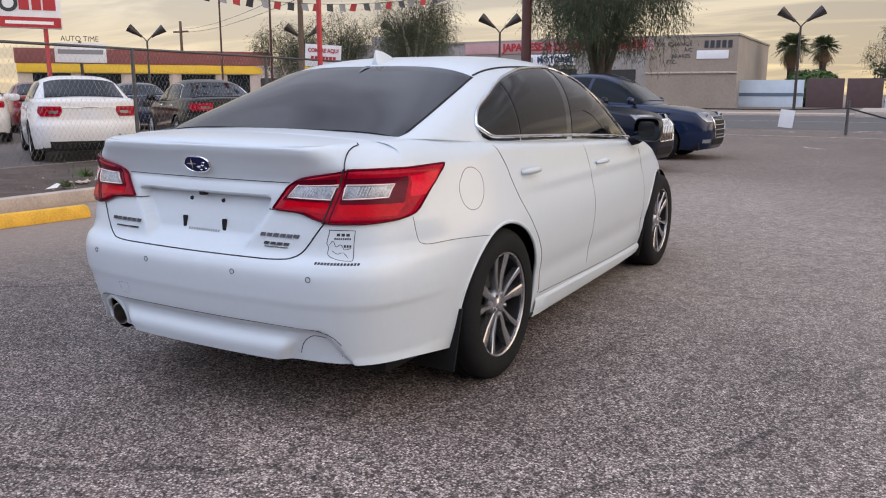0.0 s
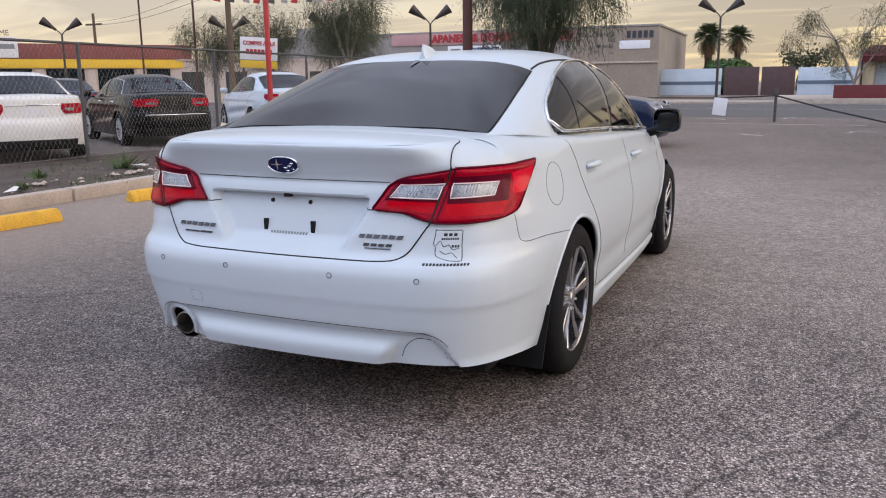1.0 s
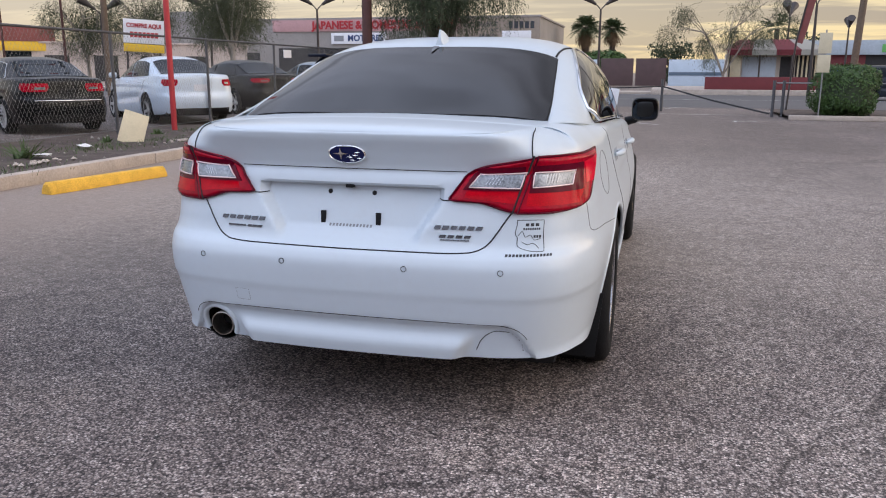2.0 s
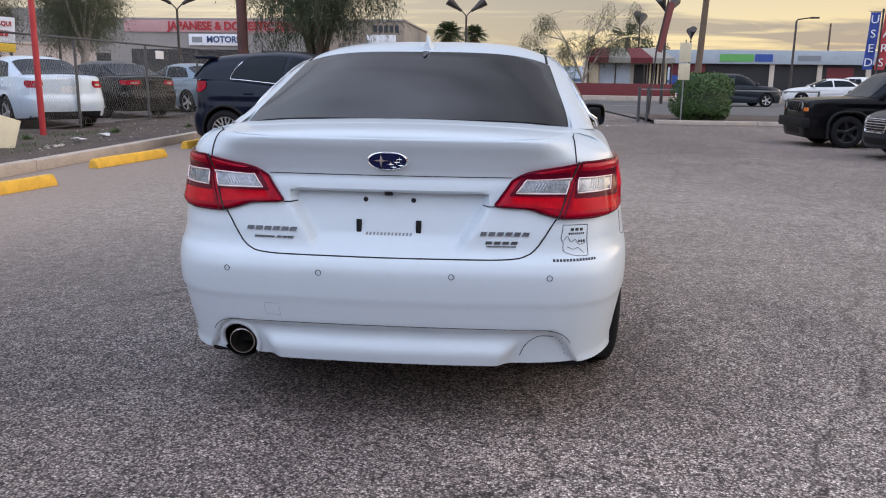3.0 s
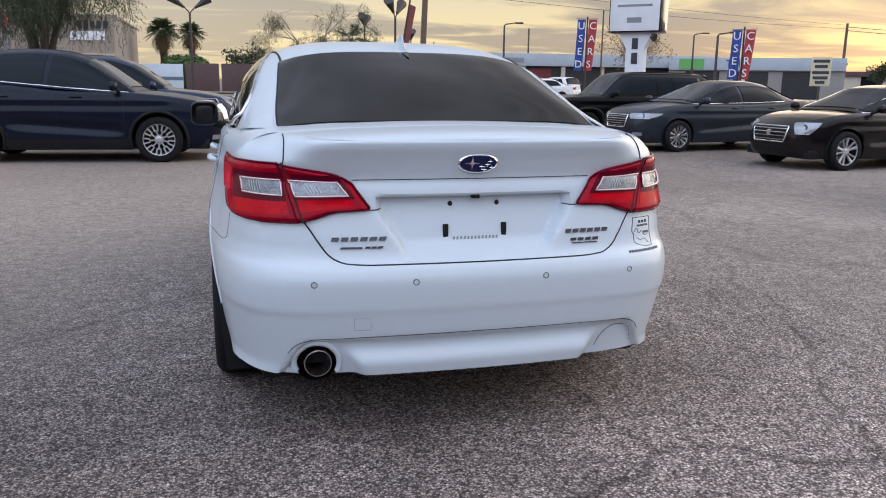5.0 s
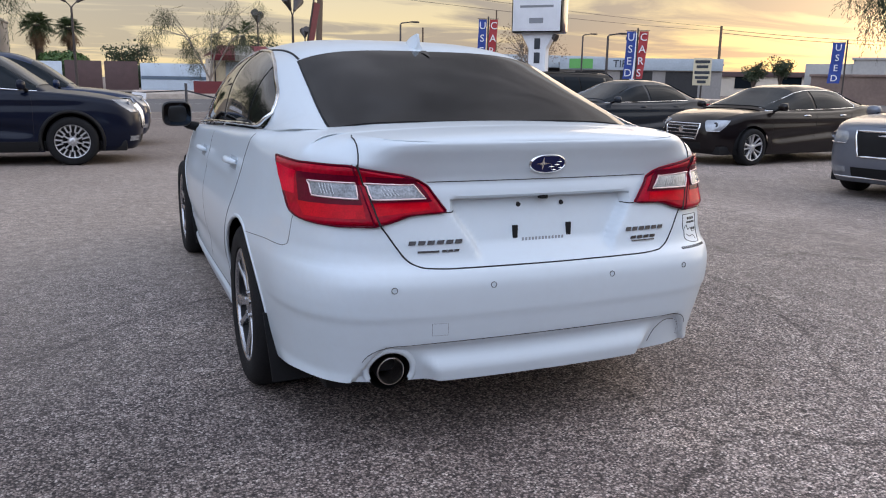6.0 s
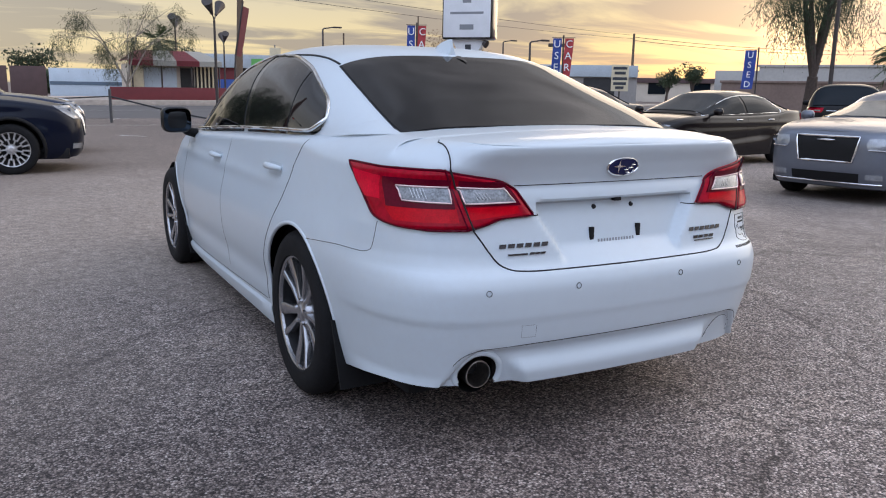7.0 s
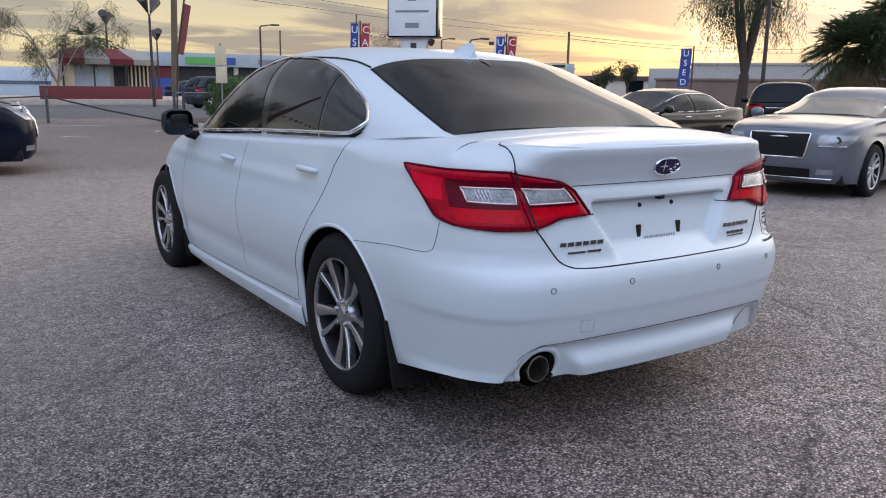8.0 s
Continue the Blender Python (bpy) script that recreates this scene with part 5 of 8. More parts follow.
    mesh_ob("exhaust_pipe", *lathe_data([(0.040, -0.66), (0.042, -0.76), (0.0465, -0.83), (0.048, -0.872), (0.0475, -0.879), (0.0445, -0.880), (0.043, -0.872), (0.041, -0.80), (0.039, -0.68), (0.0, -0.68)], 36, "y", (-0.553, 0, 0.306)), M_EXHAUST, car, "polished round exhaust tip with sooty bore")
    # blank cover on the other side
    seam(sh, [(0.492, 0.300), (0.503, 0.335), (0.527, 0.365), (0.56, 0.38), (0.598, 0.377), (0.632, 0.36), (0.655, 0.33), (0.664, 0.30)], car, 0.0015)
    # valance crease, with the shade under it put in as a dark line
    for s in (1, -1):
        seam(sh, [(s * 0.676, 0.352), (s * 0.655, 0.376), (s * 0.615, 0.398), (s * 0.56, 0.407), (s * 0.3, 0.412), (0.0, 0.413)], car, 0.0014, -0.0003)
    for s in (1, -1):
        xa = np.concatenate([np.linspace(0.0, 0.56, 15), np.linspace(0.575, 0.688, 14)])
        za = 0.404 - 0.16 * np.clip((xa - 0.55) / 0.125, 0, 1) ** 2.2
        ug = np.linspace(-0.02, 0.85, 240)
        ua = [float(np.interp(x, sh.at(ug, np.full(240, z))[:, 0], ug)) for x, z in zip(xa, za)]
        keep = [(s * u, z) for u, z in zip(ua, za) if z > 0.285]
        seam(sh, keep, car, 0.0042, -0.0025, "valance_lip", M_WHITE, 2)
    seam(sh, [(-0.44, 0.483), (-0.386, 0.481), (-0.386, 0.438), (-0.44, 0.440), (-0.44, 0.483)], car, 0.0004, n=4)
    # fuel flap
    uc, zc = 1.375, 0.878
    flap = [(uc + 0.098 * math.cos(a), zc + 0.086 * math.sin(a)) for a in np.linspace(0, 2 * math.pi, 33)]
    seam(sh, flap, car, 0.0012, n=2, name="fuel_flap_gap")
    # rear window, windshield
    xe = pchip([(-0.47, 0.632), (-0.42, 0.636), (0.0, 0.606), (0.29, 0.58)])
    ys = np.linspace(-0.462, 0.285, 26)
    G, Nn = cross_pane(sh, ys, lambda y: float(xe(y)) + 0.007, 41)
    Nn = Nn * np.sign(Nn[..., 2:3].mean())
    skin("rear_window_seal", G, Nn, 0.001, M_GAP, car, "black window seal")
    ys = np.linspace(-0.456, 0.278, 26)
    G, Nn = cross_pane(sh, ys, xe, 41)
    Nn = Nn * np.sign(Nn[..., 2:3].mean())
    skin("rear_window", G, Nn, 0.004, M_TINT_REAR, car, "dark tinted rear window")
    ys = np.linspace(1.52, 2.34, 20)
    G, Nn = cross_pane(sh, ys, pchip([(1.5, 0.56), (2.36, 0.68)]), 31)
    skin("windshield", G, Nn * np.sign(Nn[..., 2:3].mean()), 0.004, M_TINT, car, "windshield glass")
    # roof ditch lines
    for s in (1, -1):
        P = []
        for y in np.linspace(0.30, 1.5, 24):
            ph = float(sh.ph_x(y, 0.575))
            P.append(sh.cab(y, ph if s > 0 else 2 - ph))
        tube("roof_moulding", np.array(P), 0.006, M_GAP, car, sides=5)
    # fin aerial and a dark tab on the glass below it
    n = 20
    V, F = [], []
    for k in range(n):
        t = k / (n - 1)
        y = 0.325 + 0.17 * t
        hgt = 0.078 * (1 - t) ** 0.75 * min(1, 0.75 + t * 6)
        w = 0.03 * (1 - abs(2 * t - 0.75) ** 2.2 * 0.6)
        zc_ = float(sh.h(y)) - 0.004
        V += [(-w, y, zc_), (-w * 0.42, y, zc_ + hgt * 0.45), (-0.004, y + 0.004, zc_ + hgt), (0.004, y + 0.004, zc_ + hgt), (w * 0.42, y, zc_ + hgt * 0.45), (w, y, zc_)]
    for k in range(n - 1):
        for j in range(5):
            F.append((k * 6 + j, k * 6 + j + 1, (k + 1) * 6 + j + 1, (k + 1) * 6 + j))
    F.append((0, 1, 2, 3, 4, 5)[::-1])
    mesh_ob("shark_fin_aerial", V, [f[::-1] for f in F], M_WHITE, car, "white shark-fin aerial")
    tab = [sh.cab(y, float(sh.ph_x(y, w)) if sd > 0 else 2 - float(sh.ph_x(y, w))) + np.array([0, -0.004, 0.008]) for y, w, sd in ((0.275, 0.016, 1), (0.275, 0.016, -1), (0.195, 0.004, -1), (0.195, 0.004, 1))]
    mesh_ob("dark_tab", tab, [(0, 1, 2, 3)], M_BLACK_GLOSS, car)
    # splash guards
    for s in (1, -1):
        for y0, zt_, x in ((-0.345, 0.36, 0.865), (2.41, 0.33, 0.86)):
            bm = bmesh.new()
            P = [(s * (x - 0.2), y0 - 0.055, 0.135), (s * (x - 0.005), y0 - 0.06, 0.135), (s * (x + 0.018), y0 - 0.03, zt_ + 0.04), (s * (x - 0.2), y0 - 0.03, zt_ + 0.04)]
            vs = [bm.verts.new((px, py, pz)) for px, py, pz in P]
            f = bm.faces.new(vs)
            ex = bmesh.ops.extrude_face_region(bm, geom=[f])
            bmesh.ops.translate(bm, verts=[v for v in ex["geom"] if isinstance(v, bmesh.types.BMVert)], vec=(0, 0.012, 0))
            bmesh.ops.recalc_face_normals(bm, faces=bm.faces)
            part("mud_flap", bm, M_RUBBER, car, "black rubber mud flap")
    # dealer sticker on the bumper corner: outline, bars for its print
    out = [(0.613, 0.778), (0.71, 0.777), (0.708, 0.672), (0.682, 0.672), (0.612, 0.695), (0.617, 0.72), (0.606, 0.735), (0.613, 0.756), (0.613, 0.778)]
    seam(sh, out, car, 0.0013, 0.0005, "sticker_outline", M_INK, 3)
    seam(sh, [(0.618, 0.725), (0.632, 0.74), (0.645, 0.72), (0.662, 0.728), (0.676, 0.71), (0.7, 0.715)], car, 0.0011, 0.0005, "sticker_drawing", M_INK, 4)
    seam(sh, [(0.63, 0.705), (0.65, 0.695), (0.668, 0.70), (0.69, 0.682)], car, 0.0011, 0.0005, "sticker_drawing", M_INK, 4)
    for u0, u1, z, h, c in ((0.64, 0.694, 0.762, 0.010, 3), (0.634, 0.698, 0.748, 0.007, 8), (0.672, 0.702, 0.722, 0.009, 3), (0.572, 0.742, 0.662, 0.007, 14)):
        badge_bars(sh, u0, u1, z, h, c, M_INK, car, 0.3, 0.0, lift=0.0008)
    four_wheels(car, spec, 0.341, 0.236, 0.215, "twin", (M_ALLOY, M_RIM_DARK), 0.893)
    return car


build_hero()
# ---- other cars ----
def car_spec(kind, wb, ro, fo, hw, H, belt, hood, deck):
    """Proportions of a car: wheelbase, rear and front overhang, half width, height, belt, bonnet and deck heights."""
    f = wb + fo
    s = dict(wb=wb, nr=10.0 if kind == "boxy" else 7.0, nf={"sedan": 4.0, "suv": 5.0, "boxy": 9.0}[kind], bow=0.06, taper=0.02, crown=0.03, ra=0.03)
    s["W"] = [(0.15, hw - 0.06), (0.3, hw - 0.02), (0.55, hw), (0.75, hw - 0.01), (0.95, hw - 0.05), (1.15, hw - 0.08)]
    s["yr"] = [(0.15, -ro + 0.14), (0.3, -ro + 0.03), (0.5, -ro), (0.62, -ro + 0.01), (0.7, -ro + 0.05), (0.9, -ro + 0.06), (1.2, -ro + 0.08)]
    s["yf"] = [(0.15, f - 0.14), (0.3, f - 0.03), (0.5, f), (0.7, f - 0.02), (0.85, f - 0.08), (1.05, f - 0.2)]
    s["z0"] = [(-ro, 0.27), (-ro + 0.4, 0.22), (0.4, 0.19), (wb, 0.19), (f, 0.21)]
    s["rv"] = [(-ro, 0.05), (0.2, 0.05), (wb - 0.5, 0.05), (f, 0.09)]
    s["rh"] = [(-ro, 0.09), (0.2, 0.07), (wb - 0.5, 0.06), (f, 0.14)]
    s["cab_k"] = (0.68, 1.0)
    if kind == "sedan":
        s["ztop"] = [(-ro, deck - 0.03), (-ro + 0.25, deck), (-0.3, deck + 0.01), (0.2, belt + 0.02), (1.4, belt - 0.01), (wb - 0.6, hood + 0.03), (wb, hood), (f - 0.35, hood - 0.09), (f, hood - 0.22)]
        s["cab_y"] = (-0.5, wb - 0.3)
        s["roof"] = [(-0.5, deck), (-0.35, deck + 0.05), (0.1, H - 0.17), (0.4, H - 0.05), (0.8, H), (1.15, H), (1.5, H - 0.05), (1.8, H - 0.17), (wb - 0.3, hood + 0.06)]
        s["belt"] = [(-0.5, deck - 0.03), (0.2, belt + 0.01), (1.4, belt - 0.02), (wb - 0.3, hood)]
    else:
        up = 0.16 if kind == "boxy" else 0.34
        s["ztop"] = [(-ro, belt - 0.02), (0.2, belt + 0.01), (1.4, belt - 0.01), (wb - 0.6, hood + 0.03), (wb, hood), (f - 0.35, hood - 0.05), (f, hood - (0.09 if kind == "boxy" else 0.2))]
        s["cab_y"] = (-ro + 0.1, wb - 0.32)
        s["roof"] = [(-ro + 0.1, belt - 0.02), (-ro + 0.1 + up * 0.5, belt + (H - belt) * 0.55), (-ro + 0.1 + up, H - 0.07), (-ro + 0.6, H - 0.02), (0.8, H), (wb - 1.3, H - 0.015),
                     (wb - (0.85 if kind == "boxy" else 1.0), H - 0.12), (wb - 0.32, hood + 0.04)]
        s["belt"] = [(-ro + 0.1, belt), (0.2, belt + 0.02), (1.4, belt - 0.02), (wb - 0.32, hood)]
    y0, y1 = s["cab_y"]
    s["cab_w"] = [(y0, hw - 0.2), (y0 + 0.35, hw - 0.12), (0.8, hw - 0.09), (y1 - 0.5, hw - 0.09), (y1, hw - 0.16)]
    s["cab_top"] = [(y0, hw - 0.26), (0.3, hw - 0.24), (1.2, hw - 0.24), (y1, hw - 0.2)]
    return s


def sculpt(wb, hw, belt_z):
    """Hollowed lower doors, a shoulder line and a sill edge along the flanks."""
    def f(x, y, z):
        sg = np.sign(x) * smooth01(0.3, 0.5, np.abs(x))
        mid = smooth01(0.25, 0.75, y) * smooth01(wb - 0.25, wb - 0.75, y)
        low = 0.53 - 0.07 * (y - 0.5 * wb)
        x = x - sg * 0.048 * np.exp(-((z - low) / 0.075) ** 2) * mid
        line = belt_z - 0.15
        x = x + sg * (0.010 * np.exp(-((z - line) / 0.028) ** 2) - 0.010 * np.exp(-((z - line + 0.075) / 0.05) ** 2)) * smooth01(-0.5, 0.0, y) * smooth01(wb + 0.4, wb - 0.2, y)
        return x, y
    return f


def make_car(label, kind, paint_mat, m, dims, R=0.33, rim=0.225, style="five", rim_mats=None, tails=None, heads=None, grille=None, trim=None, details=(), windows=None, category="car", lower=None, over=None, win=None):
    s = car_spec(kind, *dims)
    s["extra"] = sculpt(dims[0], dims[3], belt_z=dims[5])
    s.update(over or {})
    wb, ro, fo, hw, H, belt, hood, deck = dims
    sh = Shell(s)
    car = thing("car", label, category, m)
    rar = R + 0.045
    arches = [(0.0, R, rar, 1), (0.0, R, rar, -1), (wb, R, rar, 1), (wb, R, rar, -1)]
    for cy, cz, r, sd in arches:
        wheelhouse(car, cy, cz, r + 0.004, sd, hw - 0.05, hw - 0.4)
    sh.body("body", paint_mat, car, "", nu=110, nv=26, arches=arches, cap_k=10)
    sh.cabin("roof", paint_mat, car, "", 44, 34)
    part("underbody", box(-hw + 0.16, hw - 0.16, -ro + 0.2, wb + fo - 0.2, 0.19, 0.34, 0.02), M_BLACK_PLASTIC, car)
    y0, y1 = s["cab_y"]
    glass = windows or M_GLASS
    sedan = kind == "sedan"
    ya, yb = (0.02, y1 - 0.12) if sedan else (y0 + (0.25 if kind == "boxy" else 0.42), y1 - 0.12)
    zb = lambda y: float(sh.zb(y)) + 0.04
    def zt(y):
        top = float(sh.cab(y, 0.46 if win else 0.40)[2]) - 0.01
        k = min(1.0, max(0.0, (y - ya) / 0.28)) ** 0.55 if kind != "boxy" else min(1.0, max(0.0, (y - ya) / 0.05))
        return zb(y) + max(0.004, (top - zb(y)) * k)
    if win:
        ya = win
    yb1 = (ya + yb) * 0.5 - (0.05 if sedan else 0.12)
    for right in (True, False):
        sd = 1 if right else -1
        cols = [("rear_side_window", ya, yb1 - 0.03, 0.0, 0.07), ("front_side_window", yb1 + 0.04, yb, 0.08, 0.0)]
        if not sedan and not win:
            cols = [("quarter_window", ya, 0.28, 0.0, 0.06)] + [("rear_side_window", 0.33, yb1 - 0.03 + 0.12, 0.06, 0.06), ("front_side_window", yb1 + 0.17, yb, 0.06, 0.0)]
        for nm, a, b, l0, l1 in cols:
            G, Nn = side_pane(sh, a, b, l0, l1, zb, zt, right, 12, 8)
            if not right:
                G, Nn = G[::-1], Nn[::-1]
            skin(nm, G, Nn * np.sign((Nn[..., 0:1] * sd).mean()), 0.011, glass, car)
        if trim:
            ys = np.linspace(ya - 0.01, yb + 0.02, 30)
            fix = lambda p: p if right else 2 - p
            bot = [sh.cab(y, fix(float(sh.ph_z(y, zb(y) - 0.014)))) for y in ys]
            path = bot
            closed = False
            if trim == "kick":
                path = [sh.cab(y, fix(float(sh.ph_z(y, zt(y) + 0.012)))) for y in np.linspace(ya + 0.17, ya - 0.01, 8)] + bot
            if trim == "full":
                path = bot + [sh.cab(y, fix(float(sh.ph_z(y, zt(y) + 0.015)))) for y in ys[::-1]]
                closed = True
            tube("window_trim", np.array(path) + np.array([sd * 0.004, 0, 0]), 0.009, M_CHROME, car, "chrome window trim", closed=closed)
        # door seams
        for y in (yb1 + 0.0 if sedan else yb1 + 0.12, y1 - 0.2):
            u = [float(sh.u_side(y + d, z)) * sd for d, z in ((0.02, belt - 0.05), (0.04, 0.6), (0.02, 0.3))]
            seam(sh, list(zip(u, (belt - 0.05, 0.6, 0.3))), car, 0.0025, n=4)
        u = [float(sh.u_side(y, z)) * sd for y, z in ((0.12, belt - 0.04), (0.3, 0.68), (0.46, 0.4), (0.46, 0.28))]
        seam(sh, list(zip(u, (belt - 0.04, 0.68, 0.4, 0.28))), car, 0.003, n=4)
        for hy in (0.42, 1.42):
            hz = belt - 0.1
            u = sd * float(sh.u_side(hy, hz))
            path = [sh.at(u + d, hz) + sh.normal(u + d, hz) * l for d, l in ((-0.09, 0.0), (-0.06, 0.024), (0.06, 0.024), (0.09, 0.0))]
            tube("door_handle", np.array(path), 0.012, M_CHROME if "chrome_handles" in details else paint_mat, car, sides=6)
        bm = bmesh.new()
        bmesh.ops.create_icosphere(bm, subdivisions=2, radius=1)
        for v in bm.verts:
            x, y, z = v.co
            v.co = (sd * (hw + 0.07) + math.copysign(abs(x) ** 0.65, x) * 0.1, y1 - 0.28 + math.copysign(abs(y) ** 0.8, y) * (0.08 if y > 0 else 0.03), belt + 0.06 + math.copysign(abs(z) ** 0.65, z) * 0.07)
        mir = part("wing_mirror", bm, M_BLACK_PLASTIC if "black_mirror" in details else paint_mat, car, "", 60)
        tube("mirror_stalk", [(sd * (hw - 0.1), y1 - 0.22, belt - 0.02), (sd * (hw + 0.03), y1 - 0.25, belt + 0.03)], 0.025, M_BLACK_PLASTIC, mir)
        if tails:
            u0, u1, z0, z1 = tails
            ua = pchip([(z0, u0 + 0.04), ((z0 + z1) / 2, u0), (z1, u0 + 0.02)])
            ub = pchip([(z0, u1 - 0.10), ((z0 + z1) / 2, u1), (z1, u1 - 0.02)])
            G, Nn = body_pane(sh, z0, z1, (lambda z: ua(z)) if right else (lambda z: -float(ub(z))), (lambda z: ub(z)) if right else (lambda z: -float(ua(z))), 7, 14)
            lamp = skin("tail_lamp", G, Nn, 0.012, M_RED_LENS, car, "red tail lamp")
            zc = z0 + (z1 - z0) * 0.42
            a, b = (u0 + 0.06, (u0 + u1) / 2 - 0.02)
            G, Nn = body_pane(sh, zc - (z1 - z0) * 0.14, zc + (z1 - z0) * 0.14, lambda z: a if right else -b, lambda z: b if right else -a, 3, 6)
            skin("reversing_lens", G, Nn, 0.016, M_CLEAR_LENS, lamp)
        if heads:
            y_in, z0, z1, ulen = heads
            T = sh.total
            u1 = T - y_in
            ua = pchip([(z0, u1 - ulen * 0.6), ((z0 + z1) / 2, u1 - ulen * 0.85), (z1, u1 - ulen)])
            ub = pchip([(z0, u1 - 0.03), ((z0 + z1) / 2, u1), (z1, u1 - 0.04)])
            G, Nn = body_pane(sh, z0, z1, (lambda z: ua(z)) if right else (lambda z: -float(ub(z))), (lambda z: ub(z)) if right else (lambda z: -float(ua(z))), 6, 12)
            if "round_lamps" in details:
                c = sh.at((T - 0.53) * sd, (z0 + z1) / 2) + np.array([0, 0.012, 0])
                lamp = mesh_ob("headlamp", *lathe_data([(0.0, 0.012), (0.05, 0.010), (0.082, 0.0), (0.088, -0.04)], 20, "y", c), M_HEADLAMP, car, "round clear headlamp")
                mesh_ob("headlamp_ring", *lathe_data([(0.084, 0.006), (0.095, 0.008), (0.10, -0.05)], 20, "y", c), M_BLACK_PLASTIC, lamp)
            else:
                lamp = skin("headlamp", G, Nn, 0.008, M_HEADLAMP, car, "clear headlamp")
                tube("lamp_strip", G[0] + Nn[0] * 0.012, 0.006, M_CHROME, lamp, sides=5)
                mesh_ob("lamp_bowl", *lathe_data([(0.0, -0.01), (0.03, 0.006), (0.042, 0.010), (0.045, -0.01)], 14, "y", G[3, 5] + Nn[3, 5] * 0.006), M_CHROME_DARK, lamp)
            if "orange_marker" in details:
                a = u1 - ulen - 0.12
                G, Nn = body_pane(sh, z0 - 0.02, z0 + 0.06, lambda z: a if right else -(a + 0.16), lambda z: (a + 0.16) if right else -a, 3, 4)
                skin("turn_lamp", G, Nn, 0.008, M_ORANGE, car, "orange turn lamp")
            if "fog" in details:
                uf = T - 0.62
                G, Nn = body_pane(sh, 0.33, 0.4, lambda z: (uf - 0.1) if right else -(uf + 0.1), lambda z: (uf + 0.1) if right else -(uf - 0.1), 3, 5)
                skin("fog_lamp", G, Nn, 0.006, M_HEADLAMP, car)
    T = sh.total
    if grille:
        half, z0, z1, bars, frame_mat = grille
        def front_pane(z0, z1, half, n, m, k=0.0):
            G = np.zeros((n, m, 3))
            Nn = np.zeros((n, m, 3))
            for j in range(n):
                z = z0 + (z1 - z0) * j / (n - 1)
                h = half * (1 - k * (1 - j / (n - 1)))
                for i in range(m):
                    w = h * (2 * i / (m - 1) - 1)
                    u = (T - abs(w)) * (1 if w <= 0 else -1)
                    p = sh.at(u, z)
                    G[j, i] = p
                    Nn[j, i] = (0.0, 0.97, 0.2)
            G[..., 0] = np.sign(np.linspace(1, -1, m))[None, :] * np.abs(G[..., 0])
            return G, Nn
        G, Nn = front_pane(z0, z1, half, 6, 15, 0.18)
        gr = skin("grille", G, Nn, 0.006, M_BLACK_PLASTIC, car, "dark front grille")
        ring = np.concatenate([G[0], G[1:, -1], G[-1][::-1][1:], G[1:-1, 0][::-1]]) + np.array([0, 0.01, 0])
        tube("grille_frame", ring, 0.014, frame_mat, gr, closed=True)
        bd = []
        if bars > 0:
            for k in range(bars):
                j = (k + 0.7) / (bars + 0.4)
                z = z0 + (z1 - z0) * j
                G2, _ = front_pane(z, z + 0.001, half * 0.95 * (1 - 0.18 * (1 - j)), 2, 9)
                bd.append(tube_data(G2[0] + np.array([0, 0.014, 0]), 0.009, 5))
        elif bars < 0:
            for k in range(-bars):
                x = half * (2 * (k + 0.5) / (-bars) - 1)
                P = [sh.at(T - abs(x), z) * np.array([0, 1, 1]) + np.array([x, 0.014, 0]) for z in np.linspace(z0, z1, 4)]
                bd.append(tube_data(P, 0.016, 5))
        if bd:
            mesh_ob("grille_bars", *merge(*bd), frame_mat, gr)
        G, Nn = front_pane(0.28, 0.40, min(half + 0.02, hw * 0.7), 4, 13)
        skin("lower_intake", G, Nn, 0.004, M_BLACK_PLASTIC, car)
        if "bar_badge" in details:
            P = sh.at(T, z1 - 0.05)
            mesh_ob("badge", *lathe_data([(0.0, -0.13), (0.012, -0.06), (0.016, 0.0), (0.012, 0.06), (0.0, 0.13)], 10, "x", (0, P[1] + 0.022, P[2])), M_CHROME, gr, "flat winged chrome badge")
            G2, _ = front_pane(0.27, 0.271, min(half + 0.3, hw * 0.8), 2, 13)
            tube("bumper_strip", G2[0] + np.array([0, 0.01, 0]), 0.012, M_CHROME, gr)
        if "flares" in details:
            for cy, cz, r, sd in arches:
                a = np.linspace(-0.25, math.pi + 0.25, 18)
                tube("wheel_flare", [(sd * (hw - 0.005), cy + (r + 0.03) * math.copysign(abs(math.cos(t)) ** 0.7, math.cos(t)), cz + (r + 0.03) * math.copysign(abs(math.sin(t)) ** 0.7, math.sin(t))) for t in a], 0.038, M_BLACK_PLASTIC, car)
            part("front_bumper", box(-hw + 0.05, hw - 0.05, wb + fo - 0.12, wb + fo + 0.05, 0.42, 0.64, 0.04), M_BLACK_PLASTIC, car, "black bumper")
            tube("hood_step", [(-hw + 0.2, wb + fo - 0.12, hood - 0.055), (hw - 0.2, wb + fo - 0.12, hood - 0.055)], 0.012, paint_mat, car)
        if "badge" in details:
            P = sh.at(T, (z0 + z1) / 2 + 0.02)
            mesh_ob("badge", *lathe_data([(0.0, 0.03), (0.05, 0.028), (0.055, 0.0)], 16, "y", (0, P[1], P[2])), M_CHROME, gr)
    # rear: window, plate, lower panel, lettering strip
    if sedan:
        ys = np.linspace(-0.42, 0.27, 12)
        xe = pchip([(-0.45, hw - 0.27), (0.3, hw - 0.33)])
    else:
        up = 0.16 if kind == "boxy" else 0.34
        ys = np.linspace(y0 + 0.03, y0 + up - 0.02, 10)
        xe = pchip([(y0, hw - 0.24), (y0 + up, hw - 0.30)])
    G, Nn = cross_pane(sh, ys, xe, 17)
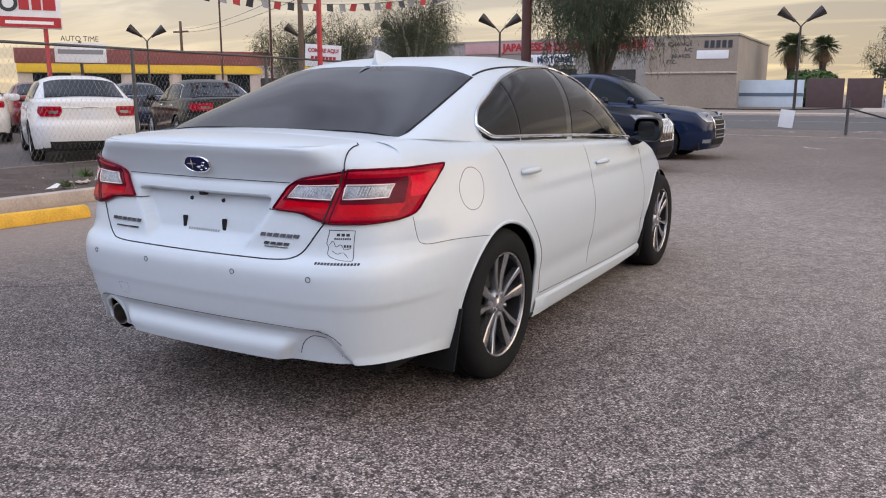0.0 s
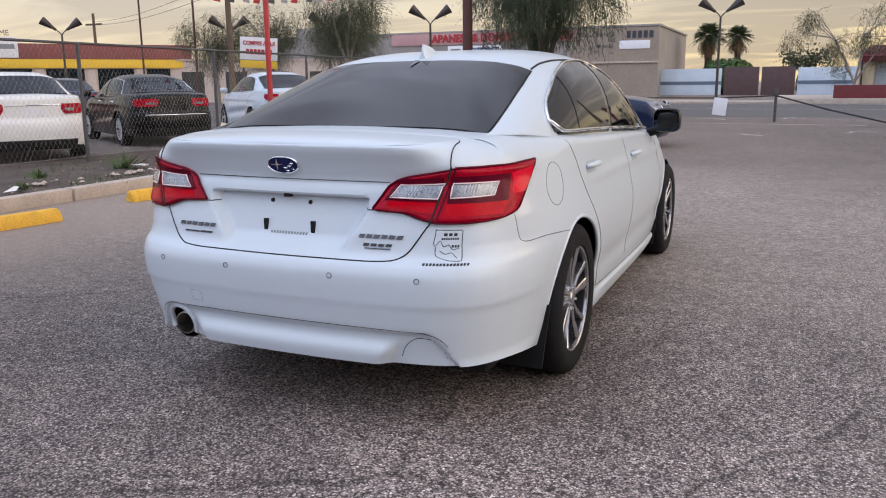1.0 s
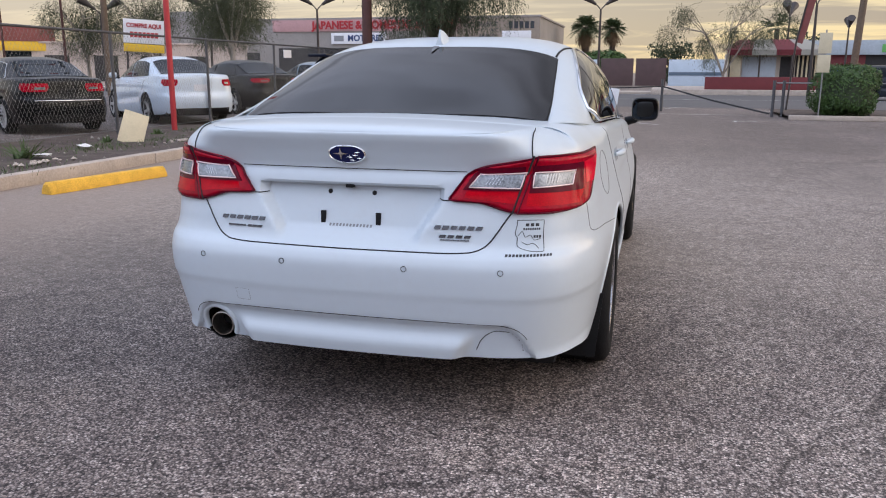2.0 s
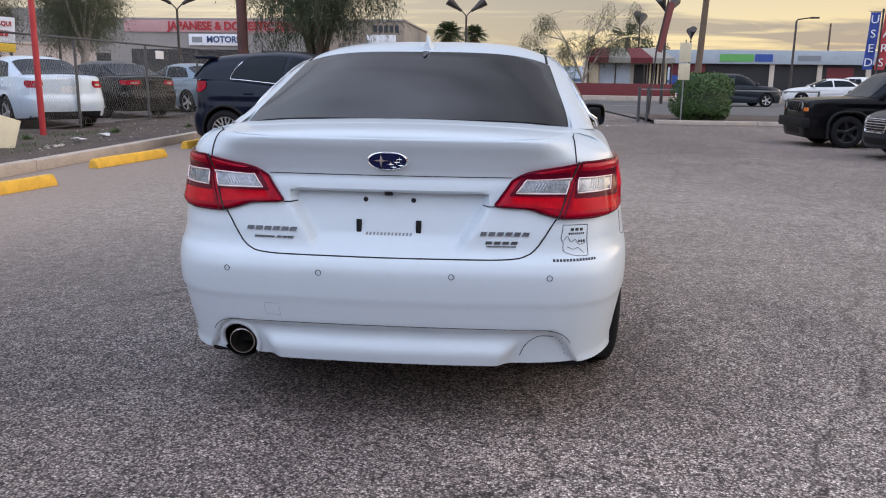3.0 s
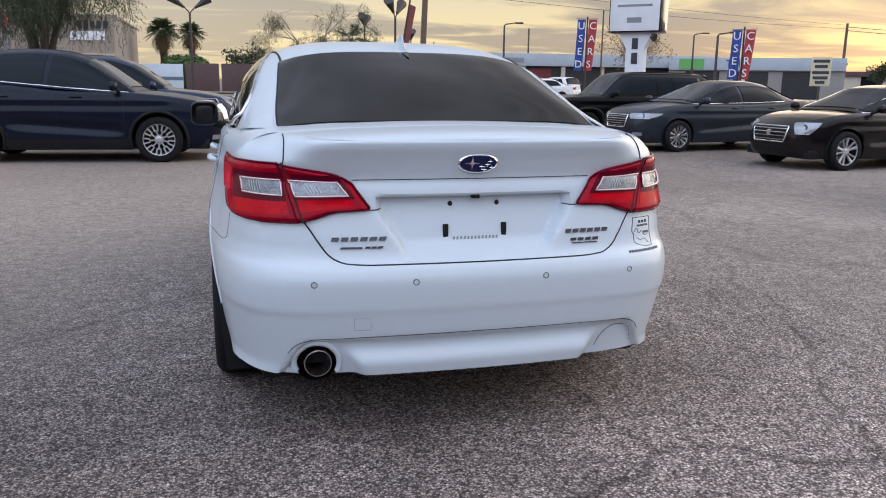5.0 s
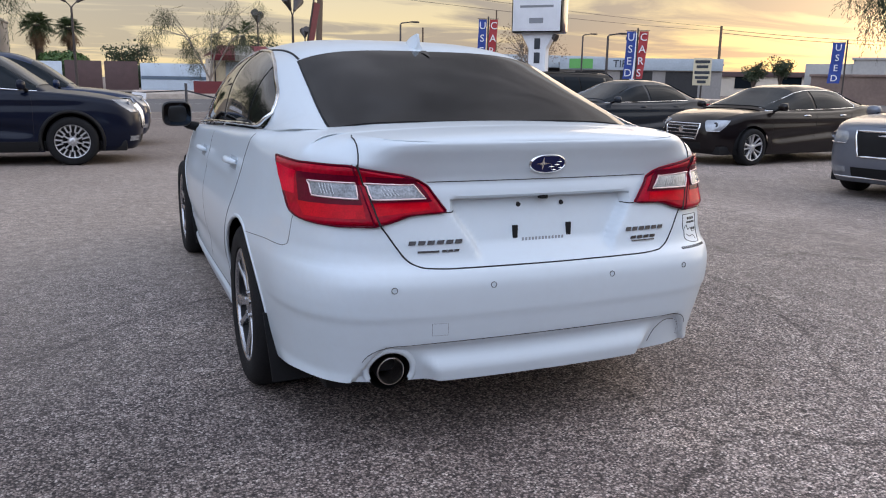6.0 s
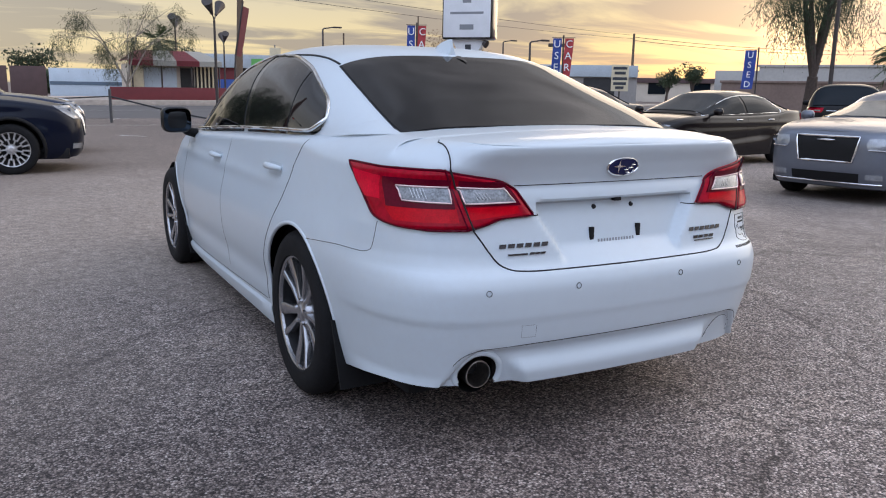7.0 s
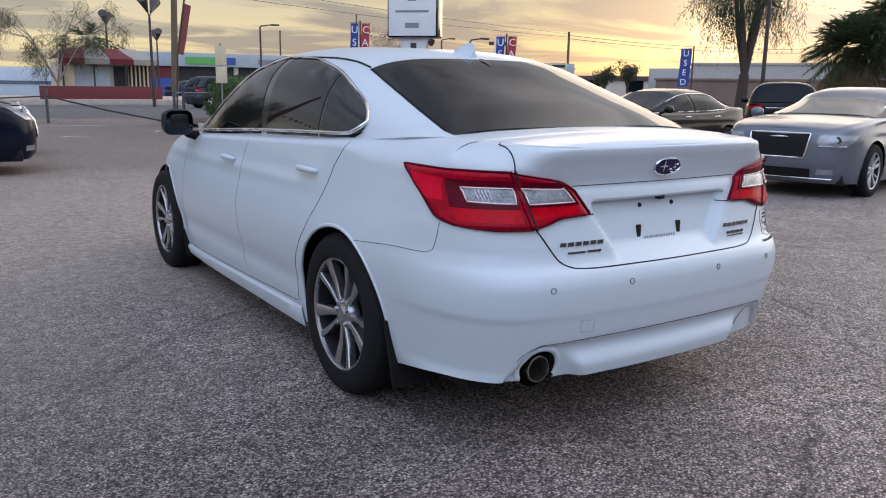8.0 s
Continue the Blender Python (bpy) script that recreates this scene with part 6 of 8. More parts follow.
    skin("rear_window", G, Nn * np.sign((Nn * np.array([0, -1, 1.0])).sum(-1).mean()), 0.024, glass, car)
    ys = np.linspace(wb - (1.22 if sedan else 0.98), wb - 0.42, 10)
    G, Nn = cross_pane(sh, ys, pchip([(wb - 1.25, hw - 0.33), (wb - 0.4, hw - 0.2)]), 17)
    skin("windshield", G, Nn * np.sign((Nn * np.array([0, 1, 1.0])).sum(-1).mean()), 0.011, M_WINDSHIELD, car)
    G, Nn = body_pane(sh, 0.25, 0.36, lambda z: -hw * 0.72, lambda z: hw * 0.72, 4, 15)
    skin("rear_lower_panel", G, Nn, 0.004, M_BLACK_PLASTIC if "dark_valance" in details else paint_mat, car)
    G, Nn = body_pane(sh, belt - 0.27, belt - 0.13, lambda z: -0.16, lambda z: 0.16, 3, 5)
    skin("plate", G, Nn, 0.006, M_WHITE_SIGN if "white_plate" in details else M_BLACK_PLASTIC, car, "plain plate")
    if "chrome_strip" in details:
        P = sh.at(np.linspace(-0.42, 0.42, 13), np.full(13, belt - 0.09)) + sh.normal(np.linspace(-0.42, 0.42, 13), np.full(13, belt - 0.09)) * 0.006
        tube("boot_strip", P, 0.01, M_CHROME, car)
    if "low_chrome" in details:
        P = sh.at(np.linspace(-0.6, 0.6, 13), np.full(13, 0.62)) + sh.normal(np.linspace(-0.6, 0.6, 13), np.full(13, 0.62)) * 0.006
        tube("bumper_strip", P, 0.009, M_CHROME, car)
    if "cladding" in details:
        for cy, cz, r, sd in arches:
            a = np.linspace(-0.32, math.pi + 0.32, 26)
            yy, zz = cy + (r + 0.022) * np.cos(a), cz + (r + 0.022) * np.sin(a)
            u = np.array([float(sh.u_side(y, z)) for y, z in zip(yy, zz)])
            tube("arch_cladding", sh.at(u * sd, zz), 0.026, M_BLACK_PLASTIC, car, "black plastic arch cladding", sides=7)
    if "spoiler" in details:
        bm = bmesh.new()
        ys_ = y0 + 0.30
        zr = float(sh.h(ys_))
        w_ = hw - 0.26
        add_box(bm, -w_, w_, ys_ - 0.26, ys_ + 0.1, zr - 0.035, zr + 0.018, 0.014)
        part("roof_spoiler", bm, paint_mat, car, "roof spoiler over the rear window")
    if "roof_rails" in details:
        for sd in (1, -1):
            P = []
            for y in np.linspace(-0.3, wb - 1.2, 14):
                ph = float(sh.ph_x(y, hw - 0.32))
                P.append(sh.cab(y, ph if sd > 0 else 2 - ph) + np.array([0, 0, 0.03]))
            tube("roof_rail", np.array(P), 0.014, M_BLACK_PLASTIC, car)
    if lower:
        for sd in (1, -1):
            ua_, ub_ = float(sh.u_side(R + 0.08, 0.3)), float(sh.u_side(wb - R - 0.08, 0.3))
            G, Nn = body_pane(sh, 0.2, 0.34, lambda z: ua_ if sd > 0 else -ub_, lambda z: ub_ if sd > 0 else -ua_, 4, 16)
            skin("sill_cladding", G, Nn, 0.012, lower, car)
    four_wheels(car, s, R, rim, 0.2, style, rim_mats or (M_ALLOY_DULL, M_RIM_DARK), hw - 0.02)
    return car


def park(x, y, heading, z=0.0):
    return pose(x, y, z, 0, 0, heading)


P_BLACK = paint("black_car_paint", (0.003, 0.003, 0.004), 0.0, 0.3, 0.3)
P_BLUEBLACK = paint("blue_black_paint", (0.0022, 0.005, 0.016), 0.0, 0.3, 0.3)
P_DKBLUE = paint("dark_blue_paint", (0.006, 0.016, 0.05), 0.1, 0.3)
P_GREY = paint("dark_grey_paint", (0.022, 0.028, 0.038), 0.3, 0.35, 0.5)
P_WINE = paint("black_cherry_paint", (0.005, 0.0028, 0.0035), 0.0, 0.3, 0.6)
P_SILVER = paint("silver_paint", (0.16, 0.175, 0.21), 0.5, 0.32, 0.5)
P_CARWHITE = paint("white_car_paint", (0.74, 0.73, 0.72), 0.0, 0.35)
P_ICE = paint("pale_blue_white_paint", (0.58, 0.66, 0.74), 0.1, 0.35)
P_LTBLUE = paint("grey_blue_paint", (0.20, 0.27, 0.33), 0.4, 0.3)
P_RED = paint("dark_red_paint", (0.16, 0.012, 0.015), 0.2, 0.3)

# behind the wire fence
LOT = 0.11
make_car("white compact sedan with chrome boot strip behind the fence", "sedan", P_CARWHITE, park(-10.0, 6.04, 59.5, LOT), (2.76, 0.98, 0.84, 0.885, 1.44, 0.99, 0.95, 1.04),
         tails=(0.42, 0.86, 0.76, 0.92), heads=(0.4, 0.6, 0.75, 0.35), grille=(0.35, 0.45, 0.7, 3, M_CHROME), details=("chrome_strip", "white_plate", "dark_valance"), trim="line")
make_car("glossy black sedan with red tail lamps behind the fence", "sedan", P_BLACK, park(-10.44, 9.66, 60, LOT), (2.65, 1.03, 0.91, 0.885, 1.43, 0.97, 0.93, 1.02),
         tails=(0.34, 0.88, 0.78, 0.93), heads=(0.4, 0.6, 0.75, 0.35), details=("low_chrome", "dark_valance", "chrome_handles"), trim="full", style="mesh")
make_car("pale blue-white sedan behind the wire fence", "sedan", P_ICE, park(-9.6, 13.0, 52, LOT), (2.765, 1.12, 0.96, 0.91, 1.5, 1.0, 0.97, 1.08),
         tails=(0.52, 0.92, 0.84, 0.98), heads=(0.4, 0.6, 0.75, 0.35), details=("dark_valance", "white_plate"))
make_car("black sedan with wide red tail lamps behind the fence", "sedan", P_BLACK, park(-9.84, 17.25, 58, LOT), (2.85, 1.06, 0.96, 0.92, 1.47, 1.0, 0.95, 1.06),
         tails=(0.36, 0.92, 0.86, 0.97), heads=(0.4, 0.6, 0.75, 0.35), details=("dark_valance",))
make_car("grey-blue sedan with red tail lamps behind the fence", "sedan", P_LTBLUE, park(-8.9, 20.6, 56, LOT), (2.8, 1.08, 0.95, 0.92, 1.47, 1.0, 0.95, 1.06),
         tails=(0.45, 0.92, 0.82, 0.96), heads=(0.4, 0.6, 0.75, 0.35))
make_car("dark blue sedan in the second row behind the fence", "sedan", P_DKBLUE, park(-18.5, 14.5, 60, LOT), (2.7, 1.0, 0.9, 0.89, 1.45, 0.98, 0.94, 1.04),
         tails=(0.45, 0.88, 0.8, 0.94), heads=(0.4, 0.6, 0.75, 0.35))
make_car("dark red sedan in the second row behind the fence", "sedan", P_RED, park(-19.3, 11.6, 60, LOT), (2.7, 1.0, 0.9, 0.89, 1.45, 0.98, 0.94, 1.04),
         tails=(0.45, 0.88, 0.8, 0.94), heads=(0.4, 0.6, 0.75, 0.35))
make_car("white sedan in the second row behind the fence", "sedan", P_CARWHITE, park(-16.2, 7.6, 60, LOT), (2.7, 1.0, 0.9, 0.89, 1.45, 0.98, 0.94, 1.04),
         tails=(0.45, 0.88, 0.8, 0.94), heads=(0.4, 0.6, 0.75, 0.35))
# nosed out from the kerb
CROSS = dict(
    cab_y=(-0.64, 2.235), W=[(0.15, 0.83), (0.3, 0.87), (0.55, 0.89), (0.75, 0.885), (0.95, 0.86), (1.2, 0.80)],
    belt=[(-0.64, 1.19), (0.1, 1.165), (0.9, 1.10), (1.5, 1.05), (2.235, 1.0)],
    ztop=[(-0.72, 1.17), (-0.3, 1.2), (0.2, 1.17), (0.7, 1.12), (1.2, 1.06), (1.95, 1.04), (2.555, 1.0), (3.1, 0.92), (3.465, 0.8)],
    roof=[(-0.64, 1.20), (-0.52, 1.36), (-0.40, 1.52), (-0.30, 1.565), (0.3, 1.63), (0.8, 1.66), (1.15, 1.64), (1.5, 1.54), (2.235, 1.04)],
    cab_k=(0.8, 1.0), cab_c=0.84)
make_car("blue-black compact crossover with mesh alloy wheels on asphalt", "suv", P_BLUEBLACK, park(-4.31, 10.26, -94.5), (2.555, 0.72, 0.91, 0.89, 1.66, 1.06, 1.02, 1.0), R=0.345, rim=0.235,
         style="mesh", tails=(0.56, 0.98, 0.98, 1.15), heads=(0.36, 0.74, 0.92, 0.5), grille=(0.36, 0.5, 0.84, -9, M_CHROME), details=("fog", "cladding", "spoiler"), trim="kick", lower=M_BLACK_PLASTIC, over=CROSS, win=0.1, rim_mats=(M_ALLOY_DULL, M_BLACK_RIM))
make_car("dark blue compact crossover parked beside the other crossover", "suv", P_DKBLUE, park(-4.05, 13.3, -93), (2.555, 0.72, 0.91, 0.89, 1.65, 1.05, 1.0, 1.0), R=0.34, rim=0.23, over=CROSS, win=0.1,
         tails=(0.62, 0.98, 0.86, 1.04), heads=(0.36, 0.72, 0.9, 0.45), grille=(0.42, 0.42, 0.82, 4, M_CHROME), details=("fog",))
# facing row, where the ground lies a little lower
LOW = -0.14
BOXY = dict(
    W=[(0.15, 0.80), (0.3, 0.85), (0.55, 0.87), (0.95, 0.86), (1.15, 0.83)],
    yf=[(0.15, 3.45), (0.3, 3.5), (0.5, 3.53), (0.85, 3.52), (1.05, 3.49)],
    rh=[(-0.86, 0.05), (3.545, 0.05)], rv=[(-0.86, 0.04), (3.545, 0.05)],
    ztop=[(-0.86, 1.08), (0.2, 1.1), (1.4, 1.09), (2.1, 1.08), (2.6, 1.07), (3.3, 1.03), (3.545, 0.99)],
    cab_y=(-0.8, 2.2), cab_k=(0.9, 1.0), cab_c=0.93, nf=12.0,
    roof=[(-0.8, 1.1), (-0.77, 1.3), (-0.73, 1.6), (-0.6, 1.65), (0.8, 1.675), (1.45, 1.66), (1.62, 1.62), (2.2, 1.1)],
    belt=[(-0.8, 1.09), (0.2, 1.10), (1.4, 1.09), (2.2, 1.07)],
    cab_w=[(-0.8, 0.76), (0.4, 0.80), (1.6, 0.80), (2.2, 0.76)], cab_top=[(-0.8, 0.68), (0.4, 0.71), (1.6, 0.71), (2.2, 0.7)])
make_car("black boxy off-road suv with round headlamps on asphalt", "boxy", P_BLACK, park(10.3, 15.4, 90, LOW), (2.635, 0.86, 0.91, 0.875, 1.66, 1.1, 1.06, 1.0), R=0.355, rim=0.23, style="five",
         rim_mats=(M_BLACK_RIM, M_BLACK_RIM), tails=(0.62, 0.85, 0.8, 1.1), heads=(0.5, 0.80, 0.98, 0.16), grille=(0.38, 0.76, 0.98, -7, M_CHROME_DARK), details=("orange_marker", "roof_rails", "black_mirror", "round_lamps", "flares"), lower=M_BLACK_PLASTIC, category="suv", over=BOXY)
make_car("dark grey sedan with chrome grille and plastic wheel covers", "sedan", P_GREY, park(10.95, 12.55, 97, LOW), (2.85, 1.06, 0.96, 0.92, 1.48, 1.0, 0.96, 1.06), style="cover", rim_mats=(M_ALLOY, M_BLACK_RIM),
         tails=(0.45, 1.05, 0.82, 0.96), heads=(0.42, 0.68, 0.79, 0.72), grille=(0.38, 0.50, 0.75, 5, M_CHROME), details=("fog",), trim="line")
make_car("black cherry luxury sedan with bright window trim on asphalt", "sedan", P_WINE, park(11.85, 8.75, 95, LOW), (2.775, 1.0, 0.87, 0.90, 1.42, 0.97, 0.93, 1.04), R=0.33, rim=0.23, style="twin",
         tails=(0.62, 0.86, 0.7, 0.98), heads=(0.5, 0.60, 0.79, 0.42), grille=(0.42, 0.46, 0.72, 4, M_CHROME), details=("badge", "chrome_handles"), trim="full")
SALOON = dict(
    nf=6.0, ztop=[(-1.05, 1.03), (-0.8, 1.06), (-0.3, 1.07), (0.2, 1.04), (1.4, 1.01), (2.45, 1.05), (3.05, 1.03), (3.6, 0.98), (3.99, 0.90)],
    yf=[(0.15, 3.84), (0.3, 3.95), (0.5, 3.99), (0.75, 3.985), (0.88, 3.95), (1.05, 3.85)], rv=[(-1.05, 0.05), (2.5, 0.05), (3.99, 0.07)], rh=[(-1.05, 0.09), (2.5, 0.06), (3.99, 0.10)])
make_car("silver full-size sedan with black grille and long headlamps", "sedan", P_SILVER, park(11.36, 4.42, 101, LOW), (3.05, 1.05, 0.94, 0.95, 1.48, 1.02, 0.99, 1.06), R=0.36, rim=0.25, style="twin",
         tails=(0.62, 0.86, 0.7, 0.98), heads=(0.50, 0.70, 0.845, 0.62), grille=(0.42, 0.54, 0.86, 0, M_CHROME), details=("fog", "bar_badge", "chrome_handles"), trim="full", over=SALOON)
make_car("black suv with roof rails parked behind the sedans", "suv", P_BLACK, park(16.3, 9.6, -56, LOW), (2.8, 0.9, 0.9, 0.95, 1.64, 1.08, 1.04, 1.0), R=0.36, rim=0.24,
         tails=(0.5, 0.98, 0.95, 1.06), heads=(0.36, 0.72, 0.9, 0.45), details=("roof_rails", "chrome_strip"), category="suv")
# ---- the setting: ground, kerbs, fences ----
def sheet(name, x0, x1, y0, y1, z, mat_, label, nx=2, ny=2, wob=0.0):
    xs, ys = np.linspace(x0, x1, nx), np.linspace(y0, y1, ny)
    V = [(x, y, z + (wob * noise.noise((x * 0.9, y * 0.9, 3.1)) + wob * 0.5 * noise.noise((x * 3.1, y * 3.1, 7.7)) if wob else 0.0)) for y in ys for x in xs]
    F = [(j * nx + i, j * nx + i + 1, (j + 1) * nx + i + 1, (j + 1) * nx + i) for j in range(ny - 1) for i in range(nx - 1)]
    return tagged(mesh_ob(name, V, F, mat_), label, name, kind="structure")


# the lot falls away a little towards the facing row
gx = [-700, -9, 0, 3.0] + [3.0 + 0.45 * k for k in range(1, 11)] + [8.2, 40, 44, 700]
gy = [-500, -60, -8, 0, 8, 17.6] + [17.6 + 0.25 * k for k in range(1, 9)] + [19.8, 60, 900]
drop = lambda x, y: LOW * float(smooth01(3.0, 7.5, x) * smooth01(44, 40, x) * smooth01(19.6, 17.6, y) * smooth01(-60, -8, y))
V = [(x, y, drop(x, y)) for y in gy for x in gx]
nx = len(gx)
F = [(j * nx + i, j * nx + i + 1, (j + 1) * nx + i + 1, (j + 1) * nx + i) for j in range(len(gy) - 1) for i in range(nx - 1)]
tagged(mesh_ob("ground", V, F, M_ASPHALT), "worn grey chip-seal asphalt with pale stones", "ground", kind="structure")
sheet("lot_ground", -70, -9.1, -40, 30, 0.105, M_ASPHALT_LOT, "brownish asphalt of the fenced car lot")
sheet("dirt_strip", -9.3, -5.93, -30, 30, 0.11, M_DIRT, "bare dirt strip with litter along the fence", 34, 400, 0.05)
sheet("road", -400, 400, 27.5, 46, 0.006, M_ROAD, "dark asphalt road beyond the lot")
for x0, x1, y0, y1, z in ((-400, 400, 46.2, 49, 0.13),):
    tagged(part("pavement", box(x0, x1, y0, y1, 0.0, z, 0.02), M_CONCRETE, None), "pale concrete pavement across the road", "pavement", kind="structure")
kerb = thing("kerb", "pale concrete kerb edging the dirt strip", "kerb", kind="structure")
random.seed(5)
k_me = None
for i in range(12):
    y0 = -9.0 + 3.05 * i
    if k_me is None:
        ob = part("kerb_stone", box(-5.96, -5.78, 0.0, 3.03, -0.02, 0.145, 0.018), M_CONCRETE, kerb)
        k_me = ob.data
    else:
        ob = new("kerb_stone", k_me)
        ob.parent = kerb
    ob.location = (random.uniform(-0.01, 0.01), y0, random.uniform(-0.006, 0.006))
isl = thing("kerb", "pale concrete kerb round the planting island", "kerb", kind="structure")
for x0, x1 in ((4.5, 7.4), (7.42, 10.4), (10.42, 13.5), (13.52, 16.6)):
    part("kerb_stone", box(x0, x1, 20.2, 20.36, 0, 0.13, 0.02), M_CONCRETE, isl)
sheet("island_dirt", 4.5, 40, 20.36, 25.0, 0.1, M_DIRT, "dry dirt island with sparse grass", 60, 10, 0.04)
# an unseen wall added behind the camera to darken reflections and low light
tagged(part("unseen_wall", box(-60, 60, -20.3, -20, 0, 6.0, 0.03), M_BROWN_WALL, None), "unseen brown wall added to darken reflections", "wall", kind="structure")
# painted line and patches
for x0, y0, x1, y1, w in ((-9.0, 23.2, 3.6, 22.3, 0.1), (-20, 44.5, 30, 44.5, 0.12), (-60, 36.5, 60, 36.5, 0.12)):
    d = Vector((x1 - x0, y1 - y0, 0)).normalized()
    nrm = Vector((-d.y, d.x, 0)) * w / 2
    a, b = Vector((x0, y0, 0.0115)), Vector((x1, y1, 0.0115))
    tagged(mesh_ob("painted_line", [a - nrm, b - nrm, b + nrm, a + nrm], [(0, 1, 2, 3)], M_LINE), "worn white painted line on the asphalt", "road marking", kind="structure")

# pale sealed cracks wandering over the tarmac by the entrance
rs_ = np.random.default_rng(17)
for x, y, a, L in ((-1.5, 25.6, 0.1, 2.2), (1.2, 26.3, 0.5, 1.6), (4.6, 25.2, -0.2, 1.8), (-4.5, 24.6, 0.3, 2.0), (8.5, 26.0, 0.1, 2.0), (-7.5, 26.2, -0.4, 1.4), (2.9, 18.7, 0.9, 1.1), (0.5, 17.6, -0.6, 0.9)):
    P = [np.array([x, y, 0.0])]
    for k in range(9):
        a += rs_.normal(0, 0.55)
        P.append(P[-1] + np.array([math.cos(a), math.sin(a), 0]) * L / 9)
    V, F = [], []
    for k, p in enumerate(P):
        d = P[min(k + 1, 9)] - P[max(k - 1, 0)]
        nn = np.array([-d[1], d[0], 0]) / (np.linalg.norm(d) + 1e-9) * rs_.uniform(0.025, 0.06)
        V += [p - nn + (0, 0, 0.012), p + nn + (0, 0, 0.012)]
    F = [(2 * k, 2 * k + 2, 2 * k + 3, 2 * k + 1) for k in range(9)]
    tagged(mesh_ob("sealed_crack", V, F, M_LINE), "pale sealed crack wandering over the asphalt", "road marking", kind="structure")


def wheel_stop(y, x=-5.0, L=1.7, rz=-6):
    prof = [(-0.085, 0.0), (0.085, 0.0), (0.08, 0.05), (0.045, 0.118), (0.03, 0.125), (-0.03, 0.125), (-0.045, 0.118), (-0.08, 0.05)]
    bm = bmesh.new()
    rings = []
    for yy, s in ((-L / 2, 0.8), (-L / 2 + 0.03, 1.0), (L / 2 - 0.03, 1.0), (L / 2, 0.8)):
        rings.append([bm.verts.new((px * s, yy, pz * (s if s < 1 else 1))) for px, pz in prof])
    for a, b in zip(rings[:-1], rings[1:]):
        for k in range(8):
            bm.faces.new((a[k], a[(k + 1) % 8], b[(k + 1) % 8], b[k]))
    bm.faces.new(rings[0][::-1])
    bm.faces.new(rings[-1])
    bmesh.ops.recalc_face_normals(bm, faces=bm.faces)
    return tagged(part("wheel_stop", bm, M_YELLOW, None, angle=30), "worn yellow concrete wheel stop on asphalt", "wheel stop", "wheel stops along the kerb")


ws = wheel_stop(0)
ws.matrix_world = pose(-4.93, 1.3, 0.002, 0, 0, -7)
for x, y, r in ((-4.98, 4.2, -9), (-5.12, 7.5, -8), (-5.15, 10.55, -6), (-4.9, -1.8, -5)):
    copy_thing(ws, pose(x, y, 0.002, 0, 0, r))

# wire fence
FX, FH = -8.6, 1.95
fence = thing("chain_link_fence", "galvanised chain-link fence along the dirt strip", "fence")
for y in np.arange(-9.3, 24.5, 3.2):
    tube("fence_post", [(FX, y + 2.5, 0.05), (FX, y + 2.5, FH)], 0.03, M_GALV_DARK, fence, sides=8)
tube("top_rail", [(FX, -6.8, FH - 0.02), (FX, 5, FH), (FX, 24.9, FH - 0.02)], 0.022, M_GALV_DARK, fence, sides=7)
tube("bottom_wire", [(FX, -6.8, 0.2), (FX, 24.9, 0.2)], 0.004, M_GALV, fence, sides=4)
W = []
pitch, hgt = 0.085, FH - 0.22
yy = -7.0
while yy < 25.0:
    for sgn in (1, -1):
        W.append(tube_data([(FX + 0.003 * sgn, yy, 0.18), (FX + 0.003 * sgn, yy + sgn * hgt * 0.62, 0.18 + hgt)], 0.0013, 3, cap=False))
    yy += pitch
mesh_ob("wire_mesh", *merge(*W), M_GALV, fence, "diamond wire mesh")["kind"] = "stuff"

# litter, stones and weeds on the dirt
rng = np.random.default_rng(4)
datas = []
for _ in range(420):
    x, y = rng.uniform(-8.5, -6.05), rng.uniform(-2, 24)
    r = rng.uniform(0.006, 0.022) * (1 if rng.random() < 0.9 else 1.8)
    v = np.array([(1, 0, 0), (-1, 0, 0), (0, 1, 0), (0, -1, 0), (0, 0, 1), (0, 0, -0.5)]) * r * rng.uniform(0.6, 1.3, (6, 3)) + (x, y, 0.125)
    datas.append((list(v), [(0, 2, 4), (2, 1, 4), (1, 3, 4), (3, 0, 4), (2, 0, 5), (1, 2, 5), (3, 1, 5), (0, 3, 5)]))
tagged(mesh_ob("stones", *merge(*datas), M_STONE, smooth=False), "scattered pale stones and gravel on dirt", "stones", kind="stuff")
for k in range(9):
    x, y = rng.uniform(-8.2, -6.2), rng.uniform(1, 17)
    n = 9
    P = [(x + rng.uniform(0.02, 0.13) * math.cos(a) * 1.6, y + rng.uniform(0.02, 0.13) * math.sin(a) * 1.6, 0.125 + rng.uniform(0.01, 0.06)) for a in np.linspace(0, 2 * math.pi, n + 1)[:-1]]
    tagged(mesh_ob("litter", P + [(x, y, 0.19)], [(i, (i + 1) % n, n) for i in range(n)], M_LITTER, smooth=False), "crumpled white litter on the dirt", "litter", "litter along the fence")
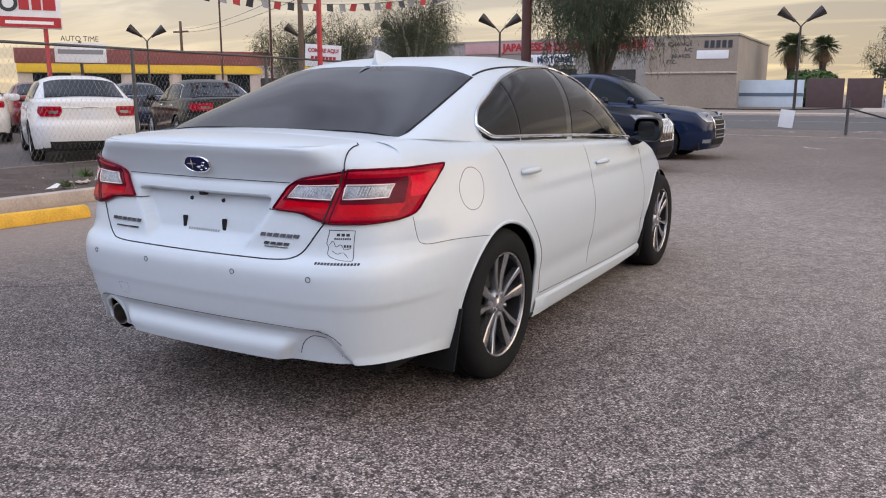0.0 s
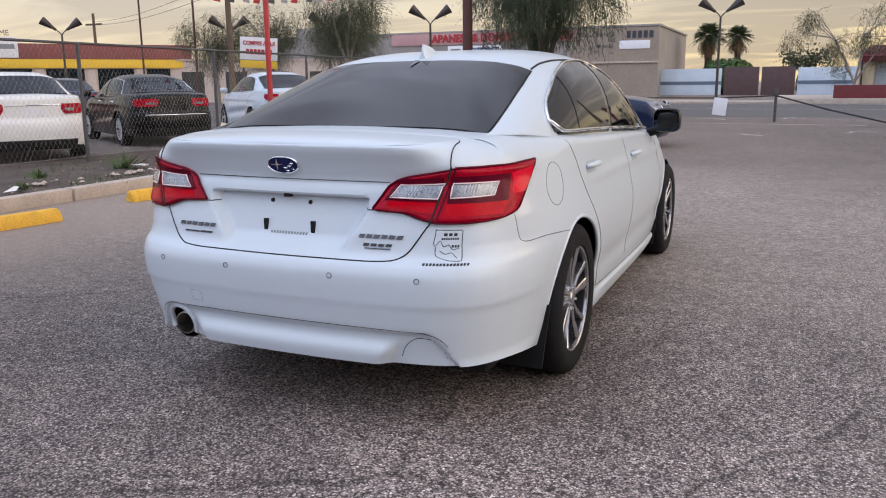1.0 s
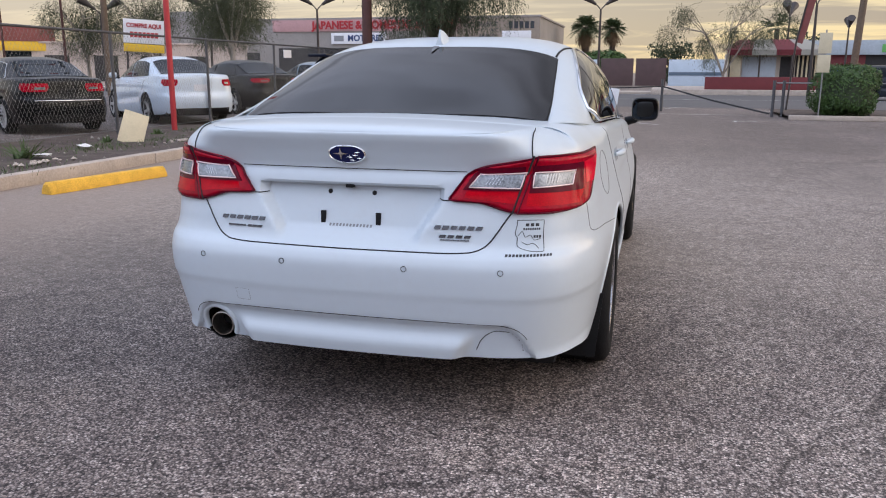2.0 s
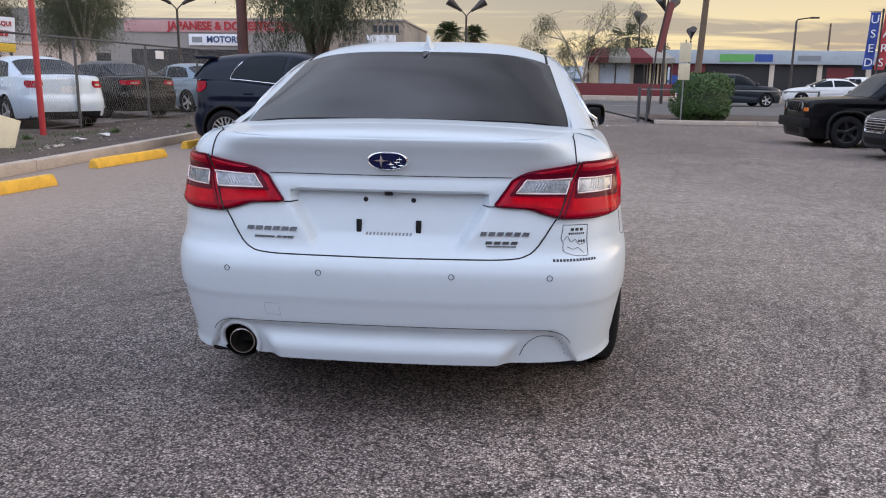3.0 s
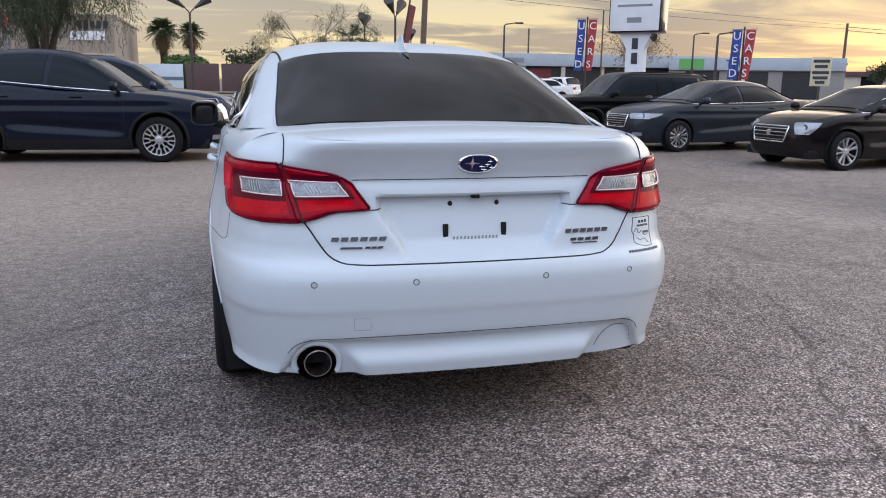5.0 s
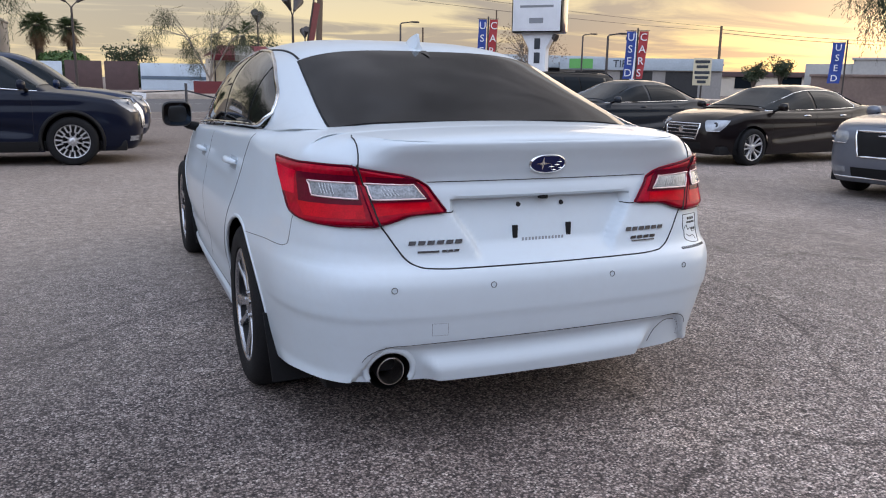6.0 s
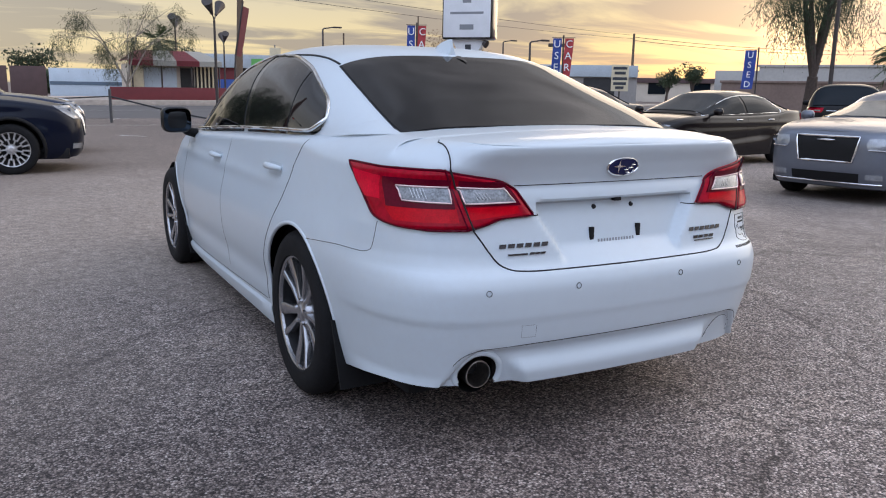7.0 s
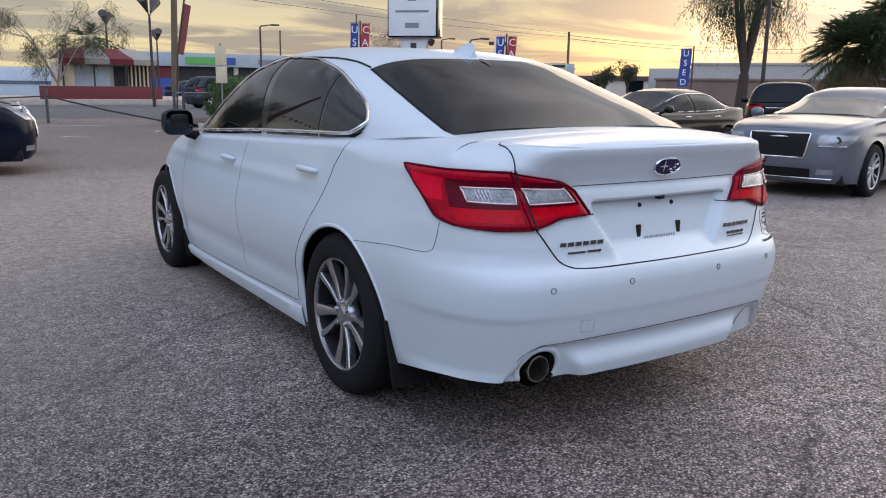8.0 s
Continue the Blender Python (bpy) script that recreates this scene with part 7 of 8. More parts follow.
for x, y, s in ((-7.1, 5.25, 1.5), (-7.3, 4.0, 0.7), (-7.9, 9.4, 0.6), (-7.4, 11.5, 0.6), (-6.5, 3.1, 0.5), (-8.1, 2.6, 0.7), (-7.7, 7.7, 0.6), (-6.7, 13.4, 0.5)):
    datas = []
    for _ in range(60):
        a, l, t = rng.uniform(0, 6.28), rng.uniform(0.08, 0.3) * s, rng.uniform(0.2, 1.2)
        d = np.array([math.cos(a) * math.sin(t), math.sin(a) * math.sin(t), math.cos(t)])
        b = np.array([x, y, 0.11]) + np.array([rng.normal(0, 0.04), rng.normal(0, 0.04), 0]) * s
        sd = np.cross(d, (0, 0, 1.0)) + 1e-3
        sd = sd / np.linalg.norm(sd) * 0.012
        datas.append(([b - sd, b + sd, b + d * l * 0.6 + sd * 0.8, b + d * l + np.array([0, 0, -0.02])], [(0, 1, 2, 3)]))
    tagged(mesh_ob("weed", *merge(*datas), M_WEED, smooth=False), "small green weed growing in the dirt", "weed", "weeds along the fence")
# heaps of broken pale rubble and torn sheeting
for x, y, r, n in ((-6.55, 4.8, 0.30, 24), (-6.75, 8.3, 0.22, 14), (-6.7, 3.4, 0.2, 10)):
    datas = []
    for _ in range(n):
        px, py, q = x + rng.normal(0, r * 0.3), y + rng.normal(0, r * 0.9), rng.uniform(0.02, 0.06)
        v = np.array([(1, 0, 0), (-1, 0, 0), (0, 1, 0), (0, -1, 0), (0, 0, 0.5), (0, 0, -0.4)]) * q * rng.uniform(0.5, 1.4, (6, 3)) + (px, py, 0.13)
        datas.append((list(v), [(0, 2, 4), (2, 1, 4), (1, 3, 4), (3, 0, 4), (2, 0, 5), (1, 2, 5), (3, 1, 5), (0, 3, 5)]))
    tagged(mesh_ob("rubble", *merge(*datas), M_CONCRETE, smooth=False), "heap of broken white rubble on the dirt", "rubble", kind="stuff")
# dry grass and weeds in patches
datas = []
for _ in range(1500):
    c = ((-7.3, 7.0), (-7.9, 5.2), (-7.2, 8.4), (-6.6, 4.0), (-7.8, 11.0))[rng.integers(0, 5)]
    b = np.array([c[0] + rng.normal(0, 0.35), c[1] + rng.normal(0, 0.6), 0.11])
    a, l = rng.uniform(0, 6.28), rng.uniform(0.03, 0.10)
    d = np.array([math.cos(a) * 0.5, math.sin(a) * 0.5, 0.8]) * l
    sd = np.array([-math.sin(a), math.cos(a), 0]) * 0.006
    datas.append(([b - sd, b + sd, b + d], [(0, 1, 2)]))
tagged(mesh_ob("grass", *merge(*datas), M_WEED, smooth=False), "thin green grass growing in patches on dirt", "grass", kind="stuff")
board = part("leaning_board", box(-0.2, 0.2, -0.012, 0.012, 0, 0.56, 0.004), M_BOARD, None)
board.matrix_world = pose(-7.3, 7.75, 0.1, -22, 20, 42)
tagged(board, "cream board propped at a slant on the dirt", "board")
part("sheet_sign", box(-0.22, 0.22, -0.01, 0.01, 0, 0.2, 0.002), M_WHITE_SIGN, None).matrix_world = pose(FX + 0.04, 16.3, 1.62, 0, 0, 90)
tagged(bpy.data.objects["sheet_sign"], "small white sign wired to the fence", "sign")


# ---- poles, lamps, signs ----
def pole(name, x, y, h, r0, r1, m_, label, cat, lean=(0, 0)):
    ob = tube(name, [(x, y, 0.0), (x + lean[0] * 0.5, y + lean[1] * 0.5, h * 0.5), (x + lean[0], y + lean[1], h)], [r0, (r0 + r1) / 2, r1], m_, None, sides=14)
    return tagged(ob, label, cat)


pole("sign_pole", -8.3, 10.55, 7.0, 0.055, 0.055, M_RED_POLE, "tall bright red steel pole at the fence", "pole")
pole("steel_pole", -7.45, 19.4, 9.0, 0.15, 0.14, M_BROWN_POLE, "thick rusty brown steel pole", "pole")
pole("utility_pole", -24.2, 29.5, 9.5, 0.16, 0.12, M_WOOD_POLE, "weathered grey utility pole", "utility pole")
pole("utility_pole", 13.1, 55.0, 12.5, 0.24, 0.19, M_WOOD_POLE, "weathered wooden utility pole across the road", "utility pole", (0.5, 0.0))
pole("utility_pole", 67.8, 75.2, 8.2, 0.2, 0.14, M_WOOD_POLE, "far wooden utility pole with cables", "utility pole")
pole("utility_pole", 27.1, 17.9, 9.0, 0.085, 0.07, M_LAMP_DARK, "dark wooden utility pole beside the tall tree", "utility pole")
pole("flag_pole", -40, 40, 11.0, 0.08, 0.05, M_BROWN_POLE, "thin tall brown pole", "pole")
pole("flag_pole", -34.5, 39.0, 9.5, 0.09, 0.06, M_BROWN_POLE, "thin tall brown pole", "pole")
pole("thin_pole", 31, 62, 7.4, 0.08, 0.06, M_WOOD_POLE, "thin wooden pole in the distance", "pole")
pole("thin_pole", 29.5, 76, 6.6, 0.1, 0.08, M_WOOD_POLE, "thin wooden pole in the distance", "pole")
up = pole("utility_pole", -72.7, 66.8, 9.5, 0.2, 0.15, M_WOOD_POLE, "far utility pole with cross-arm", "utility pole")
part("cross_arm", box(-73.9, -71.5, 66.7, 66.9, 8.2, 8.4, 0.02), M_WOOD_POLE, up)


def cone_lamp(x, y, h, rz, spread=0.62):
    ob = thing("street_lamp", "twin cone-shaded lamp on a thin dark pole", "street lamp", pose(x, y, 0, 0, 0, rz), "twin lamps along the road")
    tube("post", [(0, 0, 0), (0, 0, h - 0.75)], [0.09, 0.06], M_LAMP_DARK, ob, sides=10)
    for s in (1, -1):
        tube("arm", [(0, 0, h - 0.78), (s * 0.12, 0, h - 0.62), (s * 0.34, 0, h - 0.40)], 0.035, M_LAMP_DARK, ob, sides=7)
        a = np.array([s * 0.30, 0, h - 0.46])
        d = np.array([s * 0.72, 0, 0.52])
        d = d / np.linalg.norm(d)
        P = [a + d * k for k in (0.0, 0.10, 0.22, 0.62, 1.02, 1.04)]
        tube("shade", P, [0.07, 0.09, 0.10, 0.2, 0.29, 0.2], M_LAMP_DARK, ob, "dark tapered lamp shade", sides=12)
    return ob


for x, y, h, rz in ((-2.73, 47.1, 5.7, 12), (-18.5, 40.9, 5.5, 25), (-26.0, 41.7, 5.5, 30), (-32.1, 39.5, 5.35, 35), (-42.6, 35.7, 5.4, 45), (8.3, 41, 5.3, 60), (9.3, 57.3, 5.7, 70), (14.8, 66, 5.2, 85)):
    cone_lamp(x, y, h, rz)


def cobra(x, y, h, rz):
    ob = thing("street_lamp", "single-arm street lamp on a thin pole", "street lamp", pose(x, y, 0, 0, 0, rz))
    tube("post", [(0, 0, 0), (0, 0, h - 0.1), (0.1, 0, h), (0.9, 0, h + 0.12)], [0.1, 0.07, 0.05, 0.04], M_LAMP_DARK, ob, sides=8)
    part("lamp_head", box(0.85, 1.5, -0.12, 0.12, h + 0.06, h + 0.18, 0.04), M_LAMP_DARK, ob)


cobra(19.8, 55.8, 5.5, 0)
cobra(28.9, 41.5, 4.3, 0)
cobra(40.0, 62.0, 5.6, 0)


def text_part(body, size, m_, parent, name="lettering", extrude=0.01, align="CENTER", squeeze=1.0, bold=0.0):
    cu = bpy.data.curves.new(name, "FONT")
    cu.offset = bold
    cu.body, cu.size, cu.extrude, cu.align_x, cu.align_y, cu.resolution_u = body, size, extrude, align, "CENTER", 3
    tmp = bpy.data.objects.new("tmp", cu)
    me = bpy.data.meshes.new_from_object(tmp)
    bpy.data.objects.remove(tmp)
    bpy.data.curves.remove(cu)
    me.materials.clear()
    me.materials.append(m_)
    for v in me.vertices:
        v.co.x *= squeeze
    ob = new(name, me)
    ob.parent = parent
    return ob


def face_cam(x, y, z, rz=0.0):
    """A pose whose text plane stands upright and faces -y, turned by rz."""
    return pose(x, y, z, 90, 0, rz)


# tall dealer sign
sg = thing("pole_sign", "white boxed dealer sign on a white panelled pole", "sign", pose(13.35, 22.9, 0, 0, 0, -46))
part("cabinet", box(-0.95, 0.95, -0.42, 0.42, 2.98, 5.6, 0.1), M_BLACK_GLOSS, sg, "black rounded sign cabinet")
part("face", box(-0.88, 0.88, -0.445, -0.425, 3.05, 5.5, 0.008), M_WHITE_SIGN, sg, "white sign face")
bm = bmesh.new()
lo = [bm.verts.new((x, y, 0.05)) for x, y in ((-0.32, -0.2), (0.32, -0.2), (0.32, 0.2), (-0.32, 0.2))]
md = [bm.verts.new((x, y, 2.45)) for x, y in ((-0.32, -0.2), (0.32, -0.2), (0.32, 0.2), (-0.32, 0.2))]
hi = [bm.verts.new((x, y, 2.98)) for x, y in ((-0.62, -0.2), (0.62, -0.2), (0.62, 0.2), (-0.62, 0.2))]
for a, b in ((lo, md), (md, hi)):
    for k in range(4):
        bm.faces.new((a[k], a[(k + 1) % 4], b[(k + 1) % 4], b[k]))
part("post", bm, M_WHITE_SIGN, sg, "white pole panel widening to the top", 20)
part("print", box(-0.62, 0.62, -0.452, -0.446, 3.86, 3.94, 0.0), M_GREY_INK, sg)
part("print", box(-0.26, 0.26, -0.452, -0.446, 3.32, 3.5, 0.0), M_GREY_INK, sg)
part("print", box(-0.16, 0.16, -0.452, -0.446, 4.25, 4.7, 0.0), M_GREY_INK, sg)
for z in (2.62, 2.12):
    part("number_bar", box(-0.11, 0.11, -0.212, -0.204, z - 0.19, z + 0.19, 0.01), M_DARK_LETTER, sg)
tube("flood_lamp", [(0.62, -0.3, 2.86), (0.74, -0.34, 2.80)], [0.1, 0.14], M_LAMP_DARK, sg, sides=10)


def flag_pair(x, y, ztop, words, rz, h=1.6, w=0.5):
    ob = thing("feather_flags", "tall cloth sales flags on a thin pole", "flag", pose(x, y, 0, 0, 0, rz), "sales flags along the road")
    tube("post", [(0, 0, 0), (0, 0, ztop + 0.12)], 0.035, M_LAMP_DARK, ob, sides=8)
    for word, s, m_ in words:
        V, F = [], []
        n = 12
        for k in range(n + 1):
            z = ztop - h * k / n
            for j in range(5):
                xx = s * (0.07 + w * j / 4) + 0.06 * (k / n) * s * -0.6 - 0.12 * (k / n) ** 1.5
                yy = 0.03 * math.sin(k * 0.8 + j * 0.7)
                V.append((xx, yy, z))
        F = [(k * 5 + j, k * 5 + j + 1, (k + 1) * 5 + j + 1, (k + 1) * 5 + j) for k in range(n) for j in range(4)]
        fl = mesh_ob("flag", V, F, m_, ob, ("blue" if m_ is M_FLAG_BLUE else "red") + " cloth flag with white letters")
        tube("flag_rod", [(0, 0, ztop + 0.02), (s * (0.12 + w), 0, ztop + 0.03)], 0.012, M_LAMP_DARK, ob, sides=5)
        for i, ch in enumerate(word):
            for yo, rr in ((-0.05, 0),):
                t = text_part(ch, min(h / len(word) * 0.9, w * 1.25), M_WHITE_LETTER, fl)
                t.matrix_basis = face_cam(s * (0.07 + w / 2) - s * 0.01 * i - 0.12 * ((i + 0.5) / 4) ** 1.5, yo, ztop - h * (i + 0.52) / len(word))
    return ob


both = (("USED", -1, M_FLAG_BLUE), ("CARS", 1, M_FLAG_RED))
flag_pair(14.0, 28.5, 3.85, both, -20, 2.1, 0.34)
flag_pair(18.9, 24.6, 3.35, both, -34, 1.9, 0.36)
flag_pair(28.6, 22.8, 3.15, (("USED", -1, M_FLAG_BLUE),), -52, 1.75, 0.5)
rf = thing("feather_flag", "ragged red feather flag on a leaning pole", "flag", pose(4.95, 24.2, 0, 0, 0, -10))
tube("post", [(0, 0, 0), (0.12, 0, 2.2), (0.42, 0, 3.95)], 0.03, M_LAMP_DARK, rf)
mesh_ob("flag", [(0.13, 0, 2.2), (0.40, 0, 3.8), (0.62, 0.04, 3.72), (0.50, 0.05, 3.1), (0.41, 0.02, 2.6), (0.30, 0.0, 2.15)], [(0, 1, 2, 3, 4, 5)], M_MAROON, rf)
ns = thing("pole_notice", "two pale notices fixed on a thin square post", "sign", pose(5.25, 20.35, 0, 0, 0, -8))
tube("post", [(0, 0, 0), (0, 0, 2.4)], 0.02, M_GALV, ns, sides=6)
part("notice", box(-0.16, 0.16, -0.03, -0.015, 1.78, 2.32, 0.004), M_BOARD, ns)
part("notice", box(-0.16, 0.16, -0.03, -0.015, 1.28, 1.74, 0.004), M_BOARD, ns)
cs = thing("sign_board", "red and white hand-painted sign on posts", "sign", pose(-15.3, 19.5, -0.22, 0, 3, 38))
part("board", box(-0.62, 0.62, -0.03, 0.03, 2.35, 3.1, 0.01), M_WHITE_SIGN, cs)
part("lower_board", box(-0.62, 0.62, -0.03, 0.03, 2.08, 2.33, 0.01), M_YELLOW_WALL, cs)
t = text_part("COMPRE AQUI", 0.185, M_RED_LETTER, cs, bold=0.006, squeeze=0.86)
t.matrix_basis = face_cam(0, -0.036, 2.9)
for z, a, b in ((2.62, -0.42, 0.46),):
    for k in range(7):
        x = a + (b - a) * k / 7
        part("print", box(x, x + (b - a) / 9, -0.042, -0.032, z - 0.085, z + 0.085), M_RED_LETTER, cs)
for x in (-0.5, 0.5):
    tube("post", [(x, 0.04, 0), (x, 0.04, 3.1)], 0.04, M_LAMP_DARK, cs)
rs = thing("pole_sign", "red and white pole sign over the far lot", "sign", pose(-47.2, 30.3, 0, 0, 0, 57))
tube("post", [(0.9, 0, 0), (0.9, 0, 5.4)], 0.14, M_RED_POLE, rs)
part("cabinet", box(-1.9, 1.9, -0.2, 0.2, 5.3, 7.9, 0.05), M_WHITE_SIGN, rs)
part("lower_face", box(-1.85, 1.85, -0.23, -0.21, 5.35, 6.0), M_RED_LETTER, rs)
for x0, x1 in ((-0.55, 0.05), (0.2, 0.75), (0.85, 1.6)):
    part("emblem_shape", box(x0, x1, -0.23, -0.21, 6.45, 7.15), M_RED_LETTER, rs)
mesh_ob("emblem_shape", *lathe_data([(0.34, -0.235), (0.56, -0.235), (0.56, -0.20), (0.34, -0.20)], 24, "y", (-1.15, 0, 6.85), True), M_DARK_LETTER, rs)
part("print", box(-1.4, 1.4, -0.245, -0.232, 5.55, 5.75), M_WHITE_LETTER, rs)
at = thing("roof_sign", "white sign with dark lettering beside the shop", "sign", pose(-46, 33.0, 0, 0, 0, 54))
part("board", box(-1.6, 1.6, -0.1, 0.1, 3.2, 4.5, 0.02), M_WHITE_SIGN, at)
part("print", box(-1.4, 1.4, -0.12, -0.105, 3.75, 4.05), M_GREY_INK, at)
t = text_part("AUTO TIME", 0.5, M_DARK_LETTER, at, squeeze=0.9)
t.matrix_basis = face_cam(0, -0.05, 4.75)
tube("post", [(0, 0, 0), (0, 0, 4.6)], 0.1, M_LAMP_DARK, at)
sm = thing("notice_board", "small white hand-lettered sign board", "sign", pose(38, 43, 0, 0, 0, -40))
part("board", box(-0.62, 0.62, -0.05, 0.05, 1.2, 3.1, 0.02), M_BOARD, sm)
for z, w in ((2.85, 0.5), (2.5, 0.4), (2.1, 0.52), (1.75, 0.46), (1.45, 0.3)):
    part("print", box(-w, w, -0.07, -0.055, z - 0.1, z + 0.1), M_DARK_LETTER, sm)
tube("post", [(0, 0.06, 0), (0, 0.06, 2.0)], 0.06, M_LAMP_DARK, sm)
fd = thing("flood_light_post", "white post with two flood lamps", "flood light", pose(27, 36, 0, 0, 0, -30))
part("post", box(-0.15, 0.15, -0.1, 0.1, 0, 4.1, 0.02), M_WHITE_SIGN, fd)
for s in (1, -1):
    part("lamp_head", box(s * 0.2, s * 0.5, -0.1, 0.1, 3.7, 3.9, 0.03), M_LAMP_DARK, fd)


def cable(name, a, b, sag, r=0.012, label="thin black overhead cable", n=20):
    P = []
    for k in range(n + 1):
        t = k / n
        p = np.array(a) * (1 - t) + np.array(b) * t
        p[2] -= sag * 4 * t * (1 - t)
        P.append(p)
    return tagged(tube(name, P, r, M_CABLE, None, sides=4), label, "cable")


cable("overhead_cable", (67.8, 75.2, 8.0), (13.4, 55.0, 8.4), 0.25, 0.016)
cable("overhead_cable", (67.8, 75.2, 7.6), (13.4, 55.0, 7.6), 0.3, 0.016)
cable("overhead_cable", (67.8, 75.2, 7.8), (120, 70, 8.0), 0.8, 0.03)
cable("overhead_cable", (67.8, 75.2, 7.4), (120, 66, 7.4), 0.9, 0.03)
cable("overhead_cable", (-72.7, 66.8, 8.6), (-24.2, 29.5, 6.4), 0.5, 0.014)
cable("overhead_cable", (-24.2, 29.5, 6.6), (13.5, 55.0, 11.6), 0.9, 0.012)
cable("overhead_cable", (-24.2, 29.5, 6.1), (13.5, 55.0, 10.9), 0.9, 0.012)
cable("overhead_cable", (-72.7, 66.8, 8.3), (-24.2, 29.5, 5.9), 0.5, 0.014)
# string of pennants
A, B = np.array((-14.2, 7.2, 4.5)), np.array((-7.5, 19.3, 4.7))
ps = thing("pennant_string", "sagging string of red, white and dark pennants", "pennants")
P = []
for k in range(41):
    t = k / 40
    p = A * (1 - t) + B * t
    p[2] -= 1.15 * 4 * t * (1 - t)
    P.append(p)
tube("string", P, 0.006, M_CABLE, ps, sides=4)
for k in range(1, 40):
    p, d = P[k], P[k + 1] - P[k - 1]
    d = d / np.linalg.norm(d)
    w = 0.085
    tilt = 0.06 * math.sin(k * 2.3)
    mesh_ob("pennant", [p - d * w, p + d * w, p + d * w * 0.8 + np.array([tilt, 0.02, -0.19]), p - d * w * 0.9 + np.array([tilt, -0.02, -0.17])], [(0, 1, 2, 3)],
            (M_FLAG_RED, M_DARK_LETTER, M_GREY_INK)[k % 3], ps, smooth=False)
# cable gate across the entrance
cg = thing("cable_gate", "low cable gate with short steel posts across the entrance", "gate")
tube("cable", [(-9, 21.6, 0.85), (-4, 22.2, 0.8), (-0.4, 22.6, 0.78), (1.1, 24.3, 0.82)], 0.02, M_CABLE, cg, sides=6)
tube("drooping_cable", [(1.1, 24.3, 0.82), (2.6, 23.2, 0.42), (4.2, 21.95, 0.08)], 0.026, M_CABLE, cg, sides=6)
for x, y in ((4.25, 21.8), (4.5, 21.7), (1.1, 24.3)):
    tube("gate_post", [(x, y, 0), (x, y, 1.05)], 0.045, M_GALV_DARK, cg, sides=8)
tube("rail", [(4.3, 21.75, 0.98), (9.2, 20.75, 0.98)], 0.02, M_GALV, cg, sides=6)
for x in (6.7, 9.2):
    tube("gate_post", [(x, 21.7 - (x - 4.3) * 0.2, 0), (x, 21.7 - (x - 4.3) * 0.2, 1.0)], 0.035, M_GALV_DARK, cg, sides=8)
part("hanging_notice", box(-0.2, 0.2, -0.01, 0.01, -0.52, 0.0, 0.003), M_WHITE_SIGN, cg, "white paper notice hung on the cable").matrix_basis = pose(-0.4, 22.57, 0.78, 0, 6, 0)


# ---- buildings across the road ----
def building(name, label, m, w, d, h, wall, cat="building"):
    ob = thing(name, label, cat, m)
    part("wall", box(-w / 2, w / 2, 0, d, 0, h), wall, ob)
    part("parapet", box(-w / 2 - 0.12, w / 2 + 0.12, -0.12, d + 0.12, h, h + 0.18, 0.03), wall, ob)
    return ob


# engine shop
eb = building("engine_shop", "long tan and grey stucco engine shop", pose(-29.5, 68, 0), 40, 18, 5.95, M_GREY_WALL)
part("sign_band", box(-5.5, 13.0, -0.12, -0.03, 4.9, 5.95, 0.02), M_PINK_SIGN, eb, "faded pink sign band")
t = text_part("JAPANESE & DOMESTIC ENGINES", 1.0, M_RED_LETTER, eb, "sign_lettering", 0.03, bold=0.03)
bb = max(v.co.x for v in t.data.vertices) - min(v.co.x for v in t.data.vertices)
for v in t.data.vertices:
    v.co.x *= 13.9 / bb
t.matrix_basis = face_cam(5.5, -0.17, 5.42)
part("right_wall", box(12.4, 20.05, -0.06, 0.0, 0, 5.9), M_TAN_WALL, eb, "tan stucco wall")
sb = part("small_sign", box(0.5, 5.9, -0.2, -0.04, 3.75, 4.75, 0.03), M_WHITE_SIGN, eb, "white sign with blue letters")
t = text_part("MOTORES", 0.76, M_BLUE_LETTER, eb, bold=0.025)
t.matrix_basis = face_cam(3.9, -0.22, 4.25)
part("emblem_shape", box(0.8, 1.75, -0.215, -0.205, 4.0, 4.5, 0.0), M_GREY_INK, eb)
for x0, x1, z1 in ((-18, -13, 3.2), (-11, -7, 3.0), (-5, 6.0, 3.4), (7.2, 11.5, 3.3)):
    part("doorway", box(x0, x1, -0.04, 0.3, 0.05, z1), M_DARK_WALL, eb, "dark panel for the shade in an open doorway")
for body, x, z, s in (("OIL CHANGE", 14.8, 5.35, 0.5), ("A/C", 16.0, 4.85, 0.45), ("BRAKES", 15.4, 4.35, 0.45), ("ETC.", 14.6, 3.85, 0.45)):
    t = text_part(body, s, M_DARK_LETTER, eb)
    t.matrix_basis = face_cam(x, -0.08, z)
for k in range(5):
    part("number_bar", box(17.3 + 0.48 * k, 17.63 + 0.48 * k, -0.1, -0.07, 5.0, 5.6), M_DARK_LETTER, eb)
part("small_panel", box(16.7, 19.3, -0.12, -0.065, 4.1, 4.8, 0.01), M_WHITE_SIGN, eb)
part("ledge", box(12.4, 20.1, -0.2, -0.06, 2.9, 3.05, 0.02), M_CONCRETE, eb)
part("roof_box", box(-18, -13, 2, 6, 6.1, 7.1, 0.05), M_GREY_WALL, eb)

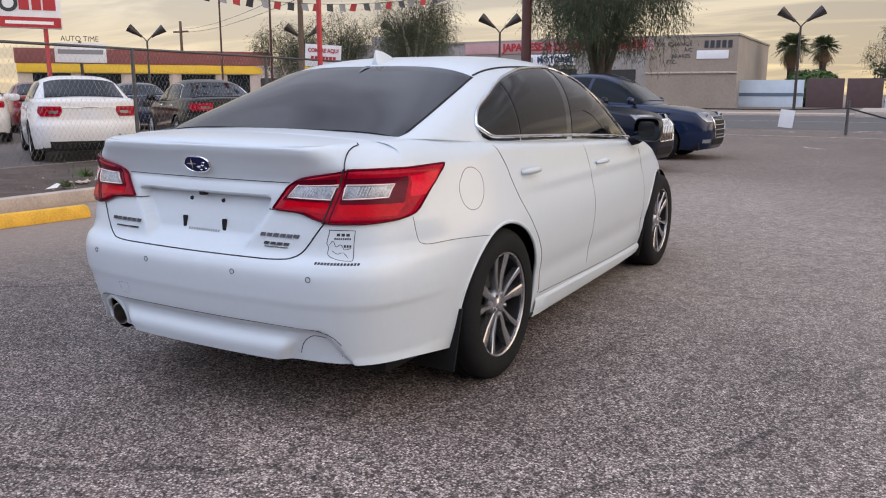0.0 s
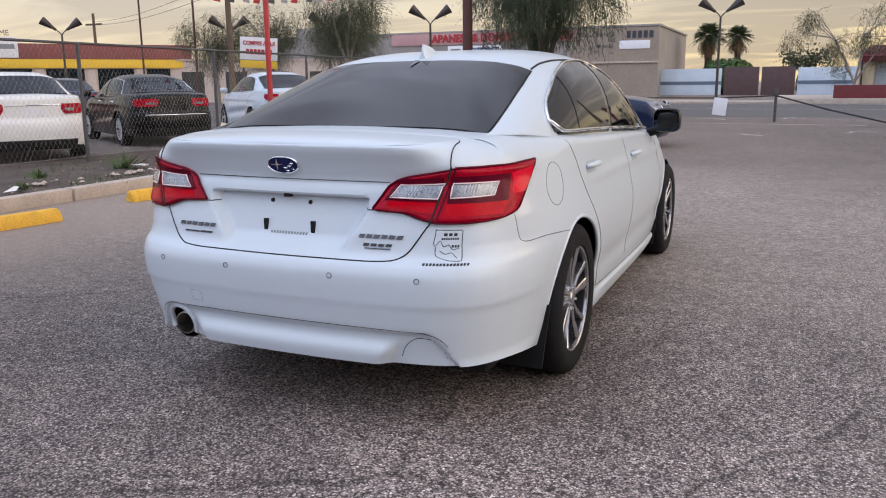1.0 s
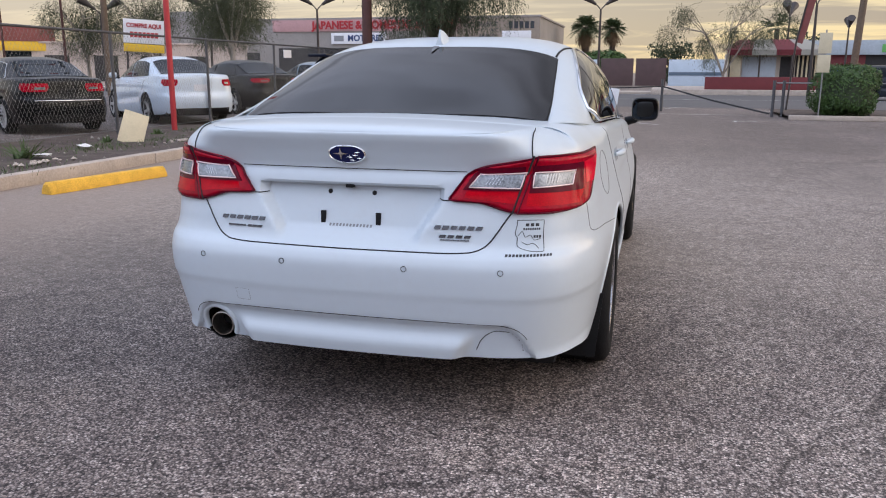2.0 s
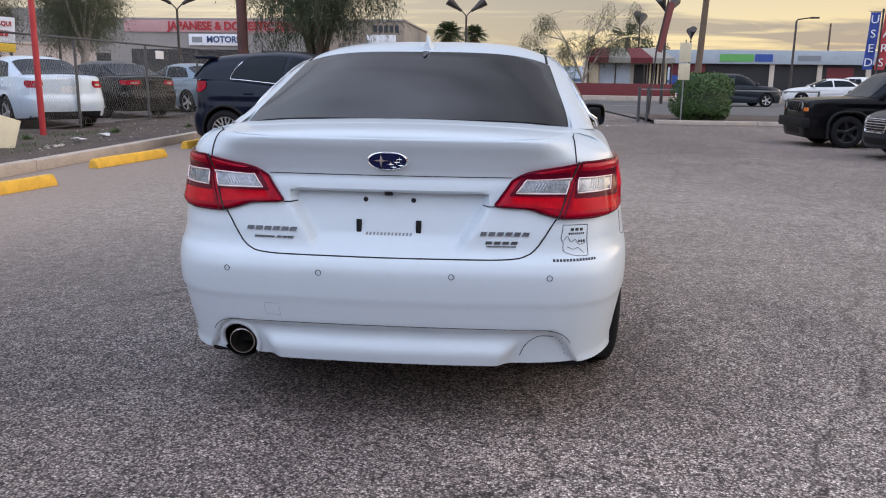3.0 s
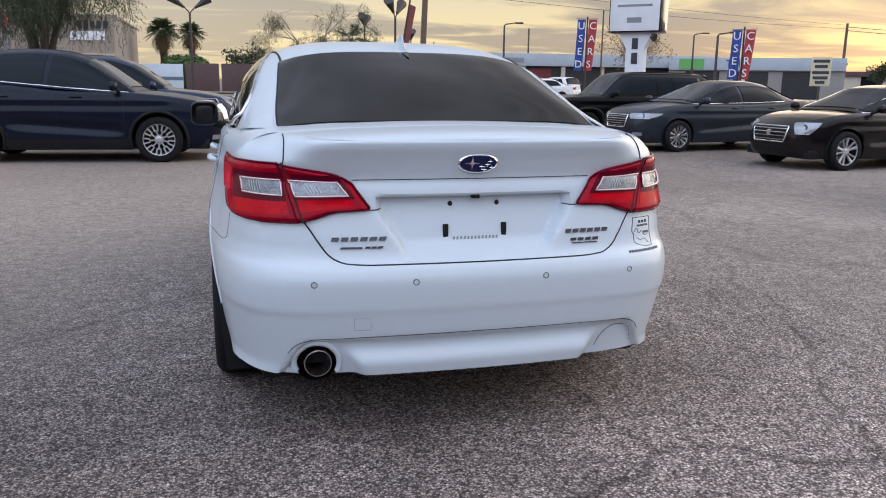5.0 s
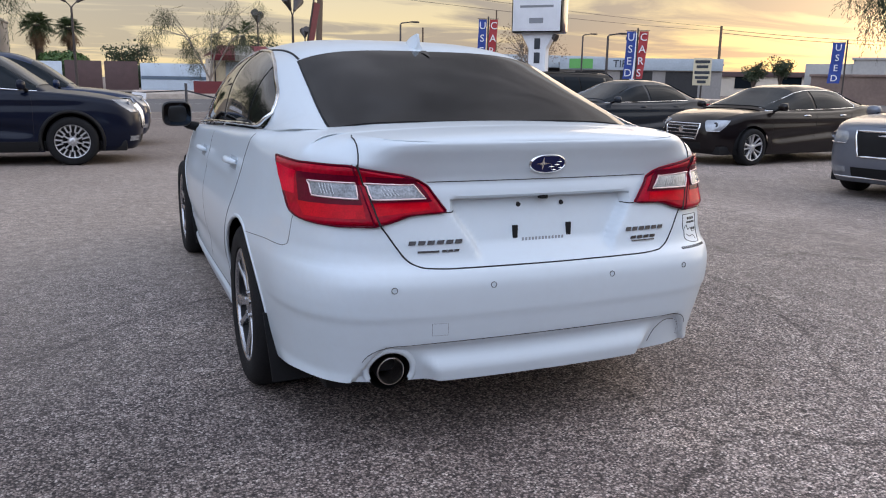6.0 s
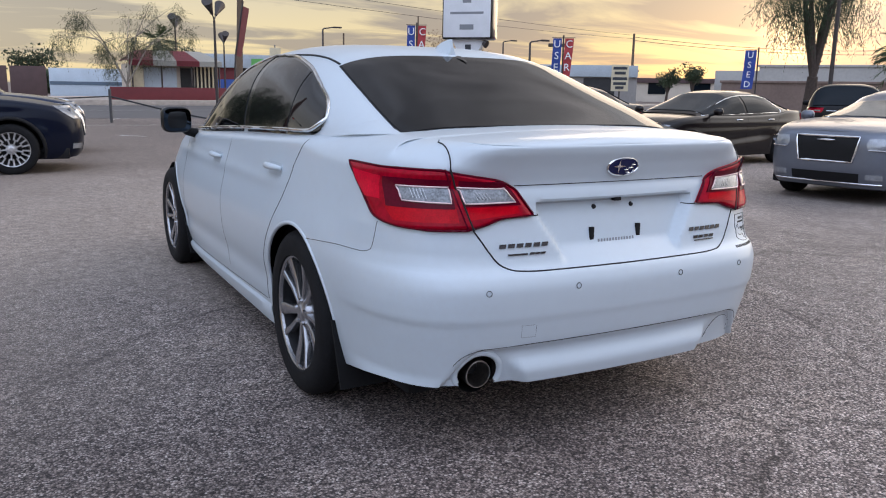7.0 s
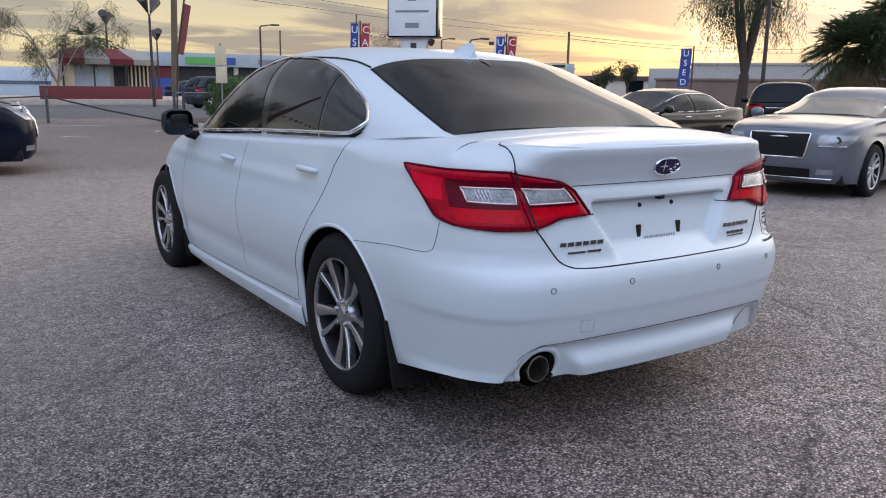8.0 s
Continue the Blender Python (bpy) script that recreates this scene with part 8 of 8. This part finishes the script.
# maroon and yellow shop
yb_ = building("corner_shop", "low shop with maroon and yellow fascia", pose(-58.5, 49.5, 0, 0, 0, 50), 22, 12, 4.0, M_CREAM)
part("maroon_fascia", box(-11.1, 11.1, -0.35, 0, 3.75, 5.05, 0.02), M_MAROON, yb_, "maroon fascia")
part("yellow_fascia", box(-11.0, 11.0, -0.3, -0.0, 2.95, 3.74, 0.02), M_YELLOW_WALL, yb_, "yellow fascia")
for k in range(5):
    x = -9.8 + 4.2 * k
    part("window", box(x, x + 3.1, -0.05, 0.1, 0.7, 2.9), M_GLASS, yb_, "dark shop window")
    part("pier", box(x + 3.3, x + 4.0, -0.14, -0.02, 0.1, 2.94), M_BRICK_PALE, yb_)
lw = building("block_building", "long pale block building behind the car lot", pose(-45.5, 62, 0, 0, 0, 38), 22, 10, 3.6, M_BRICK_PALE)
for k in range(4):
    part("doorway", box(-8 + 4 * k, -6 + 4 * k, -0.05, 0.1, 0.3, 2.6), M_DARK_WALL, lw)

# panel fence and gates
pf = thing("panel_fence", "pale blue-white panel fence with dark stripe", "fence")
for x0, x1 in ((-24, -17.2), (-17, -11.2), (-11, -4.4), (1.6, 7.6), (7.8, 14)):
    p = part("fence_panel", box(x0, x1, 70, 70.12, 0.1, 2.35, 0.02), M_BLUE_WHITE, pf)
    part("stripe", box(x0 + 0.02, x1 - 0.02, 69.96, 69.99, 1.0, 1.28), M_SLATE, p)
for x0, x1 in ((-4.2, -1.4), (-1.2, 1.4)):
    part("gate_leaf", box(x0, x1, 70, 70.1, 0.1, 2.45, 0.02), M_BROWN_GATE, pf, "brown sheet gate")
# diner
dn = thing("diner", "small diner with red and cream striped awning roof", "restaurant", pose(7.35, 47.3, 0.3) @ Matrix.Scale(0.78, 4))
part("wall", box(-3.1, 3.1, 0.8, 6.5, 0, 2.7), M_CREAM, dn)
part("opening", box(-2.2, 0.2, 0.7, 0.85, 0.7, 2.4), M_BLUE_WHITE, dn)
part("doorway", box(0.5, 1.5, 0.7, 0.86, 0.3, 2.4), M_DARK_WALL, dn)
part("side_board", box(-3.3, -2.4, -0.2, -0.05, 0.9, 2.5, 0.02), M_BOARD, dn, "cream painted board")
for k in range(5):
    part("slat", box(1.7 + 0.3 * k, 1.82 + 0.3 * k, 0.62, 0.74, 0.3, 2.5), M_BOARD, dn)
part("slat_backing", box(1.6, 3.15, 0.75, 0.79, 0.3, 2.5), M_DARK_WALL, dn)
for k in range(4):
    x0, x1 = -3.4 + 6.8 * k / 4, -3.4 + 6.8 * (k + 1) / 4
    V = [(x0, -0.6, 2.5), (x1, -0.6, 2.5), (x1, -0.6, 2.9), (x0, -0.6, 2.9), (x0 * 0.72, 2.6, 3.75), (x1 * 0.72, 2.6, 3.75)]
    mesh_ob("awning_stripe", V, [(0, 1, 2, 3), (3, 2, 5, 4)], M_AWN_RED if k % 2 == 0 else M_AWN_WHITE, dn, smooth=False)
for s in (1, -1):
    mesh_ob("awning_side", [(s * 3.4, -0.6, 2.9), (s * 3.4, 6.0, 2.9), (s * 2.45, 2.6, 3.75)], [(0, 1, 2) if s > 0 else (2, 1, 0)], M_AWN_RED, dn, smooth=False)
for x in (-3.2, -1.1, 1.1, 3.2):
    tube("post", [(x, -0.5, 0), (x, -0.5, 2.55)], 0.06, M_LAMP_DARK, dn)
tagged(part("pavement", box(0.5, 18, 45.2, 58, 0.0, 0.3, 0.02), M_CONCRETE, None), "raised pale concrete forecourt of the diner", "pavement", kind="structure")
rw = tagged(part("low_wall", box(3.5, 10.0, 46.0, 46.22, 0.28, 1.02, 0.03), M_RED_WALL, None), "low dark red block wall before the diner", "wall")
# long store
st = building("store_row", "long low store row with pale blue fascia", pose(29, 71, 0, 0, 0, -6), 36, 12, 2.9, M_DARK_WALL)
part("fascia", box(-18.2, 18.2, -0.5, -0.02, 2.75, 3.95, 0.03), M_FASCIA, st, "pale blue-white fascia")
part("red_wall", box(-17.9, -11.5, -0.1, -0.01, 1.7, 2.74), M_RED_WALL, st, "red painted wall")
part("blue_wall", box(-17.9, -11.5, -0.12, -0.01, 0.0, 1.69), M_BLUE_WALL, st, "blue painted wall with murals")
part("green_banner", box(-10.4, -7.5, -0.56, -0.51, 2.95, 3.6), M_GREEN_SIGN, st)
part("blue_banner", box(-7.4, -5.9, -0.56, -0.51, 2.95, 3.6), M_BLUE_WALL, st)
part("red_banner", box(-1.2, 1.0, -0.1, -0.01, 1.4, 2.5), M_RED_WALL, st)
part("oval_sign", box(-3.8, -1.9, -0.56, -0.51, 3.05, 3.5), M_GREY_INK, st)
for x in (-6, -2, 2, 6, 10, 14):
    part("pier", box(x, x + 0.4, -0.2, -0.02, 0, 2.74), M_CREAM, st)
tb = building("tyre_shop", "pale tyre shop with lettered fascia", pose(45.5, 60.5, 0, 0, 0, -32), 15, 9, 3.0, M_GREY_WALL)
part("fascia", box(-7.5, 7.5, -0.3, -0.02, 2.5, 3.6, 0.02), M_FASCIA, tb)
part("green_banner", box(-6.6, -4.4, -0.36, -0.31, 2.6, 3.5), M_GREEN_SIGN, tb)
t = text_part("TIRE", 0.95, M_DARK_LETTER, tb)
t.matrix_basis = face_cam(-1.6, -0.33, 3.05)
for k in range(3):
    part("doorway", box(-6 + 4.2 * k, -3 + 4.2 * k, -0.05, 0.1, 0, 2.4), M_DARK_WALL, tb)
lb = building("warehouse", "long low pale warehouse in the distance", pose(72, 62, 0, 0, 0, -48), 70, 20, 2.5, M_CREAM)
part("roof_edge", box(-35.2, 35.2, -0.3, 0.2, 2.2, 2.75, 0.03), M_BROWN_GATE, lb, "brown roof edge")
for k in range(12):
    part("window", box(-30 + 5 * k, -28 + 5 * k, -0.06, 0.05, 0.9, 2.2), M_GLASS, lb)
bk = building("brick_building", "brown brick building behind the trees", pose(53, 31, 0, 0, 0, -55), 24, 8, 1.95, M_BROWN_WALL)
rc = building("far_white_building", "far pale building with roof parapet", pose(58.2, 37.2, 0, 0, 0, -54), 16, 10, 3.35, M_GREY_PALE)
part("low_wing", box(-11.5, -8, 0.2, 8, 0, 3.05, 0.03), M_GREY_PALE, rc, "lower wing")


# ---- plants ----
def leaf_cloud(centres, radii, n, size, rng, droop=0.0, flat=0.75):
    """Many small leaf quads in clumps; droop hangs them in strands."""
    V, F = [], []
    C, Rr = np.array(centres), np.array(radii)
    pick = rng.integers(0, len(C), n)
    for i in pick:
        d = rng.normal(size=3)
        d = d / np.linalg.norm(d) * rng.uniform(0.35, 1.0) ** 0.6
        p = C[i] + d * Rr[i] * np.array([1, 1, flat])
        a = rng.normal(size=3)
        if droop:
            a = a * 0.35 + np.array([0, 0, -droop])
        a = a / np.linalg.norm(a)
        b = np.cross(a, rng.normal(size=3))
        b = b / (np.linalg.norm(b) + 1e-9)
        s = size * rng.uniform(0.6, 1.4)
        if droop:
            # a hanging strand with small leaves along it
            sway = rng.normal(0, 0.12, 3)
            for j in range(9):
                q = p + (a + sway * j * 0.25) * s * 1.25 * j
                e = a * 1.1 + rng.normal(0, 0.42, 3)
                e = e / np.linalg.norm(e)
                c = np.cross(e, rng.normal(size=3))
                c = c / (np.linalg.norm(c) + 1e-9)
                L, w = s * 2.0, s * 0.15
                o = len(V)
                V += [q, q + e * L * 0.5 - c * w, q + e * L, q + e * L * 0.5 + c * w]
                F.append((o, o + 1, o + 2, o + 3))
            continue
        L, w = s * (3.4 if droop else 1.0), s * (0.20 if droop else 0.5)
        o = len(V)
        V += [p - b * w * 0.4, p + a * L * 0.5 - b * w, p + a * L, p + a * L * 0.5 + b * w]
        F.append((o, o + 1, o + 2, o + 3))
    return V, F


def limbs(base, h, r, rng, n=6, spread=1.6, split=0.35, sides=7, up=0.8):
    datas, tips = [], []
    x, y, z = base
    top = np.array([x + rng.normal(0, 0.1), y + rng.normal(0, 0.1), z + h * split])
    datas.append(tube_data([(x, y, z), (x + 0.03, y, z + h * split * 0.5), tuple(top)], [r * 1.2, r, r * 0.85], sides + 3))
    for k in range(n):
        a = 2 * math.pi * k / n + rng.uniform(-0.4, 0.4)
        L = h * (1 - split) * rng.uniform(0.75, 1.0)
        d = np.array([math.cos(a) * spread, math.sin(a) * spread, L * up])
        mid = top + d * 0.45 + np.array([0, 0, L * 0.14])
        end = top + d
        datas.append(tube_data([tuple(top), tuple((top + mid) / 2 + rng.normal(0, 0.05, 3)), tuple(mid), tuple(end)], [r * 0.6, r * 0.5, r * 0.34, r * 0.1], sides))
        tips += [mid, end]
        for q in range(3):
            e2 = mid + (end - mid) * rng.uniform(0.1, 0.7) + rng.normal(0, spread * 0.35, 3)
            datas.append(tube_data([tuple(mid), tuple((mid + e2) / 2 + (0, 0, 0.1)), tuple(e2)], [r * 0.3, r * 0.2, r * 0.06], 5))
            tips.append(e2)
    return datas, tips


def tree(label, x, y, h, r, spread, n, size, leaf, bark, seed, droop=0.0, clump=0.8, limbs_n=6, split=0.35, z=0.0, name="tree"):
    rg = np.random.default_rng(seed)
    ob = thing(name, label, "tree", pose(x, y, z))
    datas, tips = limbs((0, 0, 0), h, r, rg, limbs_n, spread, split)
    mesh_ob("trunk", *merge(*datas), bark, ob)
    cen = [t - np.array([0, 0, clump * (0.6 if droop else 0.0)]) for t in tips]
    rad = rg.uniform(0.6, 1.15, len(cen)) * clump
    mesh_ob("crown", *leaf_cloud(cen, rad, n, size, rg, droop, 1.3 if droop else 0.8), leaf, ob, smooth=False)["kind"] = "stuff"
    return ob


tree("weeping tree with dark limbs and hanging olive foliage", -5.7, 21.0, 8.2, 0.17, 1.8, 9000, 0.052, M_LEAF_DARK, M_BARK, 11, droop=1.0, clump=0.95, limbs_n=6, split=0.13)
for i, (x, y, h) in enumerate(((-29.5, 40, 5.6), (-21.0, 35.5, 6.2), (-25.5, 43, 5.6), (-34.5, 41, 5.4))):
    tree("slender olive-green tree before the shops", x, y, h * 1.3, 0.12, 1.7, 2600, 0.075, M_LEAF, M_BARK_PALE, 30 + i, droop=0.5, clump=1.0, limbs_n=6, split=0.28)
tree("pale-trunked sparse tree with wispy foliage by the diner", 4.55, 46.6, 6.4, 0.09, 2.7, 2600, 0.055, M_LEAF, M_BARK_PALE, 51, droop=0.7, clump=0.62, limbs_n=5, split=0.16, z=0.1)
tree("tall bare-limbed tree with thin hanging foliage", 33.9, 23.9, 10.4, 0.30, 1.7, 3200, 0.085, M_LEAF_DARK, M_BARK, 61, droop=1.0, clump=1.1, limbs_n=4, split=0.2)
for i, (x, y, h) in enumerate(((47.0, 47.5, 3.2), (49.0, 46.5, 3.8))):
    tree("small round dark green tree", x, y, h, 0.12, 0.6, 1800, 0.12, M_LEAF_DARK, M_BARK, 70 + i, clump=0.55, split=0.3)
tree("bare pale tree behind the dealer sign", 22.5, 40, 4.6, 0.12, 1.4, 2600, 0.07, M_PALM_DEAD, M_BARK_PALE, 75, clump=0.8)
tree("dark far leafy tree beyond the road", 16, 95, 5.5, 0.2, 2, 1500, 0.22, M_LEAF_DARK, M_BARK, 76, clump=1.2)
tree("dark far leafy tree beyond the road", 2, 130, 6, 0.2, 2.5, 1500, 0.3, M_LEAF_DARK, M_BARK, 77, clump=1.6)


def palm(label, x, y, h, r, n, fl, seed, skirt=True, dead=10):
    rg = np.random.default_rng(seed)
    ob = thing("palm_tree", label, "palm tree", pose(x, y, LOW if x > 30 else 0.0))
    mesh_ob("trunk", *tube_data([(0, 0, 0), (0.05, 0, h * 0.5), (0, 0.04, h)], [r * 1.25, r, r * 0.9], 12), M_BARK, ob)

    def fronds(count, lo, hi, droop):
        V, F = [], []
        for k in range(count):
            a = 2.4 * k + rg.uniform(-0.3, 0.3)
            e = rg.uniform(lo, hi)
            L = fl * rg.uniform(0.8, 1.1)
            d = np.array([math.cos(a) * math.cos(e), math.sin(a) * math.cos(e), math.sin(e)])
            side = np.array([-math.sin(a), math.cos(a), 0])
            for q in range(16):
                t = 0.25 + 0.75 * q / 15
                p = d * L * t - np.array([0, 0, droop * L * t * t]) + (0, 0, h)
                l = L * 0.34 * (1 - abs(t - 0.6) * 0.9)
                for s in (1, -1):
                    e2 = p + side * s * l * rg.uniform(0.45, 0.9) + d * l * rg.uniform(0.4, 0.9) - np.array([0, 0, l * rg.uniform(0.1, 0.6)]) + rg.normal(0, l * 0.14, 3)
                    o = len(V)
                    V += [p, p + d * 0.05 * fl * 0.5, e2, p - d * 0.02]
                    F.append((o, o + 1, o + 2, o + 3))
        return V, F
    mesh_ob("crown", *fronds(n, -0.5, 1.35, 0.32), M_PALM, ob, smooth=False)["kind"] = "stuff"
    if skirt:
        mesh_ob("dry_skirt", *fronds(dead, -1.45, -0.7, 0.25), M_PALM_DEAD, ob, smooth=False)["kind"] = "stuff"
    return ob


palm("fan palm with bushy crown beyond the fence", -6.6, 80, 5.7, 0.36, 130, 1.6, 81, True, 80)
palm("slim fan palm beyond the fence", -4.0, 81, 5.6, 0.3, 120, 1.35, 82, True, 70)
palm("short palm by the diner", 9.86, 67.8, 4.7, 0.22, 34, 1.9, 83, False)
palm("large leaning palm with dry skirt at the lot's edge", 32.0, 17.0, 3.3, 0.4, 190, 2.0, 84, True, 120)
palm("large leaning palm with dry skirt at the lot's edge", 33.6, 15.6, 4.5, 0.45, 190, 2.2, 85, True, 130)


def bush(label, x, y, r, h, n, size, leaf, seed, z=0.1):
    rg = np.random.default_rng(seed)
    V, F = [], []
    for _ in range(n):
        a, c = rg.uniform(0, 2 * math.pi), rg.uniform(-1, 1)
        s = math.sqrt(1 - c * c)
        k = 1 + 0.07 * math.sin(3 * a + c * 4) + rg.normal(0, 0.035)
        q = lambda v, e: math.copysign(abs(v) ** e, v)
        p = np.array([r * k * q(s * math.cos(a), 0.8), r * k * q(s * math.sin(a), 0.8), h / 2 + h / 2 * k * q(c, 0.62)])
        nrm = np.array([s * math.cos(a), s * math.sin(a), c]) + rg.normal(0, 0.5, 3)
        b = np.cross(nrm, rg.normal(size=3))
        b = b / np.linalg.norm(b)
        c2 = np.cross(nrm, b)
        c2 = c2 / np.linalg.norm(c2)
        w = size * rg.uniform(0.6, 1.3)
        o = len(V)
        V += [p - b * w * 0.4, p + c2 * w, p + b * w * 0.4, p - c2 * w * 0.5]
        F.append((o, o + 1, o + 2, o + 3))
    ob = thing("bush", label, "bush", pose(x, y, z))
    tube("stem", [(0, 0, -0.1), (0.02, 0, h * 0.4)], 0.05, M_BARK, ob)
    mesh_ob("core", *lathe_data([(0.02, 0.03), (r * 0.8, 0.15 * h), (r * 0.86, 0.5 * h), (r * 0.75, 0.85 * h), (0.02, 0.93 * h)], 20, "z"), M_LEAF_DARK, ob)
    mesh_ob("leaves", V, F, leaf, ob, smooth=False)["kind"] = "stuff"
    return ob


bush("round clipped green hedge bush on the island", 6.05, 21.4, 0.86, 1.36, 9000, 0.05, M_LEAF_BUSH, 91)
bush("small dry tuft bush on the island", 9.6, 21.2, 0.22, 0.3, 500, 0.05, M_LEAF_DARK, 92)
bush("dense green shrub below the palms", -4.6, 78, 2.2, 3.2, 3000, 0.25, M_LEAF_BUSH, 93, 0)
bush("low dark shrub in the distance", 3.5, 92, 2.0, 2.4, 1200, 0.3, M_LEAF_DARK, 94, 0)

# cars across the road
make_car("grey crossover parked across the road", "suv", P_GREY, park(10.2, 38.5, -82), (2.65, 0.85, 0.9, 0.9, 1.62, 1.05, 1.0, 1.0), tails=(0.62, 0.95, 0.85, 1.0), heads=(0.4, 0.7, 0.85, 0.4))
make_car("white sedan parked before the stores", "sedan", P_CARWHITE, park(19.0, 43.0, 80), (2.7, 1.0, 0.9, 0.9, 1.46, 0.98, 0.94, 1.04), tails=(0.5, 0.9, 0.8, 0.95), heads=(0.4, 0.6, 0.75, 0.35))
make_car("white crossover parked before the stores", "suv", P_CARWHITE, park(23.5, 52, 20), (2.65, 0.85, 0.9, 0.9, 1.62, 1.05, 1.0, 1.0), tails=(0.62, 0.95, 0.85, 1.0), heads=(0.4, 0.7, 0.85, 0.4), category="suv")
make_car("dark sedan parked before the diner", "sedan", P_DKBLUE, park(14.8, 60.0, -70), (2.7, 1.0, 0.9, 0.9, 1.46, 0.98, 0.94, 1.04), tails=(0.5, 0.9, 0.8, 0.95), heads=(0.4, 0.6, 0.75, 0.35))
